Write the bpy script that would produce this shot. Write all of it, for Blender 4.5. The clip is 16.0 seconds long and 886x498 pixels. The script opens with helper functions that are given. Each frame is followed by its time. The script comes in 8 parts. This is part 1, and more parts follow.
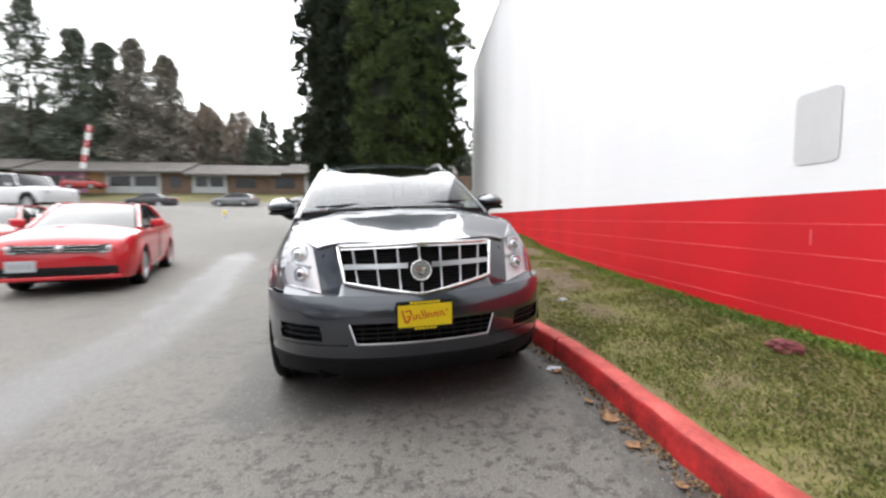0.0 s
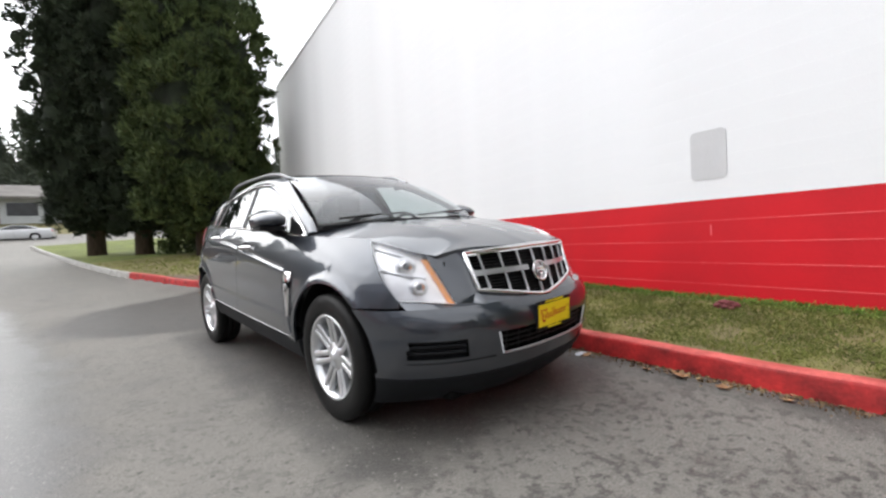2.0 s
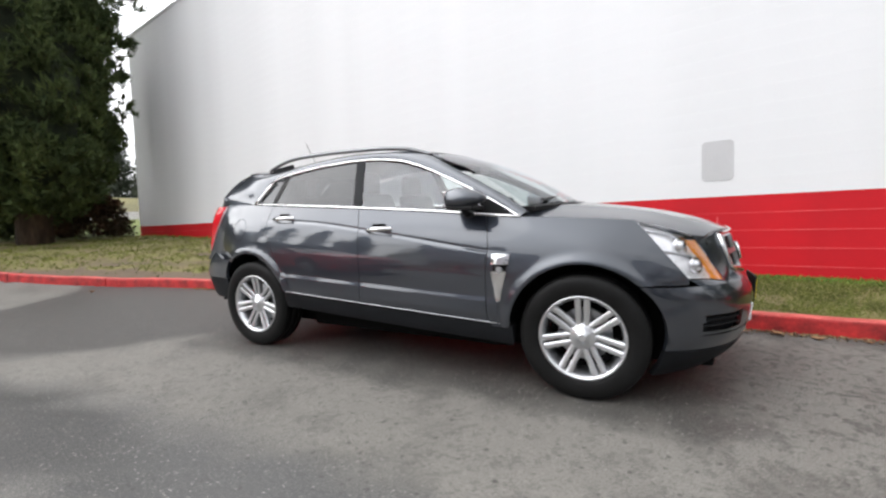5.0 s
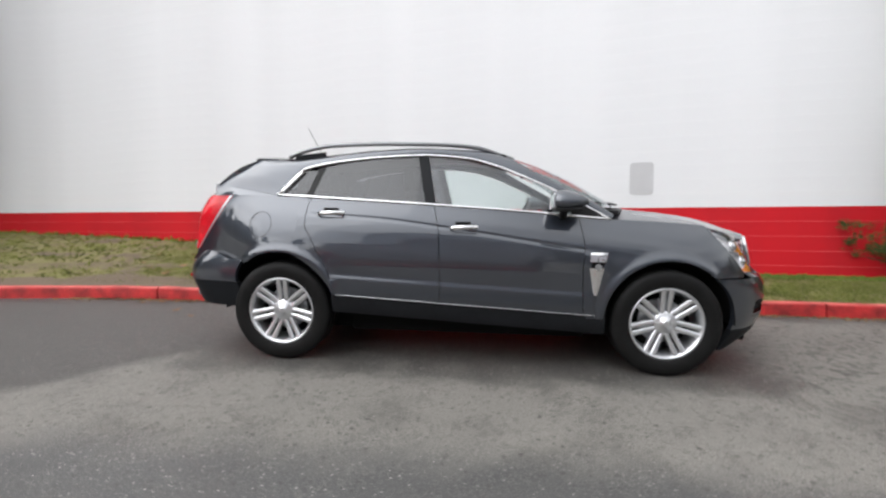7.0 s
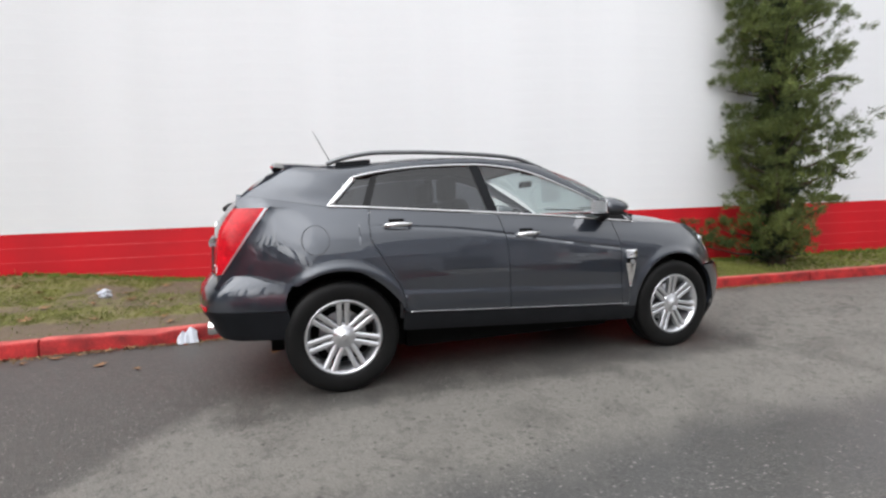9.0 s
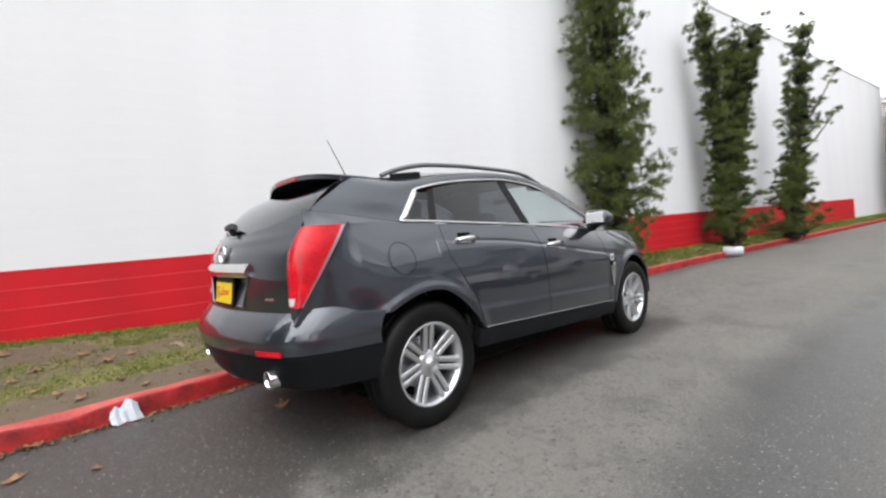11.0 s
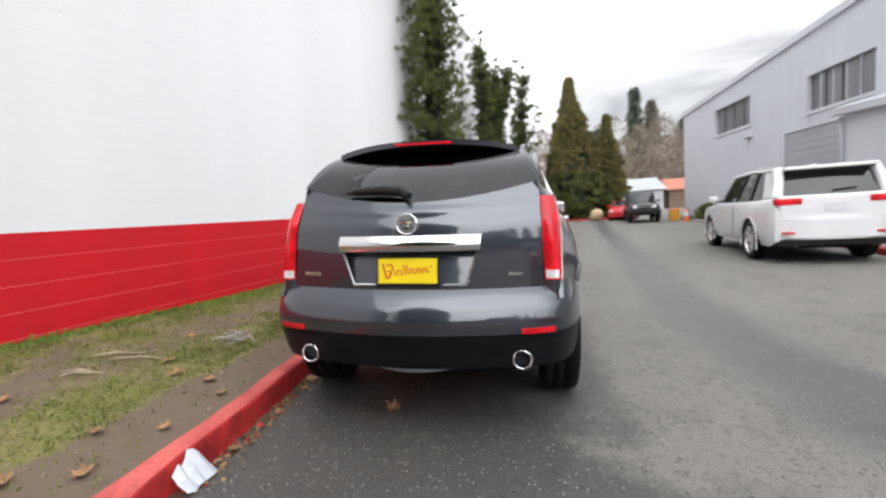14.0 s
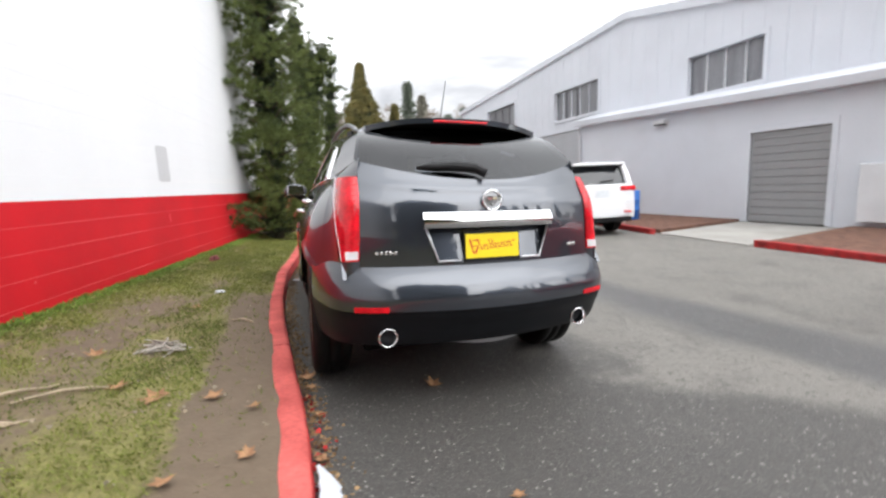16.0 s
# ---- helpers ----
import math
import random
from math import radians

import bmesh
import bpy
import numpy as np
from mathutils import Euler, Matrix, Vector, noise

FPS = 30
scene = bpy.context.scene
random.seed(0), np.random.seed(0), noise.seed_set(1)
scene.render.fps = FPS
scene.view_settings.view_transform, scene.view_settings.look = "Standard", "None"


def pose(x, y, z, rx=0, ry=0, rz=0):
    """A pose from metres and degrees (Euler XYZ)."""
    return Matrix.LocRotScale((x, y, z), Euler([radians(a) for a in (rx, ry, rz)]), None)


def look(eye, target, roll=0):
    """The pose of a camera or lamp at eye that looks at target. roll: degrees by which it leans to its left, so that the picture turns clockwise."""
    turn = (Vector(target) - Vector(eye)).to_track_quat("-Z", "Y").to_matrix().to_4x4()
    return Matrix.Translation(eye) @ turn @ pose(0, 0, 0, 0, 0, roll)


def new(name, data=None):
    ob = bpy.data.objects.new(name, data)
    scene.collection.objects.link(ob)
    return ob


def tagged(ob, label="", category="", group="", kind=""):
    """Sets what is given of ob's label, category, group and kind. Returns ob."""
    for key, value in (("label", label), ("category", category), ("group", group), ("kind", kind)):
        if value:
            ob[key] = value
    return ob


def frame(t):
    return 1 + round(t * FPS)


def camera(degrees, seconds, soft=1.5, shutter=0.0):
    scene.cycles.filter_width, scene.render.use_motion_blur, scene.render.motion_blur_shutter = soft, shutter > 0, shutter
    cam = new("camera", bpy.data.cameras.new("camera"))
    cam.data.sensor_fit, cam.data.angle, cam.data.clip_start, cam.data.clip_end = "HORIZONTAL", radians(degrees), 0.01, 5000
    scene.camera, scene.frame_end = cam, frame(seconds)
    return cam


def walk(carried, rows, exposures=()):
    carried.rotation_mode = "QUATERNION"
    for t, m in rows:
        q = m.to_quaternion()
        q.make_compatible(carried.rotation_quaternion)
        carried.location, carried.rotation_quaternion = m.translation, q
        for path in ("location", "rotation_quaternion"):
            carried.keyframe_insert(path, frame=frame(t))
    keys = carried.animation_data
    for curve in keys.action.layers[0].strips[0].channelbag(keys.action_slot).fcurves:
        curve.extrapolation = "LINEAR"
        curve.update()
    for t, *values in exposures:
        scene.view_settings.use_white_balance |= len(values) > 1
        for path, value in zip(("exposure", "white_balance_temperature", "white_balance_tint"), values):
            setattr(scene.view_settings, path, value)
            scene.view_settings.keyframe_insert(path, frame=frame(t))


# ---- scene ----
PATH = [
    (0.0, pose(0.078, -3.273, 1.104, 85.88, -0.06, -3.58)),
    (0.5, pose(-0.380, -3.144, 1.079, 85.61, 0.69, -14.19)),
    (1.0, pose(-0.884, -3.021, 1.060, 86.57, 0.60, -20.73)),
    (1.5, pose(-1.303, -2.845, 1.014, 85.88, 1.69, -27.41)),
    (2.0, pose(-1.704, -2.646, 1.020, 88.57, 2.68, -33.08)),
    (2.5, pose(-2.057, -2.456, 1.014, 86.96, 0.72, -36.33)),
    (3.0, pose(-2.340, -2.195, 1.019, 86.48, 0.43, -39.34)),
    (3.5, pose(-2.681, -1.949, 1.028, 87.85, 2.07, -43.60)),
    (4.0, pose(-2.949, -1.667, 1.017, 87.10, 1.61, -46.99)),
    (4.5, pose(-3.181, -1.321, 1.041, 86.86, 1.95, -50.49)),
    (7.0, pose(-4.152, 0.637, 1.054, 86.48, 0.03, -75.71)),
    (7.5, pose(-4.283, 1.078, 1.085, 86.79, 1.76, -83.22)),
    (8.0, pose(-4.318, 1.501, 1.078, 86.73, 1.38, -88.89)),
    (8.5, pose(-4.333, 1.964, 1.084, 86.72, 2.17, -94.82)),
    (9.0, pose(-4.238, 2.420, 1.080, 87.35, 2.53, -99.51)),
    (11.5, pose(-3.276, 4.336, 1.129, 88.95, 4.92, -128.55)),
    (12.0, pose(-2.970, 4.686, 1.153, 88.23, 3.20, -131.70)),
    (12.5, pose(-2.640, 4.993, 1.172, 86.51, 2.58, -137.41)),
    (13.0, pose(-2.250, 5.190, 1.193, 85.57, 1.94, -144.29)),
    (13.5, pose(-1.854, 5.421, 1.207, 84.97, 2.69, -153.36)),
    (14.0, pose(-1.456, 5.569, 1.216, 85.19, 3.63, -161.16)),
    (14.5, pose(-1.059, 5.702, 1.207, 84.37, 1.51, -168.14)),
    (15.0, pose(-0.683, 5.832, 1.265, 84.35, 0.67, -176.61)),
    (15.5, pose(-0.337, 5.808, 1.305, 82.27, -2.17, -184.14)),
    (16.0, pose(0.038, 5.760, 1.256, 81.59, 2.36, -190.15)),
]
cam = camera(91.84, 16.0, soft=2.4, shutter=0.5)
walk(cam, PATH, [(0.0, 0.26), (2.0, 0.10), (4.5, 0.08), (8.0, -0.08), (12.5, 0.0), (14.0, 0.02), (15.0, 0.0), (16.0, 0.30)])

# ---- world, sun ----
world = bpy.data.worlds.new("overcast_sky")
scene.world = world
world.use_nodes = True
wn, wl = world.node_tree.nodes, world.node_tree.links
wn.clear()
SUN_EL, SUN_AZ = radians(37), radians(328)
w_out = wn.new("ShaderNodeOutputWorld")
w_bg = wn.new("ShaderNodeBackground")
w_sky = wn.new("ShaderNodeTexSky")
w_sky.sky_type = "NISHITA"
w_sky.sun_disc = False
w_sky.sun_elevation = SUN_EL
w_sky.sun_rotation = SUN_AZ
w_gain = wn.new("ShaderNodeVectorMath")
w_gain.operation = "SCALE"
w_gain.inputs["Scale"].default_value = 0.10
w_co = wn.new("ShaderNodeTexCoord")
w_map = wn.new("ShaderNodeMapping")
w_map.inputs["Scale"].default_value = (1.0, 1.0, 2.6)
w_noise = wn.new("ShaderNodeTexNoise")
w_noise.inputs["Scale"].default_value = 1.7
w_noise.inputs["Detail"].default_value = 6.0
w_noise.inputs["Roughness"].default_value = 0.52
w_noise.inputs["Distortion"].default_value = 0.5
w_ramp = wn.new("ShaderNodeValToRGB")
w_ramp.color_ramp.elements[0].position = 0.36
w_ramp.color_ramp.elements[0].color = (0.42, 0.425, 0.45, 1)
w_ramp.color_ramp.elements[1].position = 0.64
w_ramp.color_ramp.elements[1].color = (1.36, 1.37, 1.39, 1)
w_mix = wn.new("ShaderNodeMix")
w_mix.data_type = "RGBA"
w_mix.inputs["Factor"].default_value = 0.93
wl.new(w_co.outputs["Generated"], w_map.inputs["Vector"])
wl.new(w_map.outputs["Vector"], w_noise.inputs["Vector"])
wl.new(w_noise.outputs["Fac"], w_ramp.inputs["Fac"])
wl.new(w_sky.outputs["Color"], w_gain.inputs[0])
wl.new(w_gain.outputs["Vector"], w_mix.inputs["A"])
# the cloud banks thin out into an even grey-white overhead
w_even = wn.new("ShaderNodeMix")
w_even.data_type = "RGBA"
w_even.inputs["B"].default_value = (1.0, 1.01, 1.03, 1)
w_high = wn.new("ShaderNodeMapRange")
w_high.inputs["From Min"].default_value = 0.25
w_high.inputs["From Max"].default_value = 0.75
w_high.inputs["To Max"].default_value = 0.85
wl.new(w_ramp.outputs["Color"], w_even.inputs["A"])
wl.new(w_high.outputs["Result"], w_even.inputs["Factor"])
wl.new(w_even.outputs["Result"], w_mix.inputs["B"])
# an overcast sky is brighter overhead than at the horizon
w_sep = wn.new("ShaderNodeSeparateXYZ")
w_up = wn.new("ShaderNodeMapRange")
w_up.inputs["From Min"].default_value = 0.0
w_up.inputs["From Max"].default_value = 1.0
w_up.inputs["To Min"].default_value = 0.95
w_up.inputs["To Max"].default_value = 1.55
w_lift = wn.new("ShaderNodeVectorMath")
w_lift.operation = "SCALE"
wl.new(w_co.outputs["Generated"], w_sep.inputs["Vector"])
wl.new(w_sep.outputs["Z"], w_up.inputs["Value"])
wl.new(w_sep.outputs["Z"], w_high.inputs["Value"])
wl.new(w_up.outputs["Result"], w_lift.inputs["Scale"])
wl.new(w_mix.outputs["Result"], w_lift.inputs[0])
# the cloud glows round the hidden sun
w_dot = wn.new("ShaderNodeVectorMath")
w_dot.operation = "DOT_PRODUCT"
w_dot.inputs[1].default_value = Vector((-26, 41, 36)).normalized()
w_glow = wn.new("ShaderNodeMapRange")
w_glow.interpolation_type = "SMOOTHSTEP"
w_glow.inputs["From Min"].default_value = 0.45
w_glow.inputs["From Max"].default_value = 1.0
w_glow.inputs["To Min"].default_value = 1.0
w_glow.inputs["To Max"].default_value = 2.5
w_sun = wn.new("ShaderNodeVectorMath")
w_sun.operation = "SCALE"
wl.new(w_co.outputs["Generated"], w_dot.inputs[0])
wl.new(w_dot.outputs["Value"], w_glow.inputs["Value"])
wl.new(w_lift.outputs["Vector"], w_sun.inputs[0])
wl.new(w_glow.outputs["Result"], w_sun.inputs["Scale"])
wl.new(w_sun.outputs["Vector"], w_bg.inputs["Color"])
w_bg.inputs["Strength"].default_value = 1.19
wl.new(w_bg.outputs["Background"], w_out.inputs["Surface"])

sun_data = bpy.data.lights.new("sun", "SUN")
sun_data.energy = 0.95
sun_data.angle = radians(80)
sun_data.color = (1.0, 0.97, 0.93)
sun = new("sun", sun_data)
sun.matrix_world = look((-26, 41, 36), (0, 0, 0))


# ---- materials ----
def mat(name, color, rough=0.6, metal=0.0, var=0.0, scale=3.0, var2=None, bump=0.0, bscale=60.0, coat=0.0, spec=0.5,
        emit=None, trans=0.0, ior=1.45, alpha=1.0, stretch=(1, 1, 1), rvar=0.0, tint=None, island=0.0, rand=0.0):
    """Principled surface with variation at two scales and fine relief, in metres."""
    m = bpy.data.materials.new(name)
    m.use_nodes = True
    n, l = m.node_tree.nodes, m.node_tree.links
    b = n["Principled BSDF"]
    b.inputs["Base Color"].default_value = (*color, 1)
    b.inputs["Roughness"].default_value = rough
    b.inputs["Metallic"].default_value = metal
    b.inputs["Coat Weight"].default_value = coat
    b.inputs["Coat Roughness"].default_value = 0.03
    b.inputs["Specular IOR Level"].default_value = spec
    b.inputs["IOR"].default_value = ior
    b.inputs["Transmission Weight"].default_value = trans
    b.inputs["Alpha"].default_value = alpha
    if emit:
        b.inputs["Emission Color"].default_value = (*emit[0], 1)
        b.inputs["Emission Strength"].default_value = emit[1]
    if var or bump or rvar:
        co = n.new("ShaderNodeTexCoord")
        mp = n.new("ShaderNodeMapping")
        mp.inputs["Scale"].default_value = stretch
        l.new(co.outputs["Object"], mp.inputs["Vector"])
        n1 = n.new("ShaderNodeTexNoise")
        n1.inputs["Scale"].default_value = scale
        n1.inputs["Detail"].default_value = 5
        l.new(mp.outputs["Vector"], n1.inputs["Vector"])
        n2 = n.new("ShaderNodeTexNoise")
        n2.inputs["Scale"].default_value = bscale
        n2.inputs["Detail"].default_value = 3
        l.new(mp.outputs["Vector"], n2.inputs["Vector"])
        if var:
            mx = n.new("ShaderNodeMix")
            mx.data_type = "RGBA"
            t2 = tint or tuple(c * (1 - var) for c in color)
            mx.inputs["A"].default_value = (*[min(1, c * (1 + var * 0.5)) for c in color], 1)
            mx.inputs["B"].default_value = (*t2, 1)
            mr = n.new("ShaderNodeMapRange")
            mr.inputs["From Min"].default_value = 0.33
            mr.inputs["From Max"].default_value = 0.68
            l.new(n1.outputs["Fac"], mr.inputs["Value"])
            l.new(mr.outputs["Result"], mx.inputs["Factor"])
            last = mx.outputs["Result"]
            v2 = var * 0.6 if var2 is None else var2
            if v2:
                hs = n.new("ShaderNodeHueSaturation")
                mr2 = n.new("ShaderNodeMapRange")
                mr2.inputs["From Min"].default_value = 0.3
                mr2.inputs["From Max"].default_value = 0.7
                mr2.inputs["To Min"].default_value = 1 - v2
                mr2.inputs["To Max"].default_value = 1 + v2
                l.new(n2.outputs["Fac"], mr2.inputs["Value"])
                l.new(mr2.outputs["Result"], hs.inputs["Value"])
                l.new(last, hs.inputs["Color"])
                last = hs.outputs["Color"]
            if island or rand:
                hs = n.new("ShaderNodeHueSaturation")
                gi = n.new("ShaderNodeNewGeometry" if island else "ShaderNodeObjectInfo")
                mr3 = n.new("ShaderNodeMapRange")
                mr3.inputs["To Min"].default_value = 1 - (island or rand)
                mr3.inputs["To Max"].default_value = 1 + (island or rand)
                l.new(gi.outputs["Random Per Island" if island else "Random"], mr3.inputs["Value"])
                l.new(mr3.outputs["Result"], hs.inputs["Value"])
                l.new(last, hs.inputs["Color"])
                last = hs.outputs["Color"]
            l.new(last, b.inputs["Base Color"])
        if rvar:
            mr4 = n.new("ShaderNodeMapRange")
            mr4.inputs["From Min"].default_value = 0.3
            mr4.inputs["From Max"].default_value = 0.7
            mr4.inputs["To Min"].default_value = max(0.02, rough - rvar)
            mr4.inputs["To Max"].default_value = min(1, rough + rvar)
            l.new(n1.outputs["Fac"], mr4.inputs["Value"])
            l.new(mr4.outputs["Result"], b.inputs["Roughness"])
        if bump:
            bp = n.new("ShaderNodeBump")
            bp.inputs["Strength"].default_value = 0.6
            bp.inputs["Distance"].default_value = bump
            l.new(n2.outputs["Fac"], bp.inputs["Height"])
            l.new(bp.outputs["Normal"], b.inputs["Normal"])
    return m


def asphalt_material(name, light, dark, damp_shade, track, rough):
    """Worn asphalt: pale wear, dark pitted blotches, damp ground and painted car shade, stone chips."""
    m = bpy.data.materials.new(name)
    m.use_nodes = True
    n, l = m.node_tree.nodes, m.node_tree.links
    b = n["Principled BSDF"]
    co = n.new("ShaderNodeTexCoord")

    def noise_at(sc, de, ro=0.5):
        nd = n.new("ShaderNodeTexNoise")
        nd.inputs["Scale"].default_value = sc
        nd.inputs["Detail"].default_value = de
        nd.inputs["Roughness"].default_value = ro
        l.new(co.outputs["Object"], nd.inputs["Vector"])
        return nd.outputs["Fac"]

    def chips_at(sc):
        nd = n.new("ShaderNodeTexVoronoi")
        nd.inputs["Scale"].default_value = sc
        l.new(co.outputs["Object"], nd.inputs["Vector"])
        sp = n.new("ShaderNodeSeparateColor")
        l.new(nd.outputs["Color"], sp.inputs["Color"])
        return nd.outputs["Distance"], sp.outputs["Red"], sp.outputs["Green"]

    def ranged(src, a, c, lo=0.0, hi=1.0):
        r = n.new("ShaderNodeMapRange")
        for k, v in zip(("From Min", "From Max", "To Min", "To Max"), (a, c, lo, hi)):
            r.inputs[k].default_value = v
        l.new(src, r.inputs["Value"])
        return r.outputs["Result"]

    def mixed(f, a, c):
        x = n.new("ShaderNodeMix")
        x.data_type = "RGBA"
        l.new(f, x.inputs["Factor"])
        for k, v in (("A", a), ("B", c)):
            if isinstance(v, tuple):
                x.inputs[k].default_value = (*v, 1)
            else:
                l.new(v, x.inputs[k])
        return x.outputs["Result"]

    def maths(op, *vals):
        x = n.new("ShaderNodeMath")
        x.operation = op
        for k, v in enumerate(vals):
            if isinstance(v, float):
                x.inputs[k].default_value = v
            else:
                l.new(v, x.inputs[k])
        return x.outputs[0]

    def mixv(f, a, c):
        x = n.new("ShaderNodeMix")
        l.new(f, x.inputs["Factor"])
        for k, v in (("A", a), ("B", c)):
            if isinstance(v, float):
                x.inputs[k].default_value = v
            else:
                l.new(v, x.inputs[k])
        return x.outputs["Result"]

    at = {}
    for k in ("damp_shade", "track", "pits"):
        nd = n.new("ShaderNodeAttribute")
        nd.attribute_name = k
        at[k] = nd.outputs["Fac"]
    big, mid, fine, grain = noise_at(0.22, 4), noise_at(2.2, 6, 0.6), noise_at(17, 5, 0.6), noise_at(150, 2)
    fray = ranged(noise_at(3.2, 9, 0.7), 0.25, 0.75, -0.45, 0.45)
    fray_soft = ranged(noise_at(2.1, 6, 0.6), 0.25, 0.75, -0.30, 0.30)
    m_damp_shade = ranged(maths("ADD", at["damp_shade"], fray), 0.22, 0.80)
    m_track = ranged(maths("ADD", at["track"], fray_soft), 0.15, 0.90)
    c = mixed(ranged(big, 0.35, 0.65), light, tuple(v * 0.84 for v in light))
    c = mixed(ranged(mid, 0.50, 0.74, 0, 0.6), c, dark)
    c = mixed(m_damp_shade, c, damp_shade)
    c = mixed(m_track, c, track)
    # worn pits, thick in places
    pit = maths("MULTIPLY", ranged(maths("ADD", fine, ranged(mid, 0.3, 0.7, -0.06, 0.06)), 0.525, 0.60), maths("MULTIPLY", ranged(at["pits"], 0.0, 1.0, 0.26, 0.95), ranged(m_track, 0.0, 1.0, 1.0, 0.3)))
    c = mixed(pit, c, dark)
    c = mixed(ranged(grain, 0.47, 0.32, 0, 0.7), c, tuple(v * 0.55 for v in dark))
    c = mixed(ranged(grain, 0.56, 0.70, 0, 0.55), c, tuple(v * 1.5 for v in light))
    # pale and dark stone chips
    d1, r1, g1 = chips_at(42)
    pale = maths("MULTIPLY", ranged(d1, 0.27, 0.15), maths("GREATER_THAN", r1, 0.72))
    show = mixv(m_track, mixv(m_damp_shade, 0.30, 0.95), 0.80)
    c = mixed(maths("MULTIPLY", pale, show), c, (0.36, 0.34, 0.32))
    d2, r2, g2 = chips_at(26)
    darkchip = maths("MULTIPLY", ranged(d2, 0.36, 0.22), maths("GREATER_THAN", g2, 0.86))
    c = mixed(maths("MULTIPLY", darkchip, 0.6), c, tuple(v * 0.5 for v in dark))
    l.new(c, b.inputs["Base Color"])
    r0 = ranged(mid, 0.4, 0.66, rough, rough - 0.15)
    l.new(mixv(m_track, mixv(m_damp_shade, r0, 0.52), 0.38), b.inputs["Roughness"])
    l.new(mixv(m_track, mixv(m_damp_shade, 0.35, 0.4), 0.45), b.inputs["Specular IOR Level"])
    bp = n.new("ShaderNodeBump")
    l.new(mixv(m_track, 0.75, 0.16), bp.inputs["Strength"])
    bp.inputs["Distance"].default_value = 0.006
    l.new(maths("ADD", grain, maths("MULTIPLY", fine, 0.5)), bp.inputs["Height"])
    l.new(bp.outputs["Normal"], b.inputs["Normal"])
    return m


M_asphalt = asphalt_material("asphalt", (0.200, 0.190, 0.172), (0.072, 0.068, 0.062), (0.064, 0.061, 0.057), (0.072, 0.071, 0.070), 0.78)
M_white_block = mat("white_painted_block", (0.80, 0.805, 0.82), 0.62, var=0.04, scale=0.7, var2=0.012, bump=0.002, bscale=120)
M_red_block = mat("red_painted_block", (0.60, 0.014, 0.022), 0.50, spec=0.22, var=0.12, scale=1.1, var2=0.05, bump=0.002, bscale=120, tint=(0.50, 0.016, 0.024))
M_joint_red = mat("red_joint_paint", (0.74, 0.16, 0.17), 0.5, var=0.35, scale=0.9, tint=(0.58, 0.03, 0.04))
M_joint_white = mat("white_joint_paint", (0.83, 0.835, 0.845), 0.6, var=0.03, scale=6)
M_patch = mat("grey_paint_patch", (0.56, 0.56, 0.57), 0.6, var=0.05, scale=3, bump=0.001)
M_kerb_red = mat("red_kerb_paint", (0.42, 0.026, 0.026), 0.55, spec=0.3, var=0.35, scale=6.0, var2=0.16, bump=0.004, bscale=45, tint=(0.19, 0.018, 0.018), rand=0.06)
# the kerb's top faces, paler and pinker than its sides
M_kerb_top = mat("paler_red_kerb_top", (0.52, 0.110, 0.098), 0.7, spec=0.3, var=0.30, scale=4.0, var2=0.14, bump=0.004, bscale=45, tint=(0.36, 0.062, 0.055), rand=0.06)
M_kerb_grey = mat("grey_kerb_concrete", (0.36, 0.35, 0.33), 0.8, var=0.25, scale=5, bump=0.004, bscale=45)
M_concrete = mat("concrete_apron", (0.33, 0.318, 0.293), 0.8, var=0.15, scale=1.3, bump=0.002, bscale=60)
M_mulch = mat("bark_mulch", (0.15, 0.075, 0.05), 0.95, var=0.4, scale=6, bump=0.03, bscale=30, tint=(0.08, 0.04, 0.028))
# veiling glare over the grey building is painted in: paler siding, greyed window glass
M_metal_wall = mat("grey_metal_siding", (0.60, 0.62, 0.665), 0.5, var=0.05, scale=0.8, bump=0.001, bscale=30)
M_hazy_glass = mat("glare_greyed_window_glass", (0.13, 0.132, 0.142), 0.22, spec=0.6, var=0.45, scale=1.6, stretch=(1, 3.2, 0.25), tint=(0.22, 0.222, 0.235))
M_mullion = mat("dark_grey_mullion", (0.10, 0.10, 0.11), 0.5, var=0.1, scale=5)
M_trim_grey = mat("pale_grey_trim", (0.64, 0.65, 0.67), 0.5, var=0.06, scale=2)
M_door_grey = mat("grey_roller_door", (0.27, 0.27, 0.275), 0.5, var=0.06, scale=2)
M_dark_glass = mat("dark_window_glass", (0.05, 0.055, 0.062), 0.06, spec=0.7, var=0.2, scale=1.5)
M_black = mat("black_plastic", (0.012, 0.012, 0.013), 0.5, spec=0.25, var=0.2, scale=5, bump=0.0006, bscale=300)
M_rubber = mat("tyre_rubber", (0.009, 0.009, 0.009), 0.50, spec=0.20, var=0.3, scale=7, bump=0.0008, bscale=160)
M_chrome = mat("chrome", (0.80, 0.80, 0.81), 0.10, 1.0)
M_alloy = mat("polished_alloy", (0.72, 0.73, 0.75), 0.30, 0.9, var=0.06, scale=8)
M_trunk = mat("bark", (0.075, 0.052, 0.038), 0.95, var=0.4, scale=5, bump=0.02, bscale=18, stretch=(1, 1, 0.25))


def leaf(name, color, tint, rnd=0.35):
    m = mat(name, color, 0.75, var=0.45, scale=1.3, var2=0.1, bscale=9, tint=tint, island=rnd, spec=0.25)
    m.node_tree.nodes["Principled BSDF"].inputs["Subsurface Weight"].default_value = 0.0
    return m


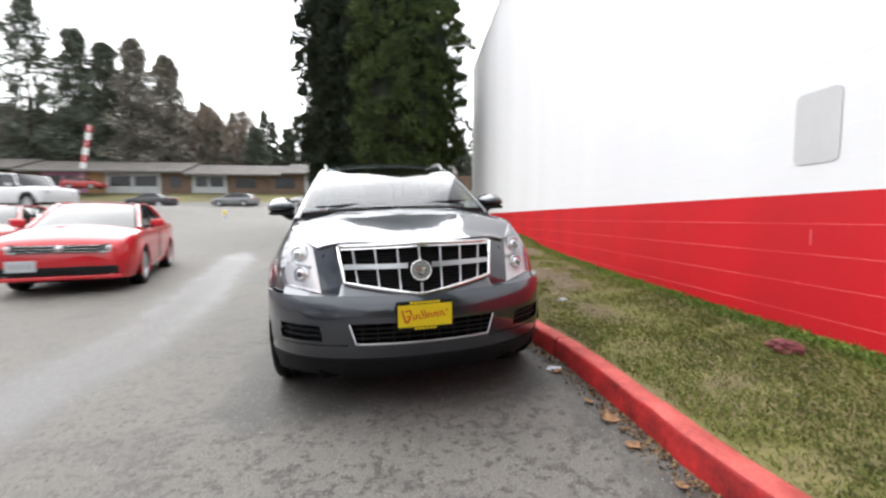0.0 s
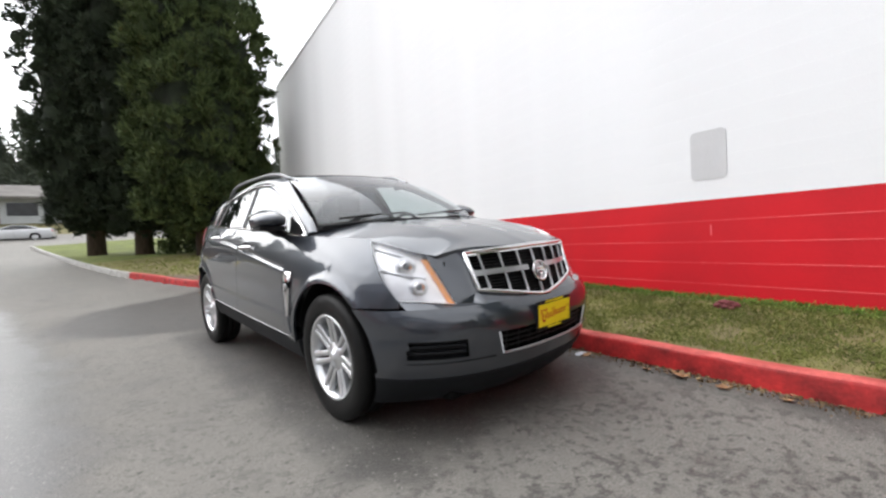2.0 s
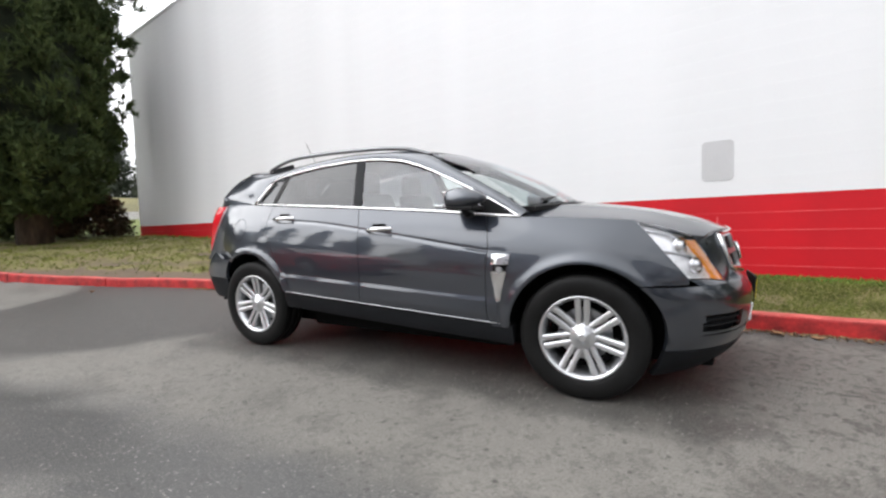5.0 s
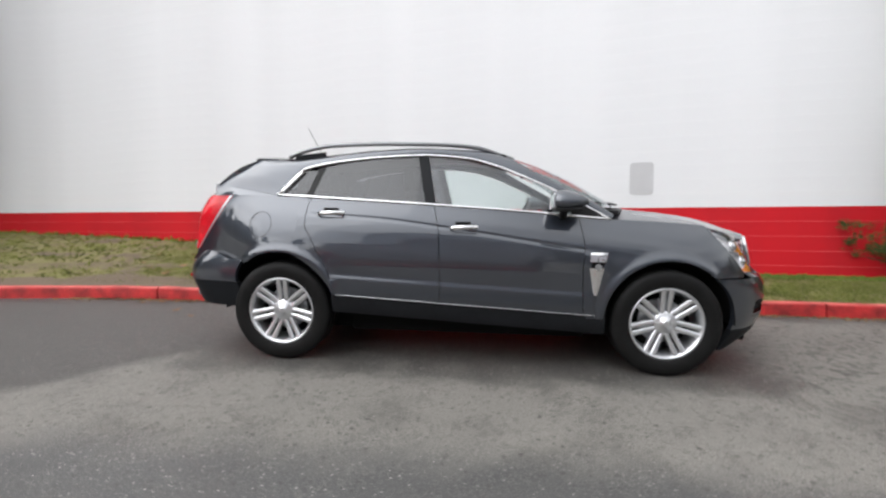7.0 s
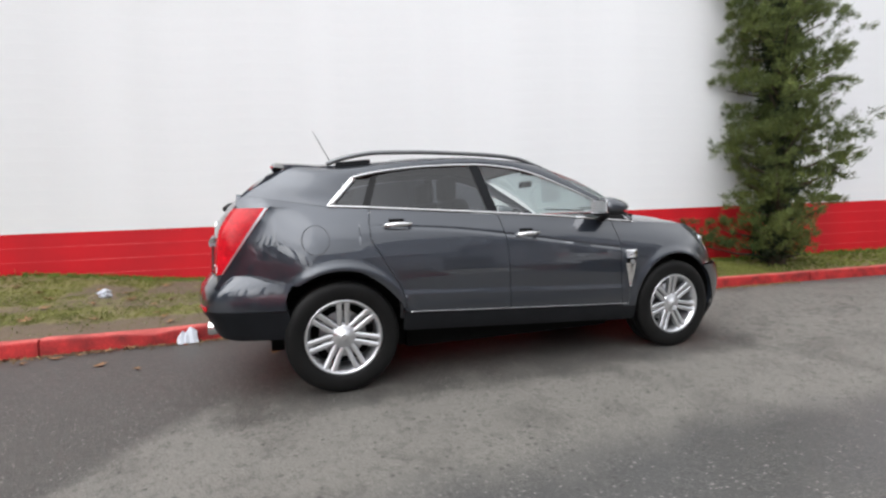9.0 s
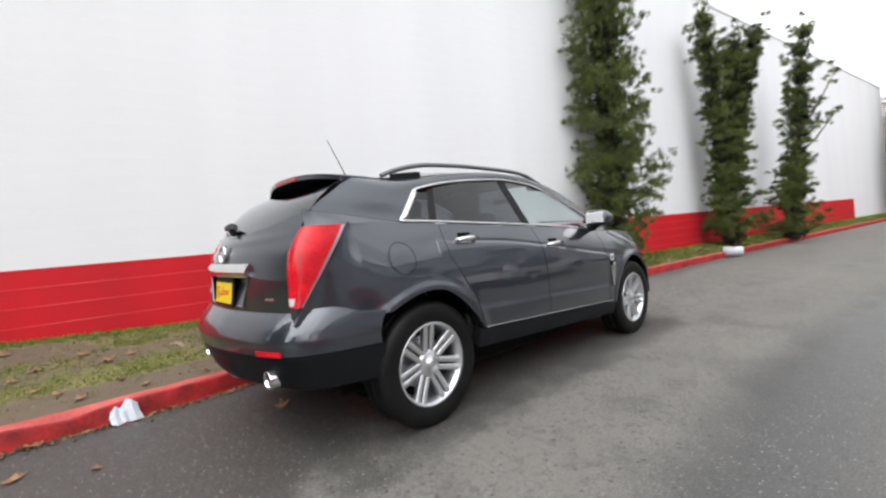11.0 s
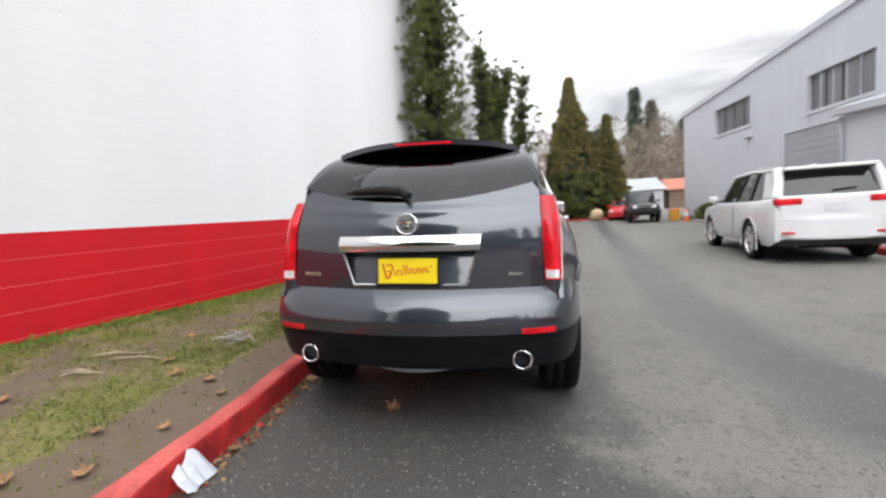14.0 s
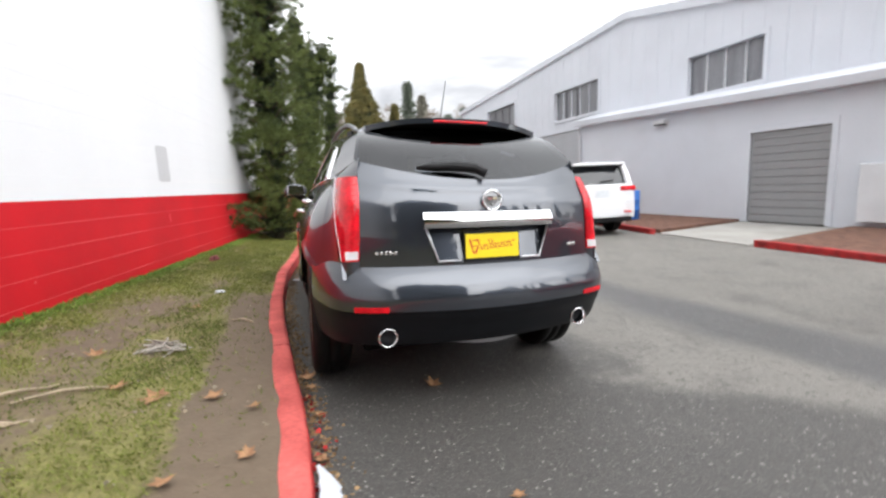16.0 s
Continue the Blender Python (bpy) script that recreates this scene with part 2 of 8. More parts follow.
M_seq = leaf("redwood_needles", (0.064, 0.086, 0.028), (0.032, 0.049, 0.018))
# shade of rear trees and crown insides, put into darker needle and twig colours
M_seq_shade = leaf("shaded_redwood_needles", (0.026, 0.036, 0.018), (0.016, 0.024, 0.013))
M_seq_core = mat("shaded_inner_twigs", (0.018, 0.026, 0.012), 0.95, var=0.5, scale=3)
M_pine = leaf("pine_needles", (0.112, 0.136, 0.040), (0.052, 0.072, 0.023))
M_arb = leaf("browned_cypress_needles", (0.150, 0.124, 0.044), (0.100, 0.096, 0.036))
M_arb_low = leaf("green_cypress_needles", (0.118, 0.128, 0.042), (0.082, 0.094, 0.034))
# distance haze is baked into the pale far fir and bare twig colours
M_fir = leaf("hazed_fir_needles", (0.135, 0.155, 0.122), (0.095, 0.115, 0.088))
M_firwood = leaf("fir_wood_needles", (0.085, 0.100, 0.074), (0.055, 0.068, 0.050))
M_fir2 = leaf("hazed_fir_needles_brownish", (0.250, 0.238, 0.200), (0.180, 0.172, 0.145))
M_bare = leaf("hazed_bare_brown_twigs", (0.240, 0.200, 0.165), (0.175, 0.146, 0.122), 0.25)
M_grass = leaf("grass_blades", (0.160, 0.176, 0.044), (0.112, 0.130, 0.033), 0.35)
M_grass_bright = leaf("bright_grass_blades", (0.150, 0.225, 0.042), (0.108, 0.175, 0.034), 0.35)
M_deadleaf = mat("dead_maple_leaf", (0.33, 0.19, 0.095), 0.8, var=0.35, scale=20, tint=(0.20, 0.10, 0.05))
M_paper = mat("crumpled_paper", (0.60, 0.63, 0.69), 0.7, var=0.06, scale=20)
M_rag = mat("dull_red_rag", (0.17, 0.045, 0.05), 0.9, var=0.4, scale=20)
M_stick = mat("dry_stick", (0.36, 0.29, 0.20), 0.85, var=0.3, scale=12)


# ---- mesh helpers ----
def mesh(name, verts, faces, material=None, smooth=False):
    me = bpy.data.meshes.new(name)
    me.from_pydata([tuple(map(float, v)) for v in verts], [], [tuple(int(i) for i in f) for f in faces])
    if material:
        me.materials.append(material)
    if smooth:
        me.shade_smooth()
    me.update()
    return me


def bm_mesh(name, bm, material, smooth=False):
    me = bpy.data.meshes.new(name)
    bm.to_mesh(me)
    bm.free()
    if material:
        me.materials.append(material)
    if smooth:
        me.shade_smooth()
    return me


def part(name, bm, material, parent=None, label="", smooth=False, loc=None):
    """One mesh object, from a bmesh or a mesh, under a thing or a part."""
    me = bm_mesh(name, bm, material, smooth) if isinstance(bm, bmesh.types.BMesh) else bm
    if not isinstance(bm, bmesh.types.BMesh) and material and not me.materials:
        me.materials.append(material)
    ob = new(name, me)
    if parent:
        ob.parent = parent
    if loc:
        ob.location = loc
    if label:
        ob["label"] = label
    return ob


def thing(name, label, category, m=None, group="", kind=""):
    ob = new(name)
    ob.empty_display_size = 0.2
    if m is not None:
        ob.matrix_world = m
    return tagged(ob, label, category, group, kind)


def add_box(bm, lo, hi, bevel=0.0, rot=None):
    c = [(a + b) / 2 for a, b in zip(lo, hi)]
    s = [b - a for a, b in zip(lo, hi)]
    m = Matrix.Translation(c) @ (rot or Matrix()) @ Matrix.Diagonal((*s, 1))
    r = bmesh.ops.create_cube(bm, size=1, matrix=m)
    if bevel:
        es = list({e for v in r["verts"] for e in v.link_edges})
        bmesh.ops.bevel(bm, geom=es, offset=bevel, segments=2, affect="EDGES", profile=0.6)
    return bm


def box(lo, hi, bevel=0.0, rot=None):
    return add_box(bmesh.new(), lo, hi, bevel, rot)


def add_cyl(bm, p0, p1, r0, r1=None, seg=16, caps=True):
    r1 = r0 if r1 is None else r1
    a, b = Vector(p0), Vector(p1)
    q = (b - a).to_track_quat("Z", "Y").to_matrix().to_4x4()
    m = Matrix.Translation((a + b) / 2) @ q
    bmesh.ops.create_cone(bm, cap_ends=caps, segments=seg, radius1=r0, radius2=r1, depth=(b - a).length, matrix=m)
    return bm


def lathe(profile, seg=48, axis="X"):
    """Turns (radius, along) pairs round an axis through the origin."""
    bm = bmesh.new()
    rings = []
    for k in range(seg):
        a = 2 * math.pi * k / seg
        ring = []
        for r, d in profile:
            p = (d, r * math.cos(a), r * math.sin(a)) if axis == "X" else (r * math.cos(a), r * math.sin(a), d)
            ring.append(bm.verts.new(p))
        rings.append(ring)
    for k in range(seg):
        a, b = rings[k], rings[(k + 1) % seg]
        for i in range(len(profile) - 1):
            if profile[i][0] < 1e-6 and profile[i + 1][0] < 1e-6:
                continue
            bm.faces.new((a[i], a[i + 1], b[i + 1], b[i]))
    bmesh.ops.remove_doubles(bm, verts=bm.verts, dist=1e-5)
    bmesh.ops.recalc_face_normals(bm, faces=bm.faces)
    return bm


def tube(points, r, seg=8, radii=None):
    """A round bar along points."""
    vs, fs = [], []
    P = [Vector(p) for p in points]
    for i, p in enumerate(P):
        d = (P[min(i + 1, len(P) - 1)] - P[max(i - 1, 0)]).normalized()
        u = d.cross(Vector((0, 0, 1)))
        u = u.normalized() if u.length > 1e-3 else Vector((1, 0, 0))
        v = d.cross(u)
        rr = radii[i] if radii else r
        for k in range(seg):
            a = 2 * math.pi * k / seg
            vs.append(p + rr * (math.cos(a) * u + math.sin(a) * v))
    for i in range(len(P) - 1):
        for k in range(seg):
            k2 = (k + 1) % seg
            fs.append((i * seg + k, i * seg + k2, (i + 1) * seg + k2, (i + 1) * seg + k))
    fs.append(tuple(range(seg)))
    fs.append(tuple((len(P) - 1) * seg + k for k in range(seg)))
    return mesh("bar", vs, fs, None, True)


def spl(pts):
    """A smooth curve through (t, value) pairs."""
    X = np.array([p[0] for p in pts], float)
    Y = np.array([p[1] for p in pts], float)
    d = np.diff(Y) / np.diff(X)
    mslope = np.empty(len(X))
    mslope[0], mslope[-1] = d[0], d[-1]
    for i in range(1, len(X) - 1):
        mslope[i] = 0 if d[i - 1] * d[i] <= 0 else 2 * d[i - 1] * d[i] / (d[i - 1] + d[i])

    def f(t):
        if t <= X[0]:
            return float(Y[0] + mslope[0] * (t - X[0]))
        if t >= X[-1]:
            return float(Y[-1] + mslope[-1] * (t - X[-1]))
        i = int(np.searchsorted(X, t) - 1)
        h = X[i + 1] - X[i]
        u = (t - X[i]) / h
        return float((2 * u**3 - 3 * u**2 + 1) * Y[i] + (u**3 - 2 * u**2 + u) * h * mslope[i]
                     + (-2 * u**3 + 3 * u**2) * Y[i + 1] + (u**3 - u**2) * h * mslope[i + 1])
    return f


def fair(pts, soft):
    """A curve through (t, value) pairs, smoothed over a width so that polished panels reflect evenly."""
    f = spl(pts)
    a, b = pts[0][0] - 3 * soft, pts[-1][0] + 3 * soft
    T = np.linspace(a, b, 900)
    V = np.array([f(t) for t in T])
    k = np.arange(-int(2.5 * soft / (T[1] - T[0])), int(2.5 * soft / (T[1] - T[0])) + 1) * (T[1] - T[0])
    w = np.exp(-0.5 * (k / soft) ** 2)
    w /= w.sum()
    V = np.convolve(np.pad(V, len(k) // 2, mode="reflect", reflect_type="odd"), w, mode="valid")
    return lambda t: float(np.interp(t, T, V))


def sheet(fn, nu, nv, rim=0.0, out=(0, 0, 0), skip=None, keep_u=None):
    """A panel: the surface fn(u, v), u and v from 0 to 1, with its edges folded inwards by rim, away from out."""
    P = np.array([[fn(i / nu, j / nv) for j in range(nv + 1)] for i in range(nu + 1)], float)
    vs = P.reshape(-1, 3)
    idx = lambda i, j: i * (nv + 1) + j
    fs = []
    for i in range(nu):
        for j in range(nv):
            if skip and skip(P[i:i + 2, j:j + 2].reshape(-1, 3).mean(0)):
                continue
            fs.append((idx(i, j), idx(i + 1, j), idx(i + 1, j + 1), idx(i, j + 1)))
    if rim:
        du = np.gradient(P, axis=0)
        dv = np.gradient(P, axis=1)
        nrm = np.cross(du, dv)
        nrm /= np.linalg.norm(nrm, axis=2, keepdims=True) + 1e-9
        o = np.array(out, float)
        if (nrm.reshape(-1, 3).mean(0) @ o) < 0:
            nrm = -nrm
        ring = [(i, 0) for i in range(nu)] + [(nu, j) for j in range(nv)] + [(i, nv) for i in range(nu, 0, -1)] + [(0, j) for j in range(nv, 0, -1)]
        base = len(vs)
        vs = np.vstack([vs, [P[i, j] - rim * nrm[i, j] for i, j in ring]])
        k = len(ring)
        for q in range(k):
            a, b = ring[q], ring[(q + 1) % k]
            fs.append((idx(*a), idx(*b), base + (q + 1) % k, base + q))
    return vs, fs


def panel(name, fn, nu, nv, material, parent, rim=0.012, out=(0, 0, 1), skip=None, label="", smooth=True):
    vs, fs = sheet(fn, nu, nv, rim, out, skip)
    me = mesh(name, vs, fs, material, smooth)
    if smooth and rim:
        me.set_sharp_from_angle(angle=radians(40))
    return part(name, me, material, parent, label)


def tufts(centres, dirs, n, size, spread, rng, wide=0.25, curl=0.6):
    """Many small pointed blades: n round every centre, along its direction."""
    C = np.repeat(np.asarray(centres, float), n, axis=0)
    D = np.repeat(np.asarray(dirs, float), n, axis=0)
    S = np.repeat(np.broadcast_to(np.asarray(size, float), (len(centres),)), n)
    N = len(C)
    D = D + rng.normal(0, curl, (N, 3))
    D /= np.linalg.norm(D, axis=1, keepdims=True) + 1e-9
    C = C + rng.normal(0, 1, (N, 3)) * np.repeat(np.broadcast_to(np.asarray(spread, float), (len(centres),)), n)[:, None]
    side = np.cross(D, rng.normal(0, 1, (N, 3)))
    side /= np.linalg.norm(side, axis=1, keepdims=True) + 1e-9
    L = (S * rng.uniform(0.6, 1.3, N))[:, None]
    w = L * wide
    a, b, c, d = C - D * L * 0.3, C + side * w, C + D * L * 0.7, C - side * w
    V = np.stack([a, b, c, d], 1).reshape(-1, 3)
    return V


def blades_mesh(name, V, material):
    n = len(V) // 4
    me = bpy.data.meshes.new(name)
    me.vertices.add(4 * n)
    me.vertices.foreach_set("co", np.ascontiguousarray(V, np.float32).ravel())
    me.loops.add(4 * n)
    me.loops.foreach_set("vertex_index", np.arange(4 * n, dtype=np.int32))
    me.polygons.add(n)
    me.polygons.foreach_set("loop_start", np.arange(0, 4 * n, 4, dtype=np.int32))
    me.materials.append(material)
    me.update(calc_edges=True)
    return me


# ---- the lie of the land ----
CAR_YAW = 8.73
WALL_X = 2.671
RED_TOP, COURSE = 1.271, 0.2017
_cy, _sy = math.cos(radians(CAR_YAW)), math.sin(radians(CAR_YAW))


def step01(a, b, t):
    u = min(1.0, max(0.0, (t - a) / (b - a)))
    return u * u * (3 - 2 * u)


def ground_z(x, y):
    """Height of the paved ground."""
    cx, cy = x * _cy + y * _sy, -x * _sy + y * _cy
    z = 0.0349 * 3 * math.tanh(cx / 3) + 0.0133 * 8 * math.tanh(max(cy, 0) / 8)
    z += 0.062 * max(0.0, min(y, 47) - 8) + 2.7 * step01(48, 57, y)
    z += 0.055 * max(0.0, min(y, 19) - 5) * step01(-11, -17, x) * step01(44, 24, y)
    z += 16 * step01(-70, -190, y) + 6 * step01(-60, -160, x) * step01(40, -40, y) + 5 * step01(60, 160, x)
    return z


kerb_x = spl([(-34, 2.15), (-25, 1.95), (-10, 1.62), (-6, 1.47), (-3, 1.34), (-1.7, 1.24), (-0.4, 1.17), (0.3, 1.08), (1.3, 0.93), (2.65, 0.65),
              (3.12, 0.54), (4.1, 0.32), (5.16, 0.17), (5.75, 0.07), (7.3, -0.33), (8.5, -0.9), (9.3, -1.35), (11.2, -2.12), (12.1, -2.55),
              (13.2, -3.0), (22.3, -5.7), (33, -8.5)])
wall_foot = spl([(-34, 0.22), (-5, 0.30), (0, 0.34), (3, 0.41), (5, 0.50), (7, 0.68), (12, 0.84), (17, 0.95)])
KERB_W, KERB_H = 0.13, 0.15


def verge_z(x, y):
    """Height of the grass between kerb and wall, and of the lawn beyond."""
    k = kerb_x(y) + KERB_W
    z0 = ground_z(k, y) + KERB_H - 0.012
    if y < 16.5:
        u = min(1.0, max(0.0, (x - k) / (WALL_X - k)))
        z1 = wall_foot(y)
        return z0 + (z1 - z0) * u + 0.02 * math.sin(3.1 * y + 2 * x) * math.sin(u * math.pi)
    u = min(1.0, max(0.0, (x - k) / 6.0))
    return z0 + 0.25 * u + 0.03 * math.sin(1.3 * y + x)


# ---- ground ----
def fine_span(bands, far):
    a = []
    for lo, hi, st in bands:
        a += list(np.arange(lo, hi - 1e-6, st))
    a.append(bands[-1][1])
    s, v = bands[-1][2], a[-1]
    while v < far:
        s *= 1.35
        v += s
        a.append(v)
    s, v = bands[0][2], a[0]
    while v > -far:
        s *= 1.35
        v -= s
        a.insert(0, v)
    return a


track_x = spl([(-34, -1.9), (-16, -2.1), (-4.3, -2.42), (-0.5, -2.48), (1, -2.60), (3.2, -3.15), (5.6, -3.85), (8.7, -4.75), (11, -5.4)])
damp_out = spl([(1.6, -0.2), (2.3, -0.75), (3.0, -1.22), (3.6, -1.55), (3.8, -2.0), (4.3, -2.75), (5, -3.2), (6.5, -3.0), (8, -1.6), (9, -0.6)])


def damp_shade_at(x, y):
    """Darkened ground: damp behind the car up to the kerb, a thin fringe along the kerb, shade painted under the car.
    """
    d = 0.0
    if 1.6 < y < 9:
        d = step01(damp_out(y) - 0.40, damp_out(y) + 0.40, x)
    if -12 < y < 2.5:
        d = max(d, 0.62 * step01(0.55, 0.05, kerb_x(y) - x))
    # the car's contact shade, painted on the asphalt in the damp colour
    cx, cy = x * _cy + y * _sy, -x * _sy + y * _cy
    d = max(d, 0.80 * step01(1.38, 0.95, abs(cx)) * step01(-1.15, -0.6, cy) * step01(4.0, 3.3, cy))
    # a darker spot before the front bumper
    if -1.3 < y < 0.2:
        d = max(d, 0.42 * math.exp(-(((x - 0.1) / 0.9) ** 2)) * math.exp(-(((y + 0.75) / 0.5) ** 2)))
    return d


def track_at(x, y):
    """The runoff track along the lane."""
    if y < -34 or y > 10.5:
        return 0.0
    w = 0.38 if y < 2 else 0.45
    return step01(w + 0.30, w - 0.30, abs(x - track_x(y))) * step01(10.5, 8.4, y)


GX = fine_span([(-14, -6, 0.5), (-6, 2, 0.1), (2, 6, 0.5)], 420)
GY = fine_span([(-36, -6, 0.6), (-6, 10, 0.12), (10, 24, 0.5)], 420)
gv = [(x, y, ground_z(x, y) - (0.06 if y < 33 and x > kerb_x(min(y, 33)) + 0.1 else 0)) for x in GX for y in GY]
gf, gm = [], []
for i in range(len(GX) - 1):
    for j in range(len(GY) - 1):
        a = i * len(GY) + j
        gf.append((a, a + len(GY), a + len(GY) + 1, a + 1))
        xm, ym = (GX[i] + GX[i + 1]) / 2, (GY[j] + GY[j + 1]) / 2
        gm.append(1 if (ym > 47.5 or ym < -60 or xm > 60 or xm < -110) else 0)
M_dry_grass = mat("dry_winter_grass", (0.165, 0.150, 0.062), 0.95, var=0.35, scale=0.25, bump=0.05, bscale=4, tint=(0.105, 0.095, 0.045))
me = mesh("ground", gv, gf, M_asphalt, True)
me.materials.append(M_dry_grass)
me.polygons.foreach_set("material_index", gm)


def pits_at(x, y):
    """How thick the worn pits lie: most in front of the car."""
    a = math.exp(-(((x - 0.2) / 1.5) ** 2)) * step01(0.6, -1.2, y) * step01(-7, -3, y)
    return max(0.18, a)


for nm, fn in (("damp_shade", damp_shade_at), ("track", track_at), ("pits", pits_at)):
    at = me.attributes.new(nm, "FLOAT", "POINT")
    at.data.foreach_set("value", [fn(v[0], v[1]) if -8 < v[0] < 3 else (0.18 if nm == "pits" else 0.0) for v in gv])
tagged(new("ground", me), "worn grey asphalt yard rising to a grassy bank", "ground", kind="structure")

# ---- painted block wall of the long building ----
WY0, WY1, WZ1 = -33.0, 16.6, 7.72
wall_core = part("wall_east", box((WALL_X + 0.006, WY0, -0.6), (WALL_X + 0.30, WY1, WZ1)), M_joint_white)
tagged(wall_core, "long blank block wall painted white over a red base", "wall", kind="structure")
RED_Y0 = -25.5
course_red = bm_mesh("course", box((-0.004, RED_Y0, 0.0005), (0.0015, WY1, COURSE - 0.0005), 0.0004), M_red_block)
course_white = bm_mesh("course", box((-0.004, WY0, 0.0003), (0.0045, WY1, COURSE - 0.0003), 0.0004), M_white_block)
course_white_short = bm_mesh("course", box((-0.004, WY0, 0.0003), (0.0045, RED_Y0, COURSE - 0.0003), 0.0004), M_white_block)
joint_red = bm_mesh("joint", box((-0.0055, RED_Y0, -0.0026), (0.0, WY1, 0.0026), 0.001), M_joint_red)
joint_white = bm_mesh("joint", box((-0.0052, WY0, -0.0018), (0.0, WY1, 0.0018), 0.0008), M_joint_white)
k = -7
while RED_TOP + k * COURSE < WZ1 - 0.05:
    z_ = RED_TOP + k * COURSE
    for me_ in ((course_red, course_white_short) if k < 0 else (course_white,)) + ((joint_red,) if k < 0 else (joint_white,)):
        c = new("course" if "course" in me_.name else "joint", me_)
        c.parent = wall_core
        c.location = (WALL_X, 0, z_)
    k += 1
part("coping", box((WALL_X - 0.03, WY0 - 0.03, WZ1), (WALL_X + 0.34, WY1 + 0.03, WZ1 + 0.09), 0.01), M_trim_grey, wall_core)
for nm, lo, hi in (("wall_north", (WALL_X + 0.3, WY1 - 0.3, -0.5), (32, WY1, WZ1)), ("wall_south", (WALL_X + 0.3, WY0, -0.5), (32, WY0 + 0.3, WZ1)),
                   ("wall_back", (32, WY0, -0.5), (32.3, WY1, WZ1)), ("roof", (WALL_X + 0.3, WY0 + 0.3, WZ1 - 0.4), (32, WY1 - 0.3, WZ1 - 0.2))):
    tagged(part(nm, box(lo, hi), M_white_block), "plain white painted building side", "wall" if "wall" in nm else "roof", kind="structure")

# filled-in opening: a rounded grey paint patch
bm = bmesh.new()
ring = []
for cy_, cz_, a0 in ((-0.50, 1.875, 0), (-0.72, 1.875, 90), (-0.72, 1.51, 180), (-0.50, 1.51, 270)):
    for k in range(7):
        a = radians(a0 + 90 * k / 6)
        ring.append((cy_ + 0.05 * math.cos(a), cz_ + 0.05 * math.sin(a)))
f = bm.faces.new([bm.verts.new((0, y, z)) for y, z in ring])
r = bmesh.ops.extrude_face_region(bm, geom=[f])
bmesh.ops.translate(bm, verts=[v for v in r["geom"] if isinstance(v, bmesh.types.BMVert)], vec=(0.006, 0, 0))
p = part("wall_patch", bm, M_patch)
p.location = (WALL_X - 0.010, 0, 0)
tagged(p, "rounded pale grey patch painted on the white wall", "wall patch", kind="structure")
# scars left by old fixings on the red base
for y, z, w, h in ((-0.62, 0.93, 0.012, 0.10), (-0.55, 0.66, 0.025, 0.012), (1.9, 0.62, 0.015, 0.02)):
    tagged(part("paint_scar", box((WALL_X - 0.0085, y, z), (WALL_X - 0.0035, y + w, z + h), 0.002), M_joint_red),
           "small pale scar in the red wall paint", "scar", kind="structure")

# ---- kerb ----
M_kerb = {True: M_kerb_red, False: M_kerb_grey}


def kerb_piece(y0, y1, red, n=10, seed=0):
    vs, fs = [], []
    prof = [(0.0, -0.10), (0.0, 0.118), (0.008, 0.138), (0.03, KERB_H), (KERB_W - 0.025, KERB_H), (KERB_W - 0.006, 0.142), (KERB_W, 0.12), (KERB_W, -0.10)]
    for i in range(n + 1):
        y = y0 + (y1 - y0) * i / n
        x = kerb_x(y)
        s = (kerb_x(y + 0.05) - kerb_x(y - 0.05)) / 0.1
        nx, ny = 1 / math.hypot(1, s), -s / math.hypot(1, s)
        zb = ground_z(x, y)
        for d, h in prof:
            q = 0.007 * noise.noise((y * 2.2, h * 9, seed)) + 0.004 * noise.noise((y * 9, h * 30, seed + 4))
            dip = -0.03 * math.exp(-((y - 4.55) / 0.16) ** 2) if h > 0.1 and d < 0.1 else 0
            vs.append((x + nx * d + q, y + ny * d, zb + h + q + dip))
    m = len(prof)
    for i in range(n):
        for k in range(m - 1):
            a = i * m + k
            fs.append((a, a + 1, a + m + 1, a + m))
    fs.append(tuple(range(m - 1, -1, -1)))
    fs.append(tuple(n * m + k for k in range(m)))
    me = mesh("kerb_stone", vs, fs, M_kerb[red], True)
    if red:
        me.materials.append(M_kerb_top)
        me.polygons.foreach_set("material_index", [1 if i < n * (m - 1) and i % (m - 1) in (2, 3, 4) else 0 for i in range(len(fs))])
    me.set_sharp_from_angle(angle=radians(50))
    return me


kerb = thing("kerb", "chipped red painted concrete kerb along the verge", "kerb", kind="structure")
cuts = [-34, -29, -24, -19, -15, -12, -9, -6.1, -4.3, -2.23, -0.1, 2.75, 5.42, 8.3, 10.2, 12.1]
for i in range(len(cuts) - 1):
    part("kerb_stone", kerb_piece(cuts[i] + 0.008, cuts[i + 1] - 0.008, True, 18, i), None, kerb)
for i, (a, b) in enumerate(((12.1, 15.5), (15.5, 19), (19, 24), (24, 33))):
    part("kerb_stone", kerb_piece(a + 0.008, b - 0.008, False, 12, 30 + i), None, kerb, "bare grey kerb stone")

# ---- verge: soil with moss and grass ----
M_verge = mat("mossy_soil", (0.158, 0.152, 0.050), 0.95, var=0.4, scale=2.6, bump=0.012, bscale=40, tint=(0.185, 0.145, 0.078))
vb, vl = M_verge.node_tree.nodes, M_verge.node_tree.links
v_at = vb.new("ShaderNodeAttribute")
v_at.attribute_name = "bare"
v_n = vb.new("ShaderNodeTexNoise")
v_n.inputs["Scale"].default_value = 9
v_n.inputs["Detail"].default_value = 8
v_n.inputs["Roughness"].default_value = 0.7
v_tc = vb.new("ShaderNodeTexCoord")
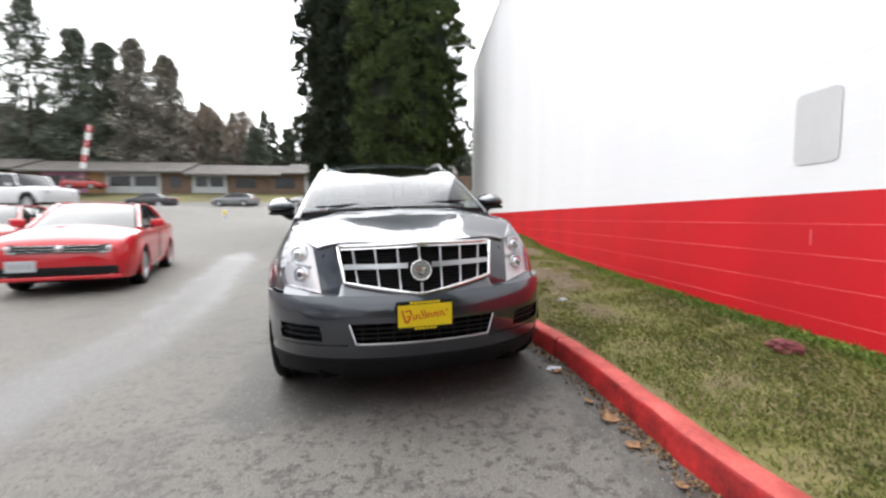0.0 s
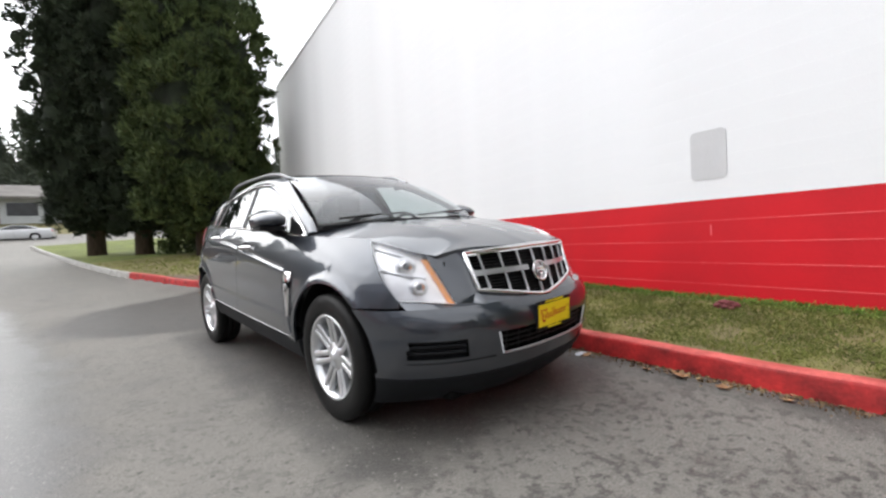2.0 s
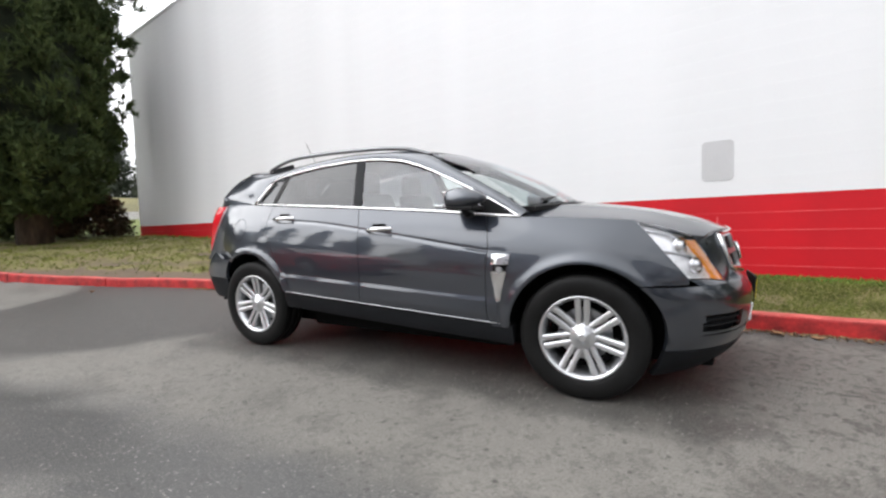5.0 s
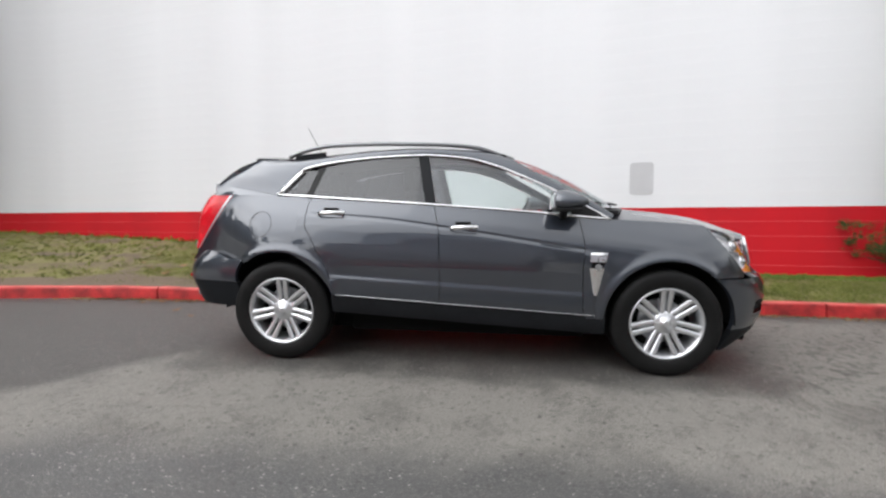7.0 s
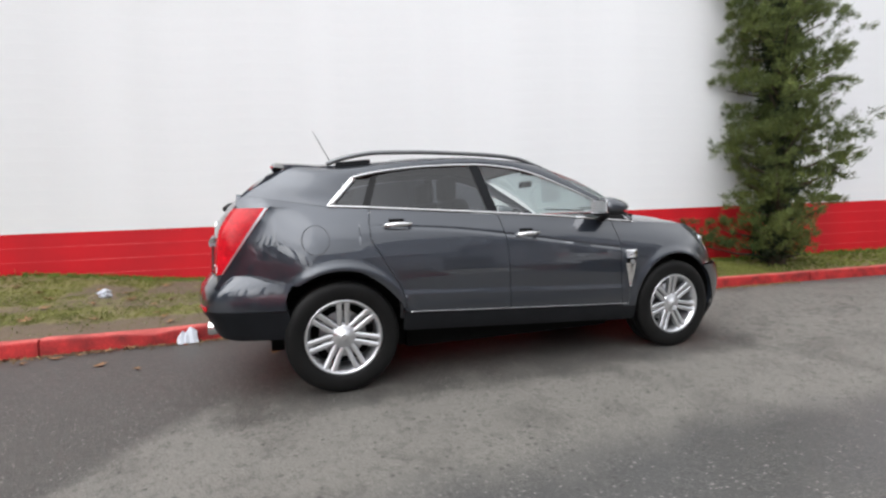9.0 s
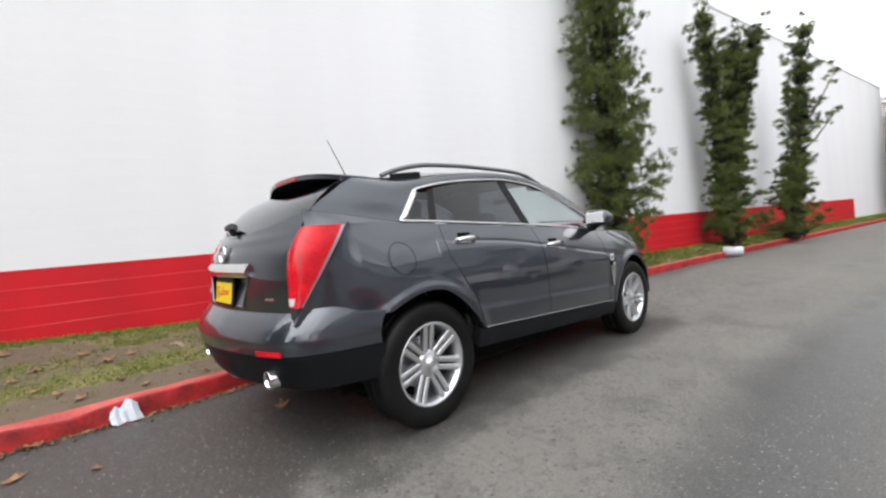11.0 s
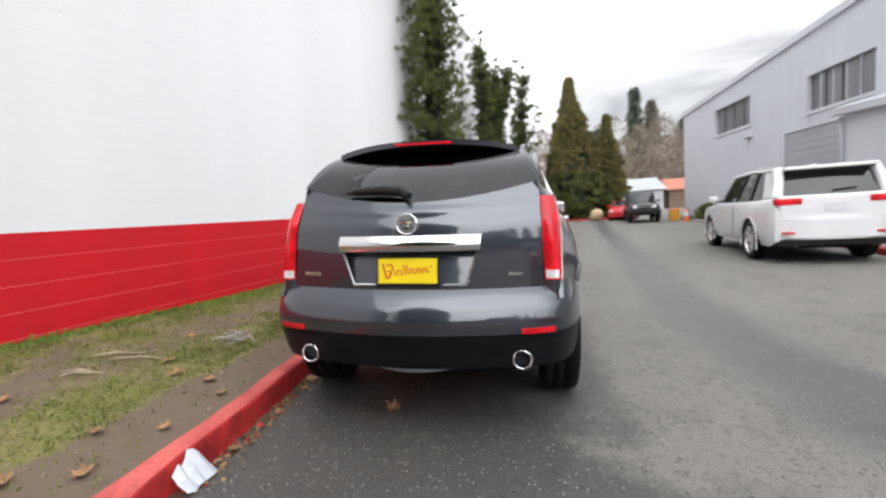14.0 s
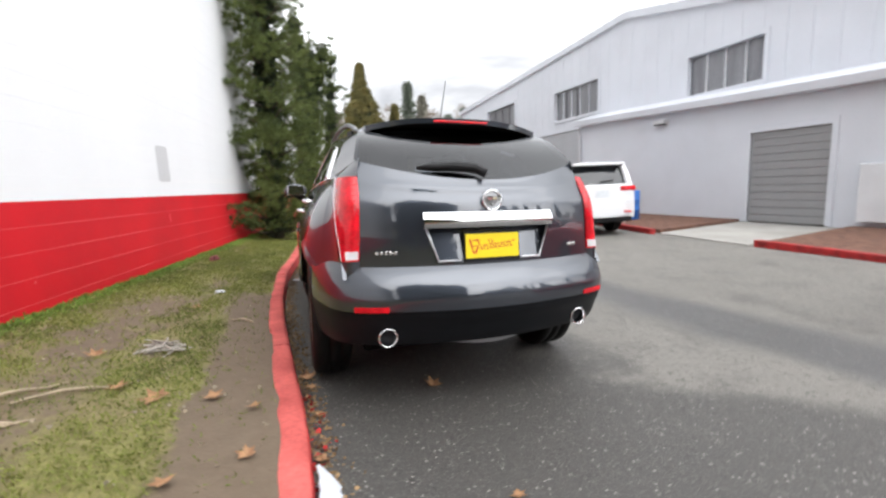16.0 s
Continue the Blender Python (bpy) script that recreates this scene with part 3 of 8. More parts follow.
vl.new(v_tc.outputs["Object"], v_n.inputs["Vector"])
v_add = vb.new("ShaderNodeMath")
vl.new(v_at.outputs["Fac"], v_add.inputs[0])
vl.new(v_n.outputs["Fac"], v_add.inputs[1])
v_r = vb.new("ShaderNodeMapRange")
v_r.inputs["From Min"].default_value = 0.80
v_r.inputs["From Max"].default_value = 1.12
vl.new(v_add.outputs[0], v_r.inputs["Value"])
v_soil = vb.new("ShaderNodeMix")
v_soil.data_type = "RGBA"
v_soil.inputs["A"].default_value = (0.178, 0.134, 0.094, 1)
v_soil.inputs["B"].default_value = (0.098, 0.073, 0.050, 1)
vl.new(v_n.outputs["Fac"], v_soil.inputs["Factor"])
v_mix = vb.new("ShaderNodeMix")
v_mix.data_type = "RGBA"
v_b = vb["Principled BSDF"]
vl.new(v_b.inputs["Base Color"].links[0].from_socket, v_mix.inputs["A"])
vl.new(v_soil.outputs["Result"], v_mix.inputs["B"])
vl.new(v_r.outputs["Result"], v_mix.inputs["Factor"])
vl.new(v_mix.outputs["Result"], v_b.inputs["Base Color"])
vs, fs, fm = [], [], []
VY = list(np.arange(-33.0, -6, 0.5)) + list(np.arange(-6, 9, 0.12)) + list(np.arange(9, 16.45, 0.3)) + [16.55]
NV = 22
for y in VY:
    k = kerb_x(y) + KERB_W - 0.02
    for j in range(NV + 1):
        x = k + (WALL_X + 0.02 - k) * j / NV
        vs.append((x, y, verge_z(x, y) + 0.012 * noise.noise((x * 5, y * 5, 0)) + 0.006 * noise.noise((x * 17, y * 17, 2))))


def bare_at(x, y):
    """Bare soil, 0 to 1: along the kerb and in a band beside the car, patches elsewhere."""
    d = x - kerb_x(y) - KERB_W
    w = max(0.0, step01(0.2, 1.8, y) - step01(9, 12, y))
    n1 = noise.noise((x * 1.3, y * 1.3, 5)) + 0.5 * noise.noise((x * 4, y * 4, 6))
    a = w * step01(0.62 + 0.25 * n1, 0.30 + 0.25 * n1, d)
    b = 0.52 * w * step01(0.75, 1.0, d - 0.2 * n1) * step01(1.5, 1.2, d - 0.3 * n1)
    c = (1 - w) * 0.42 * step01(0.25, 0.75, n1)
    c = max(c, w * 0.66 * step01(-0.05, 0.40, n1))
    c = max(c, 0.62 * math.exp(-(((x - 1.75) / 0.28) ** 2 + ((y - 0.55) / 0.55) ** 2)))
    return max(a, b, c) * step01(0.10, 0.30, WALL_X - x)


for i in range(len(VY) - 1):
    for j in range(NV):
        a = i * (NV + 1) + j
        fs.append((a, a + NV + 1, a + NV + 2, a + 1))
me = mesh("verge", vs, fs, M_verge, True)
at = me.attributes.new("bare", "FLOAT", "POINT")
at.data.foreach_set("value", [bare_at(v[0], v[1]) for v in vs])
tagged(new("verge", me), "mossy strip of soil between kerb and wall", "verge", kind="structure")

vs, fs = [], []
LX = [0, 0.4, 1, 2, 3.5, 6, 9, 13, 18, 25, 34]
LY = list(np.arange(16.55, 33.1, 0.75))
for y in LY:
    for d in LX:
        x = kerb_x(y) + KERB_W - 0.02 + d
        vs.append((x, y, verge_z(x, y)))
for i in range(len(LY) - 1):
    for j in range(len(LX) - 1):
        a = i * len(LX) + j
        fs.append((a, a + len(LX), a + len(LX) + 1, a + 1))
M_lawn = mat("lawn", (0.125, 0.150, 0.030), 0.95, var=0.35, scale=1.2, bump=0.03, bscale=30, tint=(0.090, 0.105, 0.030))
tagged(new("lawn", mesh("lawn", vs, fs, M_lawn, True)), "lawn under the tall trees past the building", "lawn", kind="structure")

rng = np.random.default_rng(7)


def grass(name, y0, y1, per_m2, size, label, only=None):
    pts, bright = [], []
    area = (y1 - y0) * 1.6
    for _ in range(int(area * per_m2)):
        y = rng.uniform(y0, y1)
        k = kerb_x(y) + KERB_W
        x = rng.uniform(k, WALL_X - 0.005)
        edge = WALL_X - x < rng.uniform(0.05, 0.22)
        if rng.uniform() < 0.93 * step01(0.2, 0.7, bare_at(x, y)) and not edge:
            continue
        if noise.noise((x * 2.3, y * 2.3, 9)) < -0.15 and rng.uniform() > 0.45 and not edge:
            continue
        (bright if edge else pts).append((x, y, verge_z(x, y) + 0.012))
    for nm, P, m_, s in ((name, pts, M_grass, size), (name + "_bright", bright, M_grass_bright, size * 1.7)):
        V = tufts(P, [(0, 0, 0.8)] * len(P), 3, s, 0.012, rng, 0.12, 1.15)
        tagged(new("grass", blades_mesh("grass", V, m_)), label if m_ is M_grass else "bright green grass along the wall foot", "grass", kind="stuff")


grass("grass", -4.0, 7.0, 4200, 0.024, "short mossy grass on the verge")
grass("grass", 7.0, 16.3, 500, 0.06, "short grass on the verge")
grass("grass", -33, -4.0, 300, 0.07, "grass strip along the wall")


# ---- trees ----
def column_tree(name, x, y, h, r, material, label, clumps, seed, zb=None, base=1.2, belly=0.35, top=0.12, n=46, size=0.30, core=True, trunk_r=0.35, lower=None, full=0.86, puff=0.42, subs=14, wide=0.10):
    """A dense evergreen: trunk, shaded core, and lumpy sprays of small leaves all round."""
    rg = np.random.default_rng(seed)
    z0 = verge_z(x, y) if zb is None else zb
    t = thing(name, label, "tree", pose(x, y, z0 - 0.1))
    bm = bmesh.new()
    add_cyl(bm, (0, 0, 0), (0, 0, h * 0.8), trunk_r, trunk_r * 0.25, 10)
    for k in range(5):
        a = k * 1.3
        add_cyl(bm, (0.2 * math.cos(a), 0.2 * math.sin(a), 0), (0.05 * math.cos(a), 0.05 * math.sin(a), 1.2), trunk_r * 0.5, trunk_r * 0.2, 6)
    part("trunk", bm, M_trunk, t, smooth=True)
    prof = spl([(0, 0.45), (0.06, 0.8), (belly, 1.0), (0.6, full), (0.82, full * 0.62 + (full - 0.8) * 1.6), (1, top)])
    rad = lambda u, a: r * prof(u) * (1 + 0.13 * math.sin(3 * a + 7 * u + seed) + 0.10 * math.sin(5 * a - 17 * u + seed))
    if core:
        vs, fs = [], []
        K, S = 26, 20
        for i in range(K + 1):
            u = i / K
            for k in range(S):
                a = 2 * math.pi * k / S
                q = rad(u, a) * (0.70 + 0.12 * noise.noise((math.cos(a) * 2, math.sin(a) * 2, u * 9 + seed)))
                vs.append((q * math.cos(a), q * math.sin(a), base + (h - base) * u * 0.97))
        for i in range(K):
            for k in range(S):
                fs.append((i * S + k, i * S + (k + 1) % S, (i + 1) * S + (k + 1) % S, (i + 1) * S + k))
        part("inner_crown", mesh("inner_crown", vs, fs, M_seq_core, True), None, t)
    C, D, sz, sp = [], [], [], []
    for _ in range(clumps):
        u = rg.uniform(0, 1) ** 1.1
        a = rg.uniform(0, 2 * math.pi)
        pr = puff * rg.uniform(0.65, 1.3)
        q = max(0.0, rad(u, a) * rg.uniform(0.82, 1.10) - pr * 0.6)
        c = np.array((q * math.cos(a), q * math.sin(a), base + (h - base) * u))
        out = np.array((math.cos(a), math.sin(a), 0.45))
        for _k in range(subs):
            o = out * 0.9 + rg.normal(0, 0.75, 3)
            o /= np.linalg.norm(o)
            C.append(c + o * pr * rg.uniform(0.55, 1.0) * (1, 1, 0.75))
            D.append(o * 0.7 + np.array((0, 0, 0.55)))
            sz.append(size * rg.uniform(0.7, 1.3))
            sp.append(0.22 * size)
    C, D, sz, sp = map(np.array, (C, D, sz, sp))
    cut = (C[:, 2] < lower[0]) if lower else np.zeros(len(C), bool)
    for sel, m_, nm in ((~cut, material, "crown"), (cut, lower[1] if lower else None, "lower_crown")):
        if sel.any():
            V = tufts(C[sel], D[sel], n, sz[sel], sp[sel], rg, wide, 0.55)
            part(nm, blades_mesh(nm, V, m_), None, t)
    return t


column_tree("redwood_tree", -0.32, 15.4, 13.8, 2.12, M_seq, "dense olive-green redwood on the lawn beside the building", 860, 11, base=0.95, size=0.22, n=11, full=0.92, puff=0.46, trunk_r=0.42)
column_tree("redwood_tree", -2.35, 18.6, 14.6, 1.75, M_seq_shade, "tall shaded redwood standing behind another", 640, 12, base=1.05, size=0.24, n=9, full=0.97)
column_tree("redwood_tree", -4.05, 20.4, 15, 1.85, M_seq_shade, "tall narrow shaded redwood at the lawn edge", 640, 13, base=1.1, size=0.24, n=9, full=0.97)
column_tree("cypress_tree", -0.1, -32.4, 11.6, 2.05, M_arb, "broad cone-shaped cypress browned on top", 900, 14, zb=-0.1, base=0.2, belly=0.20, top=0.03, full=0.70, size=0.26, n=7, puff=0.30, lower=(3.9, M_arb_low))
column_tree("cypress_tree", -3.0, -34.2, 8.6, 1.35, M_arb, "smaller cone-shaped browned cypress", 520, 15, zb=-0.1, base=0.2, belly=0.18, top=0.03, full=0.70, size=0.26, n=7, puff=0.26, lower=(2.2, M_arb_low))


def limb_tree(name, x, y, label, seed, stems, gap=0.40, wall=True, puff=0.15, bush=0.0, snags=()):
    """A rugged pine: stems, bare limbs in tiers, and needle pads with gaps between them.
    stems: rows of foot height, lean of the top in x and y, height, reach at foot and at top."""
    rg = np.random.default_rng(seed)
    t = thing(name, label, "tree", pose(x, y, verge_z(x, y) - 0.05))
    C, D, sz, sp, heart = [], [], [], [], []
    bm = bmesh.new()

    def pads(b0, d, L, q0):
        for q in np.linspace(q0, 1.02, max(4, int(L / 0.13))):
            if rg.uniform() < 0.24:
                continue
            c = b0 + d * L * q + rg.normal(0, 0.06, 3) + np.array((0, 0, 0.05 + 0.10 * q * q))
            pr = puff * rg.uniform(0.6, 1.35)
            for _k in range(7):
                o = rg.normal(0, 1, 3)
                o /= np.linalg.norm(o)
                o[2] = abs(o[2]) * 0.8 - 0.15
                C.append(c + o * pr * (1.15, 1.15, 0.75))
                D.append((o[0] * 0.5 + d[0] * 0.5, o[1] * 0.5 + d[1] * 0.5, 0.85))
                sz.append(rg.uniform(0.06, 0.105))
                sp.append(0.028)

    for z0, lx, ly, h, r0, r1 in stems:
        at = lambda z: np.array((lx * ((z - z0) / (h - z0)) ** 1.3, ly * ((z - z0) / (h - z0)) ** 0.8, z)) if z > z0 else np.array((0.0, 0.0, z))
        n = 12
        P = [at(z0 + (h - z0) * i / n) for i in range(n + 1)]
        for i in range(n):
            add_cyl(bm, P[i], P[i + 1], 0.125 * (1 - i / (n + 1)) + 0.008, 0.125 * (1 - (i + 1) / (n + 1)) + 0.008, 8)
        z, turn = max(z0, 0.25), 0.0
        while z < h - 0.12:
            u = (z - z0) / (h - z0)
            k = 5 if u < 0.8 else 3
            turn += 0.9
            for a in turn + np.arange(k) * 6.283 / k + rg.normal(0, 0.3, k):
                L = lerp2(r0, r1, u) * rg.uniform(0.45, 1.15)
                d = np.array((math.cos(a), math.sin(a), rg.uniform(0.02, 0.40) + 0.3 * u))
                b0 = at(z + rg.normal(0, 0.05))
                if wall and x + b0[0] + d[0] * L > WALL_X - 0.15:
                    d[0] = min(d[0], max(-0.9, (WALL_X - 0.15 - x - b0[0]) / L))
                mid = b0 + d * L * 0.5 + (0, 0, -0.05 * L)
                add_cyl(bm, b0, mid, 0.026, 0.016, 5, False)
                add_cyl(bm, mid, b0 + d * L, 0.016, 0.006, 5, False)
                pads(b0, d, L, 0.36 if L > 0.6 else 0.15)
                if rg.uniform() < 0.6:
                    pads(b0 + d * L * 0.9, np.array((d[0] * 0.45, d[1] * 0.45, 0.9)), rg.uniform(0.18, 0.42), 0.2)
                for q in (0.06, 0.16, 0.28):
                    heart.append(b0 + d * L * q + rg.normal(0, 0.06, 3))
            z += gap * rg.uniform(0.75, 1.25)
        pads(at(h - 0.25), np.array((0, 0, 1.0)), 0.35, 0.0)
    for _ in range(int(bush * 60)):
        a, zz = rg.uniform(0, 6.283), rg.uniform(0.2, 2.6)
        L = bush * (1.1 - 0.25 * zz) * rg.uniform(0.5, 1.0)
        d = np.array((min(math.cos(a), 0.3), math.sin(a), 0.25))
        pads(np.array((0, 0, zz)), d, L, 0.4)
    for (ax, ay, az), (bx, by, bz) in snags:
        m_ = np.array(((ax + bx) / 2, (ay + by) / 2, (az + bz) / 2 - 0.12))
        add_cyl(bm, (ax, ay, az), m_, 0.04, 0.028, 6)
        add_cyl(bm, m_, (bx, by, bz), 0.028, 0.010, 6)
        pads(m_, np.array((bx, by, bz)) - m_, 1.0, 0.5)
    part("trunk", bm, M_trunk, t, smooth=True)
    V = tufts(C, D, 28, np.array(sz), np.array(sp), rg, 0.064, 0.65)
    part("crown", blades_mesh("crown", V, M_pine), None, t)
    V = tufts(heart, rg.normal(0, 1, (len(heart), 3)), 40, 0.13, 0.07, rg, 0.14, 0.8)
    part("inner_crown", blades_mesh("inner_crown", V, M_seq_shade), None, t)
    return t


lerp2 = lambda a, b, u: a + (b - a) * u
limb_tree("pine_tree", 2.02, -4.34, "rugged pine growing close against the white wall", 21, [(0.0, -0.15, -0.20, 8.8, 1.14, 0.36)], 0.32, puff=0.19, bush=0.34)
limb_tree("pine_tree", 1.95, -9.75, "gnarled pine with several upright stems by the wall", 22, [(0.0, -0.1, 0.85, 6.6, 0.46, 0.14), (1.6, -0.35, -0.40, 6.2, 0.40, 0.13), (1.8, -0.80, -0.65, 6.1, 0.38, 0.12)], 0.46, puff=0.12, bush=0.95)
limb_tree("pine_tree", 1.55, -13.2, "gnarled slender pine leaning out by the wall", 23, [(0.0, -0.40, -1.0, 6.9, 0.70, 0.16)], 0.46, puff=0.13, bush=0.75,
          snags=[((-0.2, -0.4, 3.4), (-1.0, -1.6, 5.4)), ((-0.1, -0.2, 2.6), (-0.9, -1.5, 4.0))])


# ---- low building and woods across the far road ----
M_roof_far = mat("weathered_grey_shingle", (0.155, 0.145, 0.135), 0.9, var=0.25, scale=0.8, stretch=(1, 1, 3))
M_tan = mat("tan_siding", (0.40, 0.25, 0.13), 0.8, var=0.2, scale=1)
M_cream = mat("pale_shopfront", (0.46, 0.48, 0.49), 0.6, var=0.1, scale=1)
M_pink = mat("pink_shopfront", (0.55, 0.25, 0.40), 0.7, var=0.1, scale=1)
M_brown = mat("brown_siding", (0.17, 0.115, 0.085), 0.85, var=0.2, scale=1)
shops = thing("shop_row", "long low shop building with a grey shingled roof", "building", pose(0, 58.5, 5.0, 0, 0, 1.5))
x = -78.0
i = 0
kinds = [M_brown, M_cream, M_brown, M_tan, M_cream, M_brown, M_pink, M_tan, M_cream, M_brown, M_cream, M_brown]
while x < 4:
    w = (5.2, 6.4, 4.2, 2.2, 6.0, 4.6, 5.6, 2.4, 7.0, 4.0, 4.6, 5.2)[i % 12]
    m_ = kinds[i % 12]
    part("shopfront", box((x, 0, -0.6), (x + w - 0.04, 6, 2.15 if m_ is not M_tan else 2.6)), m_, shops)
    if m_ in (M_cream, M_pink):
        part("shop_window", box((x + 0.5, -0.06, 0.35), (x + w * 0.45, 0.05, 1.7), 0.02), M_dark_glass, shops)
        part("shop_window", box((x + w * 0.52, -0.06, 0.35), (x + w - 0.5, 0.05, 1.7), 0.02), M_dark_glass, shops)
    elif m_ is M_brown:
        part("shop_window", box((x + 1.2, -0.06, 0.2), (x + w - 1.4, 0.05, 1.6), 0.02), M_dark_glass, shops)
    x += w
    i += 1
for a, b, dz in ((-80, -52, 0.55), (-52, -31, 0.3), (-31, -18.2, 0.0), (-18.2, 6, 0.25)):
    vs = [(a, -1.3, 2.0 + dz), (b - 0.1, -1.3, 2.0 + dz), (b - 0.1, 4, 3.75 + dz), (a, 4, 3.75 + dz), (a, -1.3, 1.78 + dz), (b - 0.1, -1.3, 1.78 + dz), (b - 0.1, 8, 1.8), (a, 8, 1.8)]
    part("roof", mesh("roof", vs, [(0, 1, 2, 3), (4, 5, 1, 0), (3, 2, 6, 7), (4, 0, 3, 7), (5, 6, 2, 1)], M_roof_far), None, shops)
sign_pole = thing("banner_sign", "tall red and white banner sign on a pole", "sign", pose(-44.5, 57, 5.0, 0, 12, 0))
part("pole", tube([(0, 0, -0.5), (0, 0, 8.5)], 0.08), M_trim_grey, sign_pole)
for k in range(6):
    part("banner", box((-0.35, -0.05, 2.5 + k), (0.35, 0.05, 3.42 + k), 0.02), mat("banner_%s" % ("red" if k % 2 else "white"), (0.5, 0.05, 0.06) if k % 2 else (0.75, 0.74, 0.73), 0.6), sign_pole)


def far_conifer(x, y, h, r, material, seed, zb=None, name="fir_tree", label="tall fir at the edge of the far woods", n=3800):
    rg = np.random.default_rng(seed)
    t = thing(name, label, "tree", pose(x, y, (ground_z(x, y) if zb is None else zb) - 0.2))
    part("trunk", tube([(0, 0, 0), (0.1, 0, h * 0.5), (0, 0, h * 0.97)], 0.3, 6, [0.34, 0.2, 0.04]), M_trunk, t)
    u = rg.uniform(0.14, 1, n)
    u = np.floor(u * 26) / 26 + rg.normal(0, 0.014, n)
    a = rg.uniform(0, 6.283, n)
    lim = r * np.clip(1.02 - u, 0, 1) ** 0.62 * (0.72 + 0.38 * np.sin(a * 2 + u * 31 + seed)) + 0.25
    q = lim * np.sqrt(rg.uniform(0.05, 1, n))
    C = np.stack([q * np.cos(a), q * np.sin(a), u * h - q * 0.22], 1)
    D = np.stack([np.cos(a), np.sin(a), -0.25 + 0 * a], 1)
    part("crown", blades_mesh("crown", tufts(C, D, 3, 0.85, 0.22, rg, 0.10, 0.40), material), None, t)
    return t


sd = 100
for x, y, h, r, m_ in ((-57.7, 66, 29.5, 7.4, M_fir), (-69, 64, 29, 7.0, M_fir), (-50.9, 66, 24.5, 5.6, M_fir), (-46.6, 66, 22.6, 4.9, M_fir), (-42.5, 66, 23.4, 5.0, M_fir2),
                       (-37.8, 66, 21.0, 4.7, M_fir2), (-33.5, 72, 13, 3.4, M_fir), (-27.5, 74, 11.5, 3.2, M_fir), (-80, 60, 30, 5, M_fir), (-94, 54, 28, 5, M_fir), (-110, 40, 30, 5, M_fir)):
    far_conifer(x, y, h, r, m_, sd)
    sd += 1


def woods(name, label, rows, material, blade, n, seed):
    """A mass of far trees: rows of x, y, foot, height, radius."""
    rg = np.random.default_rng(seed)
    V = []
    for x, y, z, h, r in rows:
        u = rg.uniform(0, 1, n)
        a = rg.uniform(0, 6.283, n)
        q = r * np.sqrt(rg.uniform(0, 1, n)) * (np.sin(np.pi * np.clip(0.15 + 0.85 * u, 0, 1)) ** 0.6 if material is M_bare else (1.05 - u))
        C = np.stack([x + q * np.cos(a), y + q * np.sin(a), z + h * u], 1)
        D = np.stack([np.cos(a) * 0.4, np.sin(a) * 0.4, 0.6 + 0 * a], 1)
        V.append(tufts(C, D, 1, blade, 0.2, rg, 0.045 if material is M_bare else 0.10, 0.45))
    tagged(new(name, blades_mesh(name, np.concatenate(V), material)), label, "woods", kind="stuff")


rg = np.random.default_rng(5)
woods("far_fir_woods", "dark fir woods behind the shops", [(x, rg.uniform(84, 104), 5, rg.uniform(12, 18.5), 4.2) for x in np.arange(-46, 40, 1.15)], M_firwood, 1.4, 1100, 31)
woods("far_bare_woods", "brown leafless woods behind the shops", [(x, rg.uniform(70, 82), 5, rg.uniform(12.5, 16.5), 4.4) for x in np.arange(-130, -30, 1.6)], M_bare, 1.5, 2000, 32)
woods("hill_bare_woods", "brown leafless trees on the hillside", [(x, rg.uniform(-120, -75), 2 + 0.0, rg.uniform(8, 15), 4.5) for x in np.arange(-70, 70, 2.2)]
      + [(x, rg.uniform(-180, -130), 9, rg.uniform(12, 20), 6) for x in np.arange(-110, 110, 3.5)], M_bare, 1.3, 1300, 33)
woods("west_woods", "brown leafless woods beyond the yard", [(rg.uniform(-150, -105), y, 1, rg.uniform(9, 16), 5) for y in np.arange(-110, 60, 4)], M_bare, 1.5, 1100, 35)
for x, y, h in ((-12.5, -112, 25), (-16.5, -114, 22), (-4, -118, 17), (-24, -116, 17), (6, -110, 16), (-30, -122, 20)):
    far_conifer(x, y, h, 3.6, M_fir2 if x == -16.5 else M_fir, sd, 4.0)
    sd += 1


# ---- grey metal building across the lane ----
B_M = pose(-10.3, -4.0, 0, 0, 0, 10)          # along the wall is y, out of it is x
grey_b = thing("grey_building", "pale grey metal industrial building with a low-pitched gable", "building", B_M)
OFF, S0, S1, SPK = -1.0, -22.6, 14.0, -6.1
Z0, ZPK, Z1 = 6.45, 7.35, 4.2


def holes_wall(name, a, b, zlo, ztop, holes, x0, x1, material, parent):
    """A wall along y with a sloping top and rectangular openings right through."""
    ys = sorted({a, b, *[h[0] for h in holes], *[h[1] for h in holes], *([SPK] if a < SPK < b else [])})
    def prism(y0, y1, z00, z01, z10, z11):
        bm = bmesh.new()
        v = [bm.verts.new(p) for p in ((x0, y0, z00), (x0, y1, z10), (x0, y1, z11), (x0, y0, z01), (x1, y0, z00), (x1, y1, z10), (x1, y1, z11), (x1, y0, z01))]
        for f in ((0, 1, 2, 3), (7, 6, 5, 4), (0, 4, 5, 1), (3, 2, 6, 7), (0, 3, 7, 4), (1, 5, 6, 2)):
            bm.faces.new([v[i] for i in f])
        bmesh.ops.recalc_face_normals(bm, faces=bm.faces)
        part(name, bm, material, parent)
    for y0, y1 in zip(ys, ys[1:]):
        ym = (y0 + y1) / 2
        hs = sorted([h for h in holes if h[0] <= ym <= h[1]], key=lambda h: h[2])
        z = zlo
        for h in hs:
            if h[2] > z:
                prism(y0, y1, z, h[2], z, h[2])
            z = h[3]
        prism(y0, y1, z, ztop(y0), z, ztop(y1))


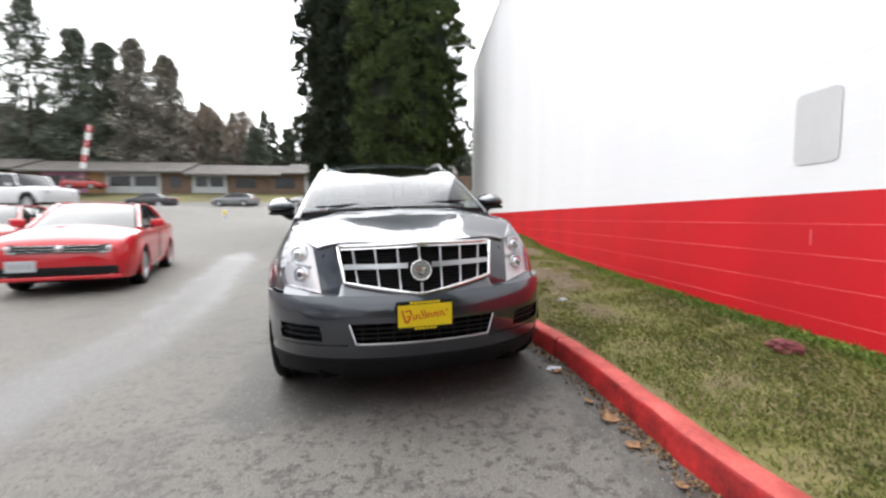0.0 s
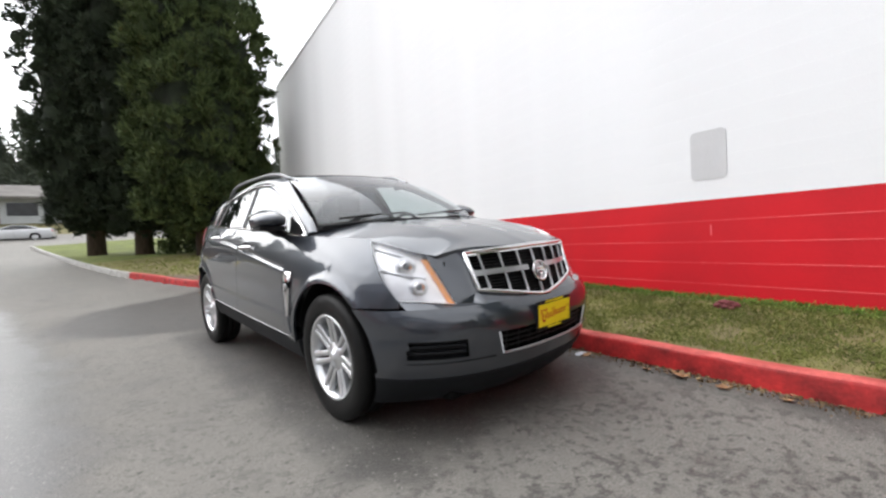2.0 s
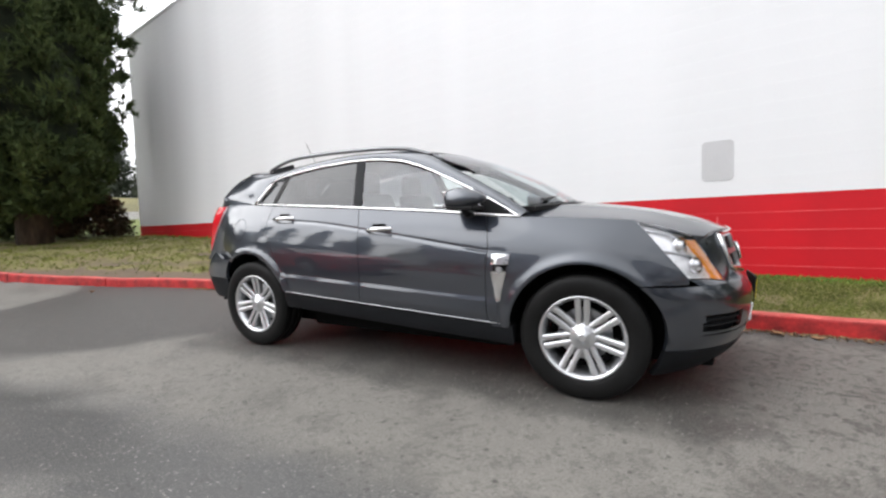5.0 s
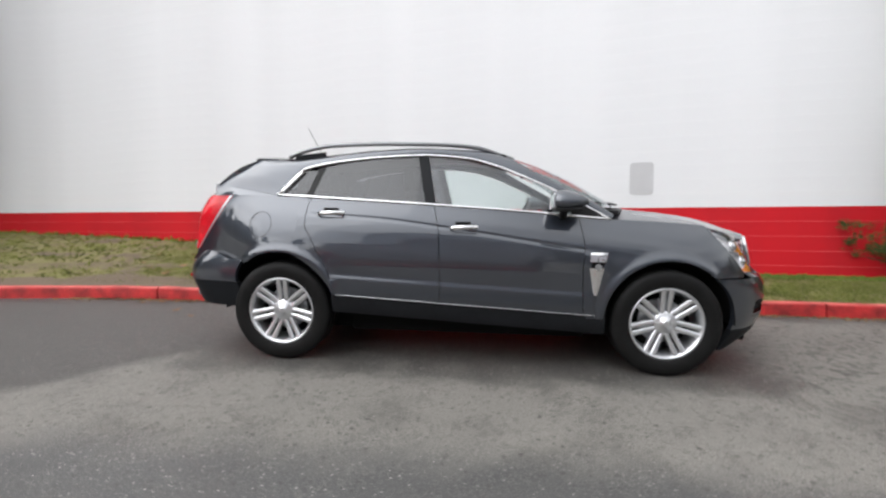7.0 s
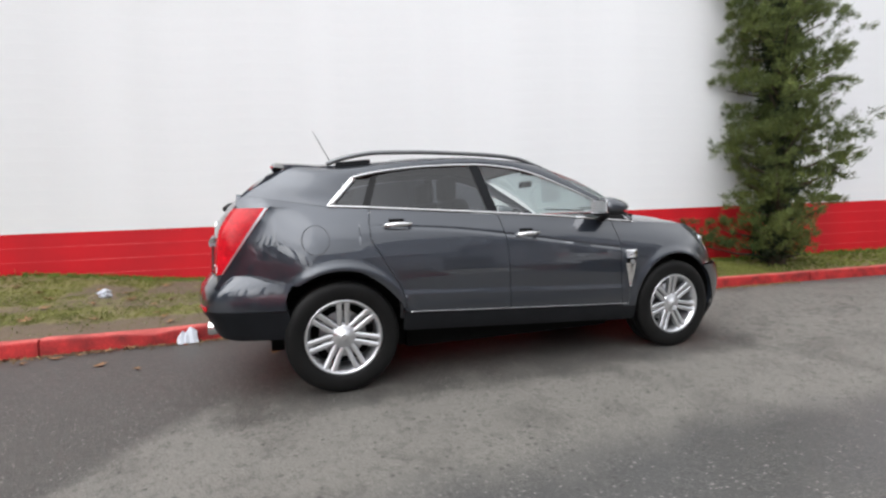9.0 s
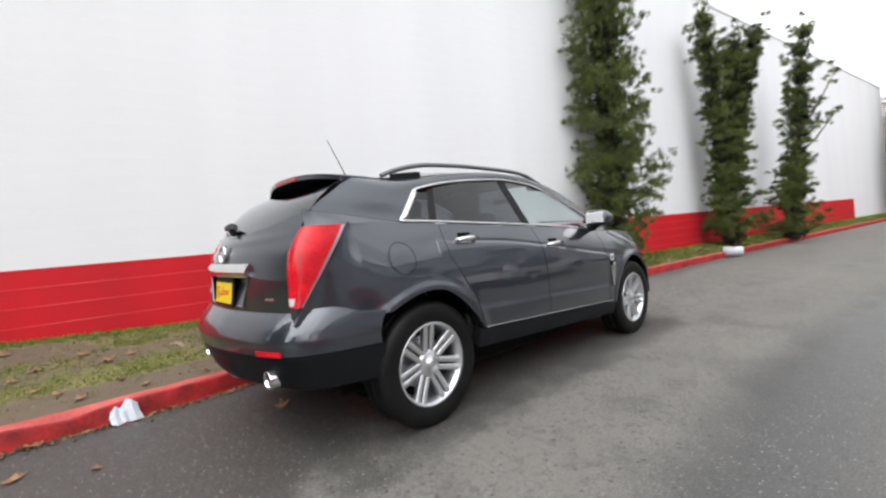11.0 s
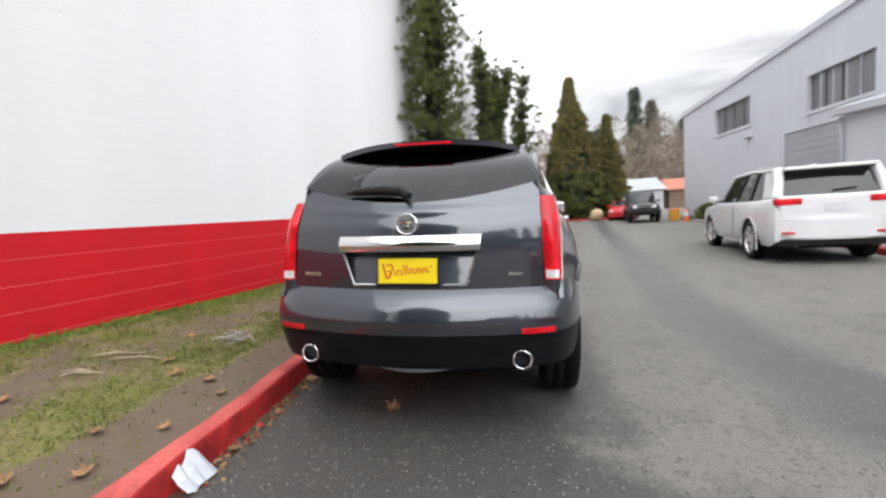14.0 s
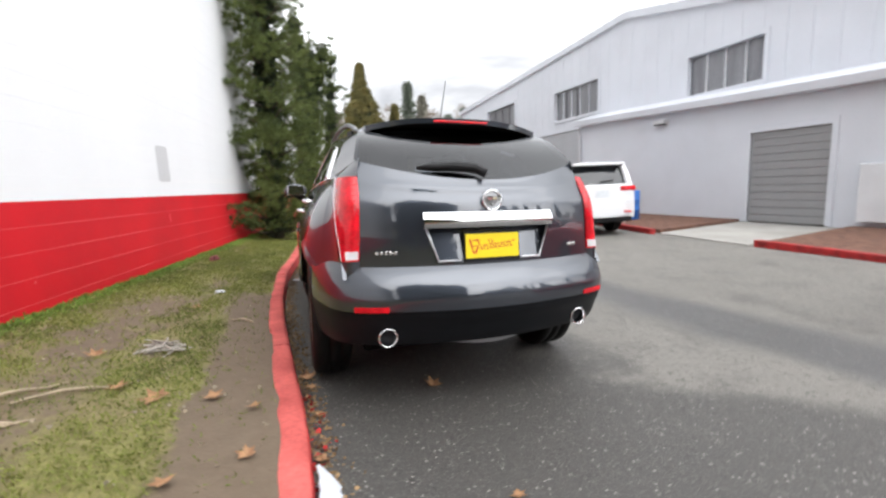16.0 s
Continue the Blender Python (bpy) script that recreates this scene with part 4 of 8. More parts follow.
def gable(y):
    return Z0 + (ZPK - Z0) * (y - S0) / (SPK - S0) if y < SPK else ZPK + (5.93 - ZPK) * (y - SPK) / (0.0 - SPK)


WIN = [(-3.35, -0.85, 3.82, 5.08), (-10.85, -7.65, 4.12, 5.48), (-18.3, -14.7, 4.45, 5.82)]
D2 = (-12.2, -8.2, -0.2, 3.55)
holes_wall("wall_panel", S0, 8.0, -0.4, gable, [*WIN, D2], OFF - 0.2, OFF, M_metal_wall, grey_b)
# raised siding ribs
rib = bm_mesh("rib", box((OFF, -0.02, 0), (OFF + 0.012, 0.02, 1), 0.004), M_metal_wall)
y = S0 + 0.3
while y < 7.5:
    seg = [(-0.2, gable(y) - 0.15)]
    for h in [*WIN, D2]:
        if h[0] - 0.1 < y < h[1] + 0.1:
            seg = [s for lo, hi in seg for s in ((lo, h[2] - 0.1), (h[3] + 0.1, hi)) if s[1] - s[0] > 0.1]
    for lo, hi in seg:
        o = new("rib", rib)
        o.parent = grey_b
        o.matrix_basis = Matrix.Translation((0, y, lo)) @ Matrix.Diagonal((1, 1, hi - lo, 1))
    y += 0.61
for nm, p0, p1 in (("roof_trim", (S0 - 0.2, Z0), (SPK, ZPK)), ("roof_trim", (SPK, ZPK), (8.0, gable(8.0)))):
    vs = []
    for y_, z_ in (p0, p1):
        vs += [(OFF + 0.12, y_, z_ - 0.10), (OFF + 0.12, y_, z_ + 0.16), (OFF - 0.3, y_, z_ + 0.16), (OFF - 0.3, y_, z_ - 0.10)]
    part(nm, mesh(nm, vs, [(0, 1, 5, 4), (1, 2, 6, 5), (2, 3, 7, 6), (3, 0, 4, 7), (0, 3, 2, 1), (4, 5, 6, 7)], M_metal_wall), None, grey_b)
vs = [(OFF - 0.2, S0, Z0), (OFF - 0.2, SPK, ZPK), (OFF - 0.2, 8, gable(8)), (-26, S0, Z0), (-26, SPK, ZPK), (-26, 8, gable(8))]
part("roof", mesh("roof", vs, [(0, 1, 4, 3), (1, 2, 5, 4)], M_trim_grey), None, grey_b)
part("side_wall", box((-26, S0, -0.4), (OFF - 0.2, S0 + 0.2, Z0 - 0.02)), M_metal_wall, grey_b)
part("side_wall", box((-26, 7.8, -0.4), (OFF - 0.2, 8.0, gable(8) - 0.02)), M_metal_wall, grey_b)
part("back_wall", box((-26.2, S0, -0.4), (-26, 8, 4.4)), M_metal_wall, grey_b)
for i, (a, b, z0, z1) in enumerate(WIN):
    w = part("window", box((OFF - 0.16, a + 0.04, z0 + 0.04), (OFF - 0.145, b - 0.04, z1 - 0.04)), M_hazy_glass, grey_b)
    fr = bmesh.new()
    for lo, hi in (((OFF - 0.14, a - 0.10, z0 - 0.10), (OFF + 0.035, a + 0.04, z1 + 0.10)), ((OFF - 0.14, b - 0.04, z0 - 0.10), (OFF + 0.035, b + 0.10, z1 + 0.10)),
                   ((OFF - 0.14, a + 0.04, z1 - 0.02), (OFF + 0.035, b - 0.04, z1 + 0.10)), ((OFF - 0.14, a + 0.04, z0 - 0.10), (OFF + 0.045, b - 0.04, z0 + 0.03))):
        add_box(fr, lo, hi, 0.006)
    part("window_frame", fr, M_metal_wall, grey_b)
    for k in range(1, 4):
        y = a + (b - a) * k / 4
        part("mullion", box((OFF - 0.145, y - 0.018, z0 + 0.03), (OFF - 0.10, y + 0.018, z1 - 0.03), 0.004), M_trim_grey if i == 0 else M_mullion, grey_b)


def roller_door(a, b, z0, z1, x, material, parent, n):
    d = part("roller_door", box((x - 0.08, a, z0), (x - 0.05, b, z1)), material, parent)
    h = (z1 - z0) / n
    sl = bm_mesh("slat", box((x - 0.05, a + 0.01, 0.012), (x - 0.02, b - 0.01, h - 0.004), 0.006), material)
    for k in range(n):
        s = new("slat", sl)
        s.parent = d
        s.location = (0, 0, z0 + k * h)
    fr = bmesh.new()
    add_box(fr, (x - 0.06, a - 0.14, z0), (x + 0.03, a, z1 + 0.14), 0.006)
    add_box(fr, (x - 0.06, b, z0), (x + 0.03, b + 0.14, z1 + 0.14), 0.006)
    add_box(fr, (x - 0.06, a, z1), (x + 0.03, b, z1 + 0.14), 0.006)
    part("door_frame", fr, M_metal_wall, parent)
    return d


M_door_pale = mat("pale_roller_door", (0.40, 0.41, 0.43), 0.5, var=0.06, scale=2)
roller_door(D2[0], D2[1], -0.1, D2[3], OFF - 0.02, M_door_pale, grey_b, 14)
# lean-to in front
SH0, SH1 = -7.55, 9.0
shed_top = lambda y: 3.50 - 0.043 * (y - SH0)
D1 = (-0.42, 1.42, -0.2, 2.30)
holes_wall("lean_to_wall", SH0, SH1, -0.4, shed_top, [D1], -0.15, 0.0, M_metal_wall, grey_b)
part("lean_to_side", box((OFF, SH0, -0.4), (-0.15, SH0 + 0.12, 3.45)), M_metal_wall, grey_b)
part("lean_to_side", box((OFF, SH1 - 0.12, -0.4), (-0.15, SH1, 2.7)), M_metal_wall, grey_b)
roller_door(D1[0], D1[1], -0.05, D1[3], -0.01, M_door_grey, grey_b, 12)
vs, fs = [], []
for y_ in (SH0 - 0.15, SH1 + 0.1):
    z = shed_top(y_)
    vs += [(0.28, y_, z - 0.04), (0.30, y_, z + 0.16), (0.20, y_, z + 0.19), (OFF, y_, z + 0.50), (OFF, y_, z + 0.40), (0.18, y_, z - 0.06)]
fs = [tuple(k + o for k, o in ((i, 0), (i, 6), ((i + 1) % 6, 6), ((i + 1) % 6, 0))) for i in range(6)] + [(0, 1, 2, 3, 4, 5), (11, 10, 9, 8, 7, 6)]
part("lean_to_roof", mesh("lean_to_roof", vs, fs, M_metal_wall), None, grey_b, "pale metal lean-to roof with a gutter")
part("downpipe", tube([(0.12, SH0 + 0.05, 3.4), (0.07, SH0 + 0.05, 3.1), (0.06, SH0 + 0.05, 0.0)], 0.045), M_trim_grey, grey_b)
for y, z, x in ((-3.35, 3.02, 0.0), (-14.8, 3.9, OFF)):
    lamp = part("wall_lamp", box((x, y - 0.22, z - 0.07), (x + 0.20, y + 0.22, z + 0.06), 0.02), M_trim_grey, grey_b, "grey box wall lamp")
    part("lamp_lens", box((x + 0.03, y - 0.18, z - 0.10), (x + 0.19, y + 0.18, z - 0.07), 0.01), M_black, lamp)
part("vent_box", box((0.0, -6.6, 1.8), (0.10, -6.45, 1.98), 0.01), M_trim_grey, grey_b)
part("wall_cabinet", box((0.0, 2.1, 0.1), (0.22, 2.7, 1.35), 0.02), M_trim_grey, grey_b)

# apron and planting beds, each with a red kerb
lane_z = ground_z(-7.0, -3)


def slab(name, pts, z, dz, material, label, category="ground", bump=0.0):
    bm = bmesh.new()
    f = bm.faces.new([bm.verts.new((x, y, z)) for x, y in pts])
    r = bmesh.ops.extrude_face_region(bm, geom=[f])
    bmesh.ops.translate(bm, verts=[v for v in r["geom"] if isinstance(v, bmesh.types.BMVert)], vec=(0, 0, dz))
    bmesh.ops.recalc_face_normals(bm, faces=bm.faces)
    return tagged(part(name, bm, material), label, category, kind="structure")


slab("apron", [(-6.8, -3.4), (-6.95, -1.1), (-10.7, -2.2), (-10.25, -4.6)], lane_z - 0.1, 0.125, M_concrete, "pale concrete apron before the roller door")
slab("planting_bed", [(-6.92, -30), (-6.92, -3.5), (-10.2, -4.6), (-9.0, -12), (-6.9, -24)], lane_z - 0.1, 0.19, M_mulch, "bark mulch bed along the grey building")
slab("planting_bed", [(-7.1, -0.95), (-7.4, 6), (-11.6, 6), (-10.7, -2.1)], lane_z - 0.1, 0.19, M_mulch, "bark mulch bed along the grey building")
yard_kerb = thing("yard_kerb", "faded red painted kerb of the planting bed", "kerb", kind="structure")
for (xa, ya), (xb, yb) in (((-6.79, -7.2), (-6.72, -5.3)), ((-6.72, -5.28), (-6.66, -3.42)), ((-7.02, -0.98), (-7.14, 1.2)), ((-7.14, 1.22), (-7.26, 3.4)), ((-7.26, 3.42), (-7.38, 5.8)),
                           ((-6.79, -9.5), (-6.79, -7.22)), ((-6.85, -14), (-6.79, -9.52)), ((-6.85, -20), (-6.85, -14.02)), ((-6.85, -26), (-6.85, -20.02))):
    L = math.hypot(xb - xa, yb - ya)
    k_ = part("kerb_stone", box((-0.07, 0, -0.12), (0.07, L, 0.13), 0.015), M_kerb_red if ya > -14 else M_kerb_grey, yard_kerb)
    k_.matrix_basis = Matrix.Translation((xa, ya, lane_z)) @ Matrix.Rotation(math.atan2(-(xb - xa), yb - ya), 4, "Z")

# ---- blue barrel ----
M_blue = mat("blue_plastic", (0.03, 0.14, 0.45), 0.4, var=0.12, scale=5)
barrel = thing("barrel", "blue plastic drum standing beside the grey building", "barrel", pose(-8.0, -6.4, lane_z + 0.09))
part("body", lathe([(0, 0), (0.27, 0), (0.285, 0.02), (0.285, 0.27), (0.30, 0.285), (0.30, 0.305), (0.285, 0.32), (0.285, 0.56), (0.30, 0.575), (0.30, 0.595), (0.285, 0.61), (0.285, 0.85), (0.27, 0.88), (0.25, 0.87), (0, 0.865)], 32, "Z"), M_blue, barrel, smooth=True)
part("bung", lathe([(0, 0.89), (0.035, 0.89), (0.035, 0.86), (0, 0.86)], 12, "Z"), M_black, barrel)
bin_ = thing("bin", "dark blue bin half hidden behind the barrel", "bin", pose(-7.75, -7.25, lane_z + 0.09, 0, 0, 8))
part("body", box((-0.25, -0.25, 0), (0.25, 0.25, 0.82), 0.03), M_black, bin_)
part("lid", box((-0.27, -0.27, 0.82), (0.27, 0.27, 0.90), 0.02), M_blue, bin_)

# ---- far end of the lane ----
M_shed = mat("weathered_pale_metal", (0.36, 0.375, 0.39), 0.6, var=0.12, scale=0.7)
white_shed = thing("white_building", "low pale grey metal shed at the end of the lane", "building", pose(-9, -62, 0, 0, 0, 4))
part("wall", box((-1.0, -6, -0.5), (6, 6, 2.6)), M_shed, white_shed)
part("roof", mesh("roof", [(-1.4, 6.4, 2.5), (6.4, 6.4, 2.5), (6.4, 0, 4.3), (-1.4, 0, 4.3), (6.4, -6.4, 2.5), (-1.4, -6.4, 2.5)], [(0, 1, 2, 3), (3, 2, 4, 5), (1, 4, 2), (0, 3, 5)], M_shed), None, white_shed)
red_shed = thing("red_roof_shed", "far shed with a faded orange-red roof", "building", pose(-19, -66, 0))
part("wall", box((-7, -4, -0.5), (7, 4, 2.6)), M_brown, red_shed)
part("roof", mesh("roof", [(-7.4, 4.4, 2.4), (7.4, 4.4, 2.4), (7.4, 0, 4.1), (-7.4, 0, 4.1), (7.4, -4.4, 2.4), (-7.4, -4.4, 2.4)], [(0, 1, 2, 3), (3, 2, 4, 5), (1, 4, 2), (0, 3, 5)],
     mat("faded_red_roof", (0.42, 0.16, 0.11), 0.8, var=0.2, scale=0.6)), None, red_shed)
end_kerb = thing("end_kerb", "red painted kerb closing the lane", "kerb", kind="structure")
part("kerb_stone", box((-4.6, -30.6, ground_z(0, -30) - 0.1), (2.1, -30.45, ground_z(0, -30) + 0.14), 0.02), M_kerb_red, end_kerb)
sg = thing("post_sign", "small red sign on a wooden post at the kerb", "sign", pose(1.25, -29.6, ground_z(1.2, -29)))
part("post", box((-0.09, -0.09, -0.1), (0.09, 0.09, 1.5), 0.01), mat("weathered_post", (0.42, 0.25, 0.17), 0.8, var=0.2, scale=5), sg)
part("sign_plate", box((-0.11, 0.09, 1.18), (0.11, 0.12, 1.52), 0.01), mat("red_sign_paint", (0.55, 0.06, 0.05), 0.5), sg)
bm = bmesh.new()
bmesh.ops.create_icosphere(bm, subdivisions=3, radius=0.5)
for v in bm.verts:
    v.co *= 1 + 0.22 * noise.noise(v.co * 2.2)
    v.co.z *= 0.9
tagged(part("boulder", bm, mat("tan_boulder", (0.48, 0.36, 0.22), 0.9, var=0.2, scale=3), smooth=True, loc=(-1.9, -29.4, ground_z(-1.9, -29) + 0.42)), "tan boulder beside the cypress", "boulder")
M_orange = mat("orange_cone", (0.80, 0.16, 0.04), 0.5, var=0.1, scale=8)
for x, y in ((-8.1, -22.4), (-6.6, -21.9)):
    c = thing("traffic_cone", "orange traffic cone with a white band", "traffic cone", pose(x, y, ground_z(x, y)))
    part("base", box((-0.18, -0.18, 0), (0.18, 0.18, 0.03), 0.01), M_orange, c)
    part("cone", lathe([(0.13, 0.03), (0.03, 0.70), (0.0, 0.70)], 20, "Z"), M_orange, c, smooth=True)
    part("band", lathe([(0.10, 0.30), (0.0702, 0.48), (0.066, 0.48), (0.096, 0.30)], 20, "Z"), M_paper, c, smooth=True)


def shrub(x, y, z, r, h, seed, material=None, label="low green shrub by the building"):
    rg = np.random.default_rng(seed)
    t = thing("shrub", label, "shrub", pose(x, y, z))
    part("stems", tube([(0, 0, -0.05), (0.05, 0, h * 0.6)], 0.03, 6), M_trunk, t)
    n = int(260 * r * h / 0.5)
    a, e, q = rg.uniform(0, 6.283, n), rg.uniform(0, 1.57, n), rg.uniform(0.55, 1, n)
    C = np.stack([r * q * np.cos(a) * np.cos(e), r * q * np.sin(a) * np.cos(e), 0.05 + h * q * np.sin(e)], 1)
    D = np.stack([np.cos(a), np.sin(a), 0.8 + 0 * a], 1)
    part("leaves", blades_mesh("leaves", tufts(C, D, 8, 0.13, 0.07, rg, 0.3, 0.7), material or M_pine), None, t)


shrub(-7.6, -21.3, lane_z, 0.8, 0.8, 61)
shrub(-9.0, -20.5, lane_z, 0.7, 0.7, 62)
shrub(1.4, 16.9, verge_z(1.4, 16.9), 1.1, 1.5, 63, leaf("reddish_hedge_leaves", (0.07, 0.035, 0.022), (0.035, 0.03, 0.016)), "dark reddish hedge under the redwoods")
shrub(-0.9, 17.6, verge_z(-0.9, 17.6), 1.0, 1.3, 64, M_seq, "dark hedge bush under the redwoods")


# ---- the grey crossover at the kerb ----
M_paint = mat("dark_grey_metallic_paint", (0.040, 0.047, 0.061), 0.33, 0.65, spec=0.3, coat=1.0, var=0.05, scale=2.0, var2=0.06, bscale=900)
def pane_glass(name, tint, f0):
    """A thin pane: tinted see-through, with gloss that grows at grazing angles."""
    m = bpy.data.materials.new(name)
    m.use_nodes = True
    n, l = m.node_tree.nodes, m.node_tree.links
    n.remove(n["Principled BSDF"])
    out = n["Material Output"]
    tr, gl, mx = n.new("ShaderNodeBsdfTransparent"), n.new("ShaderNodeBsdfGlossy"), n.new("ShaderNodeMixShader")
    tr.inputs["Color"].default_value = (*tint, 1)
    gl.inputs["Color"].default_value = (0.97, 0.98, 1.0, 1)
    gl.inputs["Roughness"].default_value = 0.015
    lw = n.new("ShaderNodeLayerWeight")
    lw.inputs["Blend"].default_value = 0.5
    p5, sc = n.new("ShaderNodeMath"), n.new("ShaderNodeMath")
    p5.operation, sc.operation = "POWER", "MULTIPLY_ADD"
    p5.inputs[1].default_value = 4.2
    sc.inputs[1].default_value = 1 - f0
    sc.inputs[2].default_value = f0
    l.new(lw.outputs["Facing"], p5.inputs[0])
    l.new(p5.outputs[0], sc.inputs[0])
    l.new(sc.outputs[0], mx.inputs["Fac"])
    l.new(tr.outputs[0], mx.inputs[1])
    l.new(gl.outputs[0], mx.inputs[2])
    l.new(mx.outputs[0], out.inputs["Surface"])
    return m


M_glass_clear = pane_glass("clear_car_glass", (0.80, 0.86, 0.85), 0.08)
M_glass_screen = pane_glass("windscreen_glass", (0.62, 0.70, 0.70), 0.05)
M_glass_tint = pane_glass("tinted_car_glass", (0.09, 0.095, 0.110), 0.06)
M_lens = pane_glass("clear_lamp_lens", (0.93, 0.93, 0.94), 0.07)
M_amber = mat("amber_lamp_lens", (0.85, 0.28, 0.02), 0.15, coat=1.0, var=0.1, scale=30)
M_tail = mat("red_tail_lens", (0.70, 0.008, 0.020), 0.16, spec=0.3, coat=0.35, var=0.25, scale=9, tint=(0.42, 0.006, 0.012))
M_lampwhite = mat("white_lamp_reflector", (0.86, 0.86, 0.88), 0.22, 0.35, var=0.1, scale=30)
M_satin = mat("satin_silver", (0.52, 0.53, 0.55), 0.32, 0.9, var=0.05, scale=20)
M_trimdark = mat("dark_grey_trim", (0.012, 0.013, 0.015), 0.55, spec=0.16, var=0.15, scale=6)
M_valance = mat("dark_grey_bumper_plastic", (0.009, 0.010, 0.012), 0.45, spec=0.14, var=0.15, scale=6)
M_rail = mat("dark_satin_rail", (0.20, 0.205, 0.215), 0.34, 0.8, var=0.05, scale=20)
# near-black that holds the shade of seams, recesses, arches and undersides
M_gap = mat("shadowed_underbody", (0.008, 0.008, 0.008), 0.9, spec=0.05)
M_seat = mat("grey_seat", (0.14, 0.14, 0.135), 0.7, var=0.1, scale=12)
M_dash = mat("dark_dashboard", (0.035, 0.035, 0.037), 0.6, var=0.1, scale=12)
M_yellow = mat("yellow_plate_paint", (0.86, 0.66, 0.015), 0.4, var=0.04, scale=10)
M_redink = mat("red_plate_ink", (0.55, 0.03, 0.02), 0.5)

M_paint.node_tree.nodes["Principled BSDF"].inputs["Coat IOR"].default_value = 1.74
WB, RF, RR = 2.807, 0.445, 0.455
WHZ = 0.378
suv = thing("crossover_car", "dark grey metallic crossover parked close to the red kerb", "car", pose(0, 0, 0, 0.76, -2.0, CAR_YAW))
side_w = fair([(-0.62, 0.735), (-0.5, 0.825), (-0.3, 0.900), (0, 0.934), (0.5, 0.940), (1.5, 0.942), (2.4, 0.936), (2.8, 0.926), (3.1, 0.900), (3.3, 0.860), (3.45, 0.81), (3.55, 0.765), (3.65, 0.70)], 0.05)
belt_z = fair([(-0.62, 0.99), (-0.45, 1.035), (-0.3, 1.063), (0, 1.083), (0.43, 1.102), (1, 1.148), (1.66, 1.19), (2.28, 1.224), (2.87, 1.254), (3.5, 1.265)], 0.07)
belt_x = fair([(-0.62, 0.60), (-0.45, 0.685), (-0.3, 0.742), (0, 0.785), (0.43, 0.822), (1, 0.836), (1.66, 0.83), (2.3, 0.806), (2.87, 0.757), (3.2, 0.728), (3.45, 0.685), (3.6, 0.65)], 0.07)
side_q = fair([(0, 0.55), (0.10, 0.78), (0.28, 0.95), (0.46, 1.0), (0.60, 0.97), (0.74, 0.80), (0.87, 0.48), (1.0, 0.0)], 0.035)
sill_z = lambda y: 0.398 + 0.052 * y
char_z = spl([(0.4, 0.868), (0.64, 0.896), (1.4, 1.005), (2.08, 1.088), (2.63, 1.118)])


def side_x(y, z):
    h = (z - 0.28) / (belt_z(y) - 0.28)
    b = belt_x(y)
    x = b + (side_w(y) - b) * side_q(min(1, max(0, h)))
    for cy_, r_ in ((0, RF), (WB, RR)):
        d = math.hypot(y - cy_, z - WHZ)
        x += 0.016 * math.exp(-(((d - r_ - 0.012) / 0.035) ** 2))
    if 0.45 < y < 2.68:
        x -= 0.010 * math.exp(-(((z - char_z(y)) / 0.009) ** 2)) * step01(2.68, 2.45, y)
        x += 0.006 * step01(char_z(y) - 0.16, char_z(y) - 0.01, z) * step01(char_z(y) + 0.012, char_z(y) - 0.004, z)
    zc = 0.545 + 0.046 * y
    if 0.5 < y < 2.4:
        x += 0.010 * step01(zc + 0.030, zc - 0.014, z) * step01(zc - 0.22, zc - 0.08, z)
    return x


def arch(y, c, r):
    q = r * r - (y - c) ** 2
    return WHZ + math.sqrt(q) if q > 0 else -1


lerp = lambda a, b, t: a + (b - a) * t
seam1 = spl([(0.3, 0.515), (0.5, 0.585), (0.75, 0.590), (0.9, 0.580), (1.12, 0.615)])
seam2 = spl([(0.3, 1.59), (0.95, 1.603), (1.2, 1.652)])
seam3 = spl([(0.46, 2.362), (0.55, 2.383), (0.70, 2.425), (0.81, 2.488), (0.95, 2.565), (1.046, 2.612), (1.15, 2.612), (1.25, 2.592)])
lamp_front = lambda y: 0.735 + (y + 0.552) / 0.265 * 0.318
GAP = 0.005
LAMP = {}

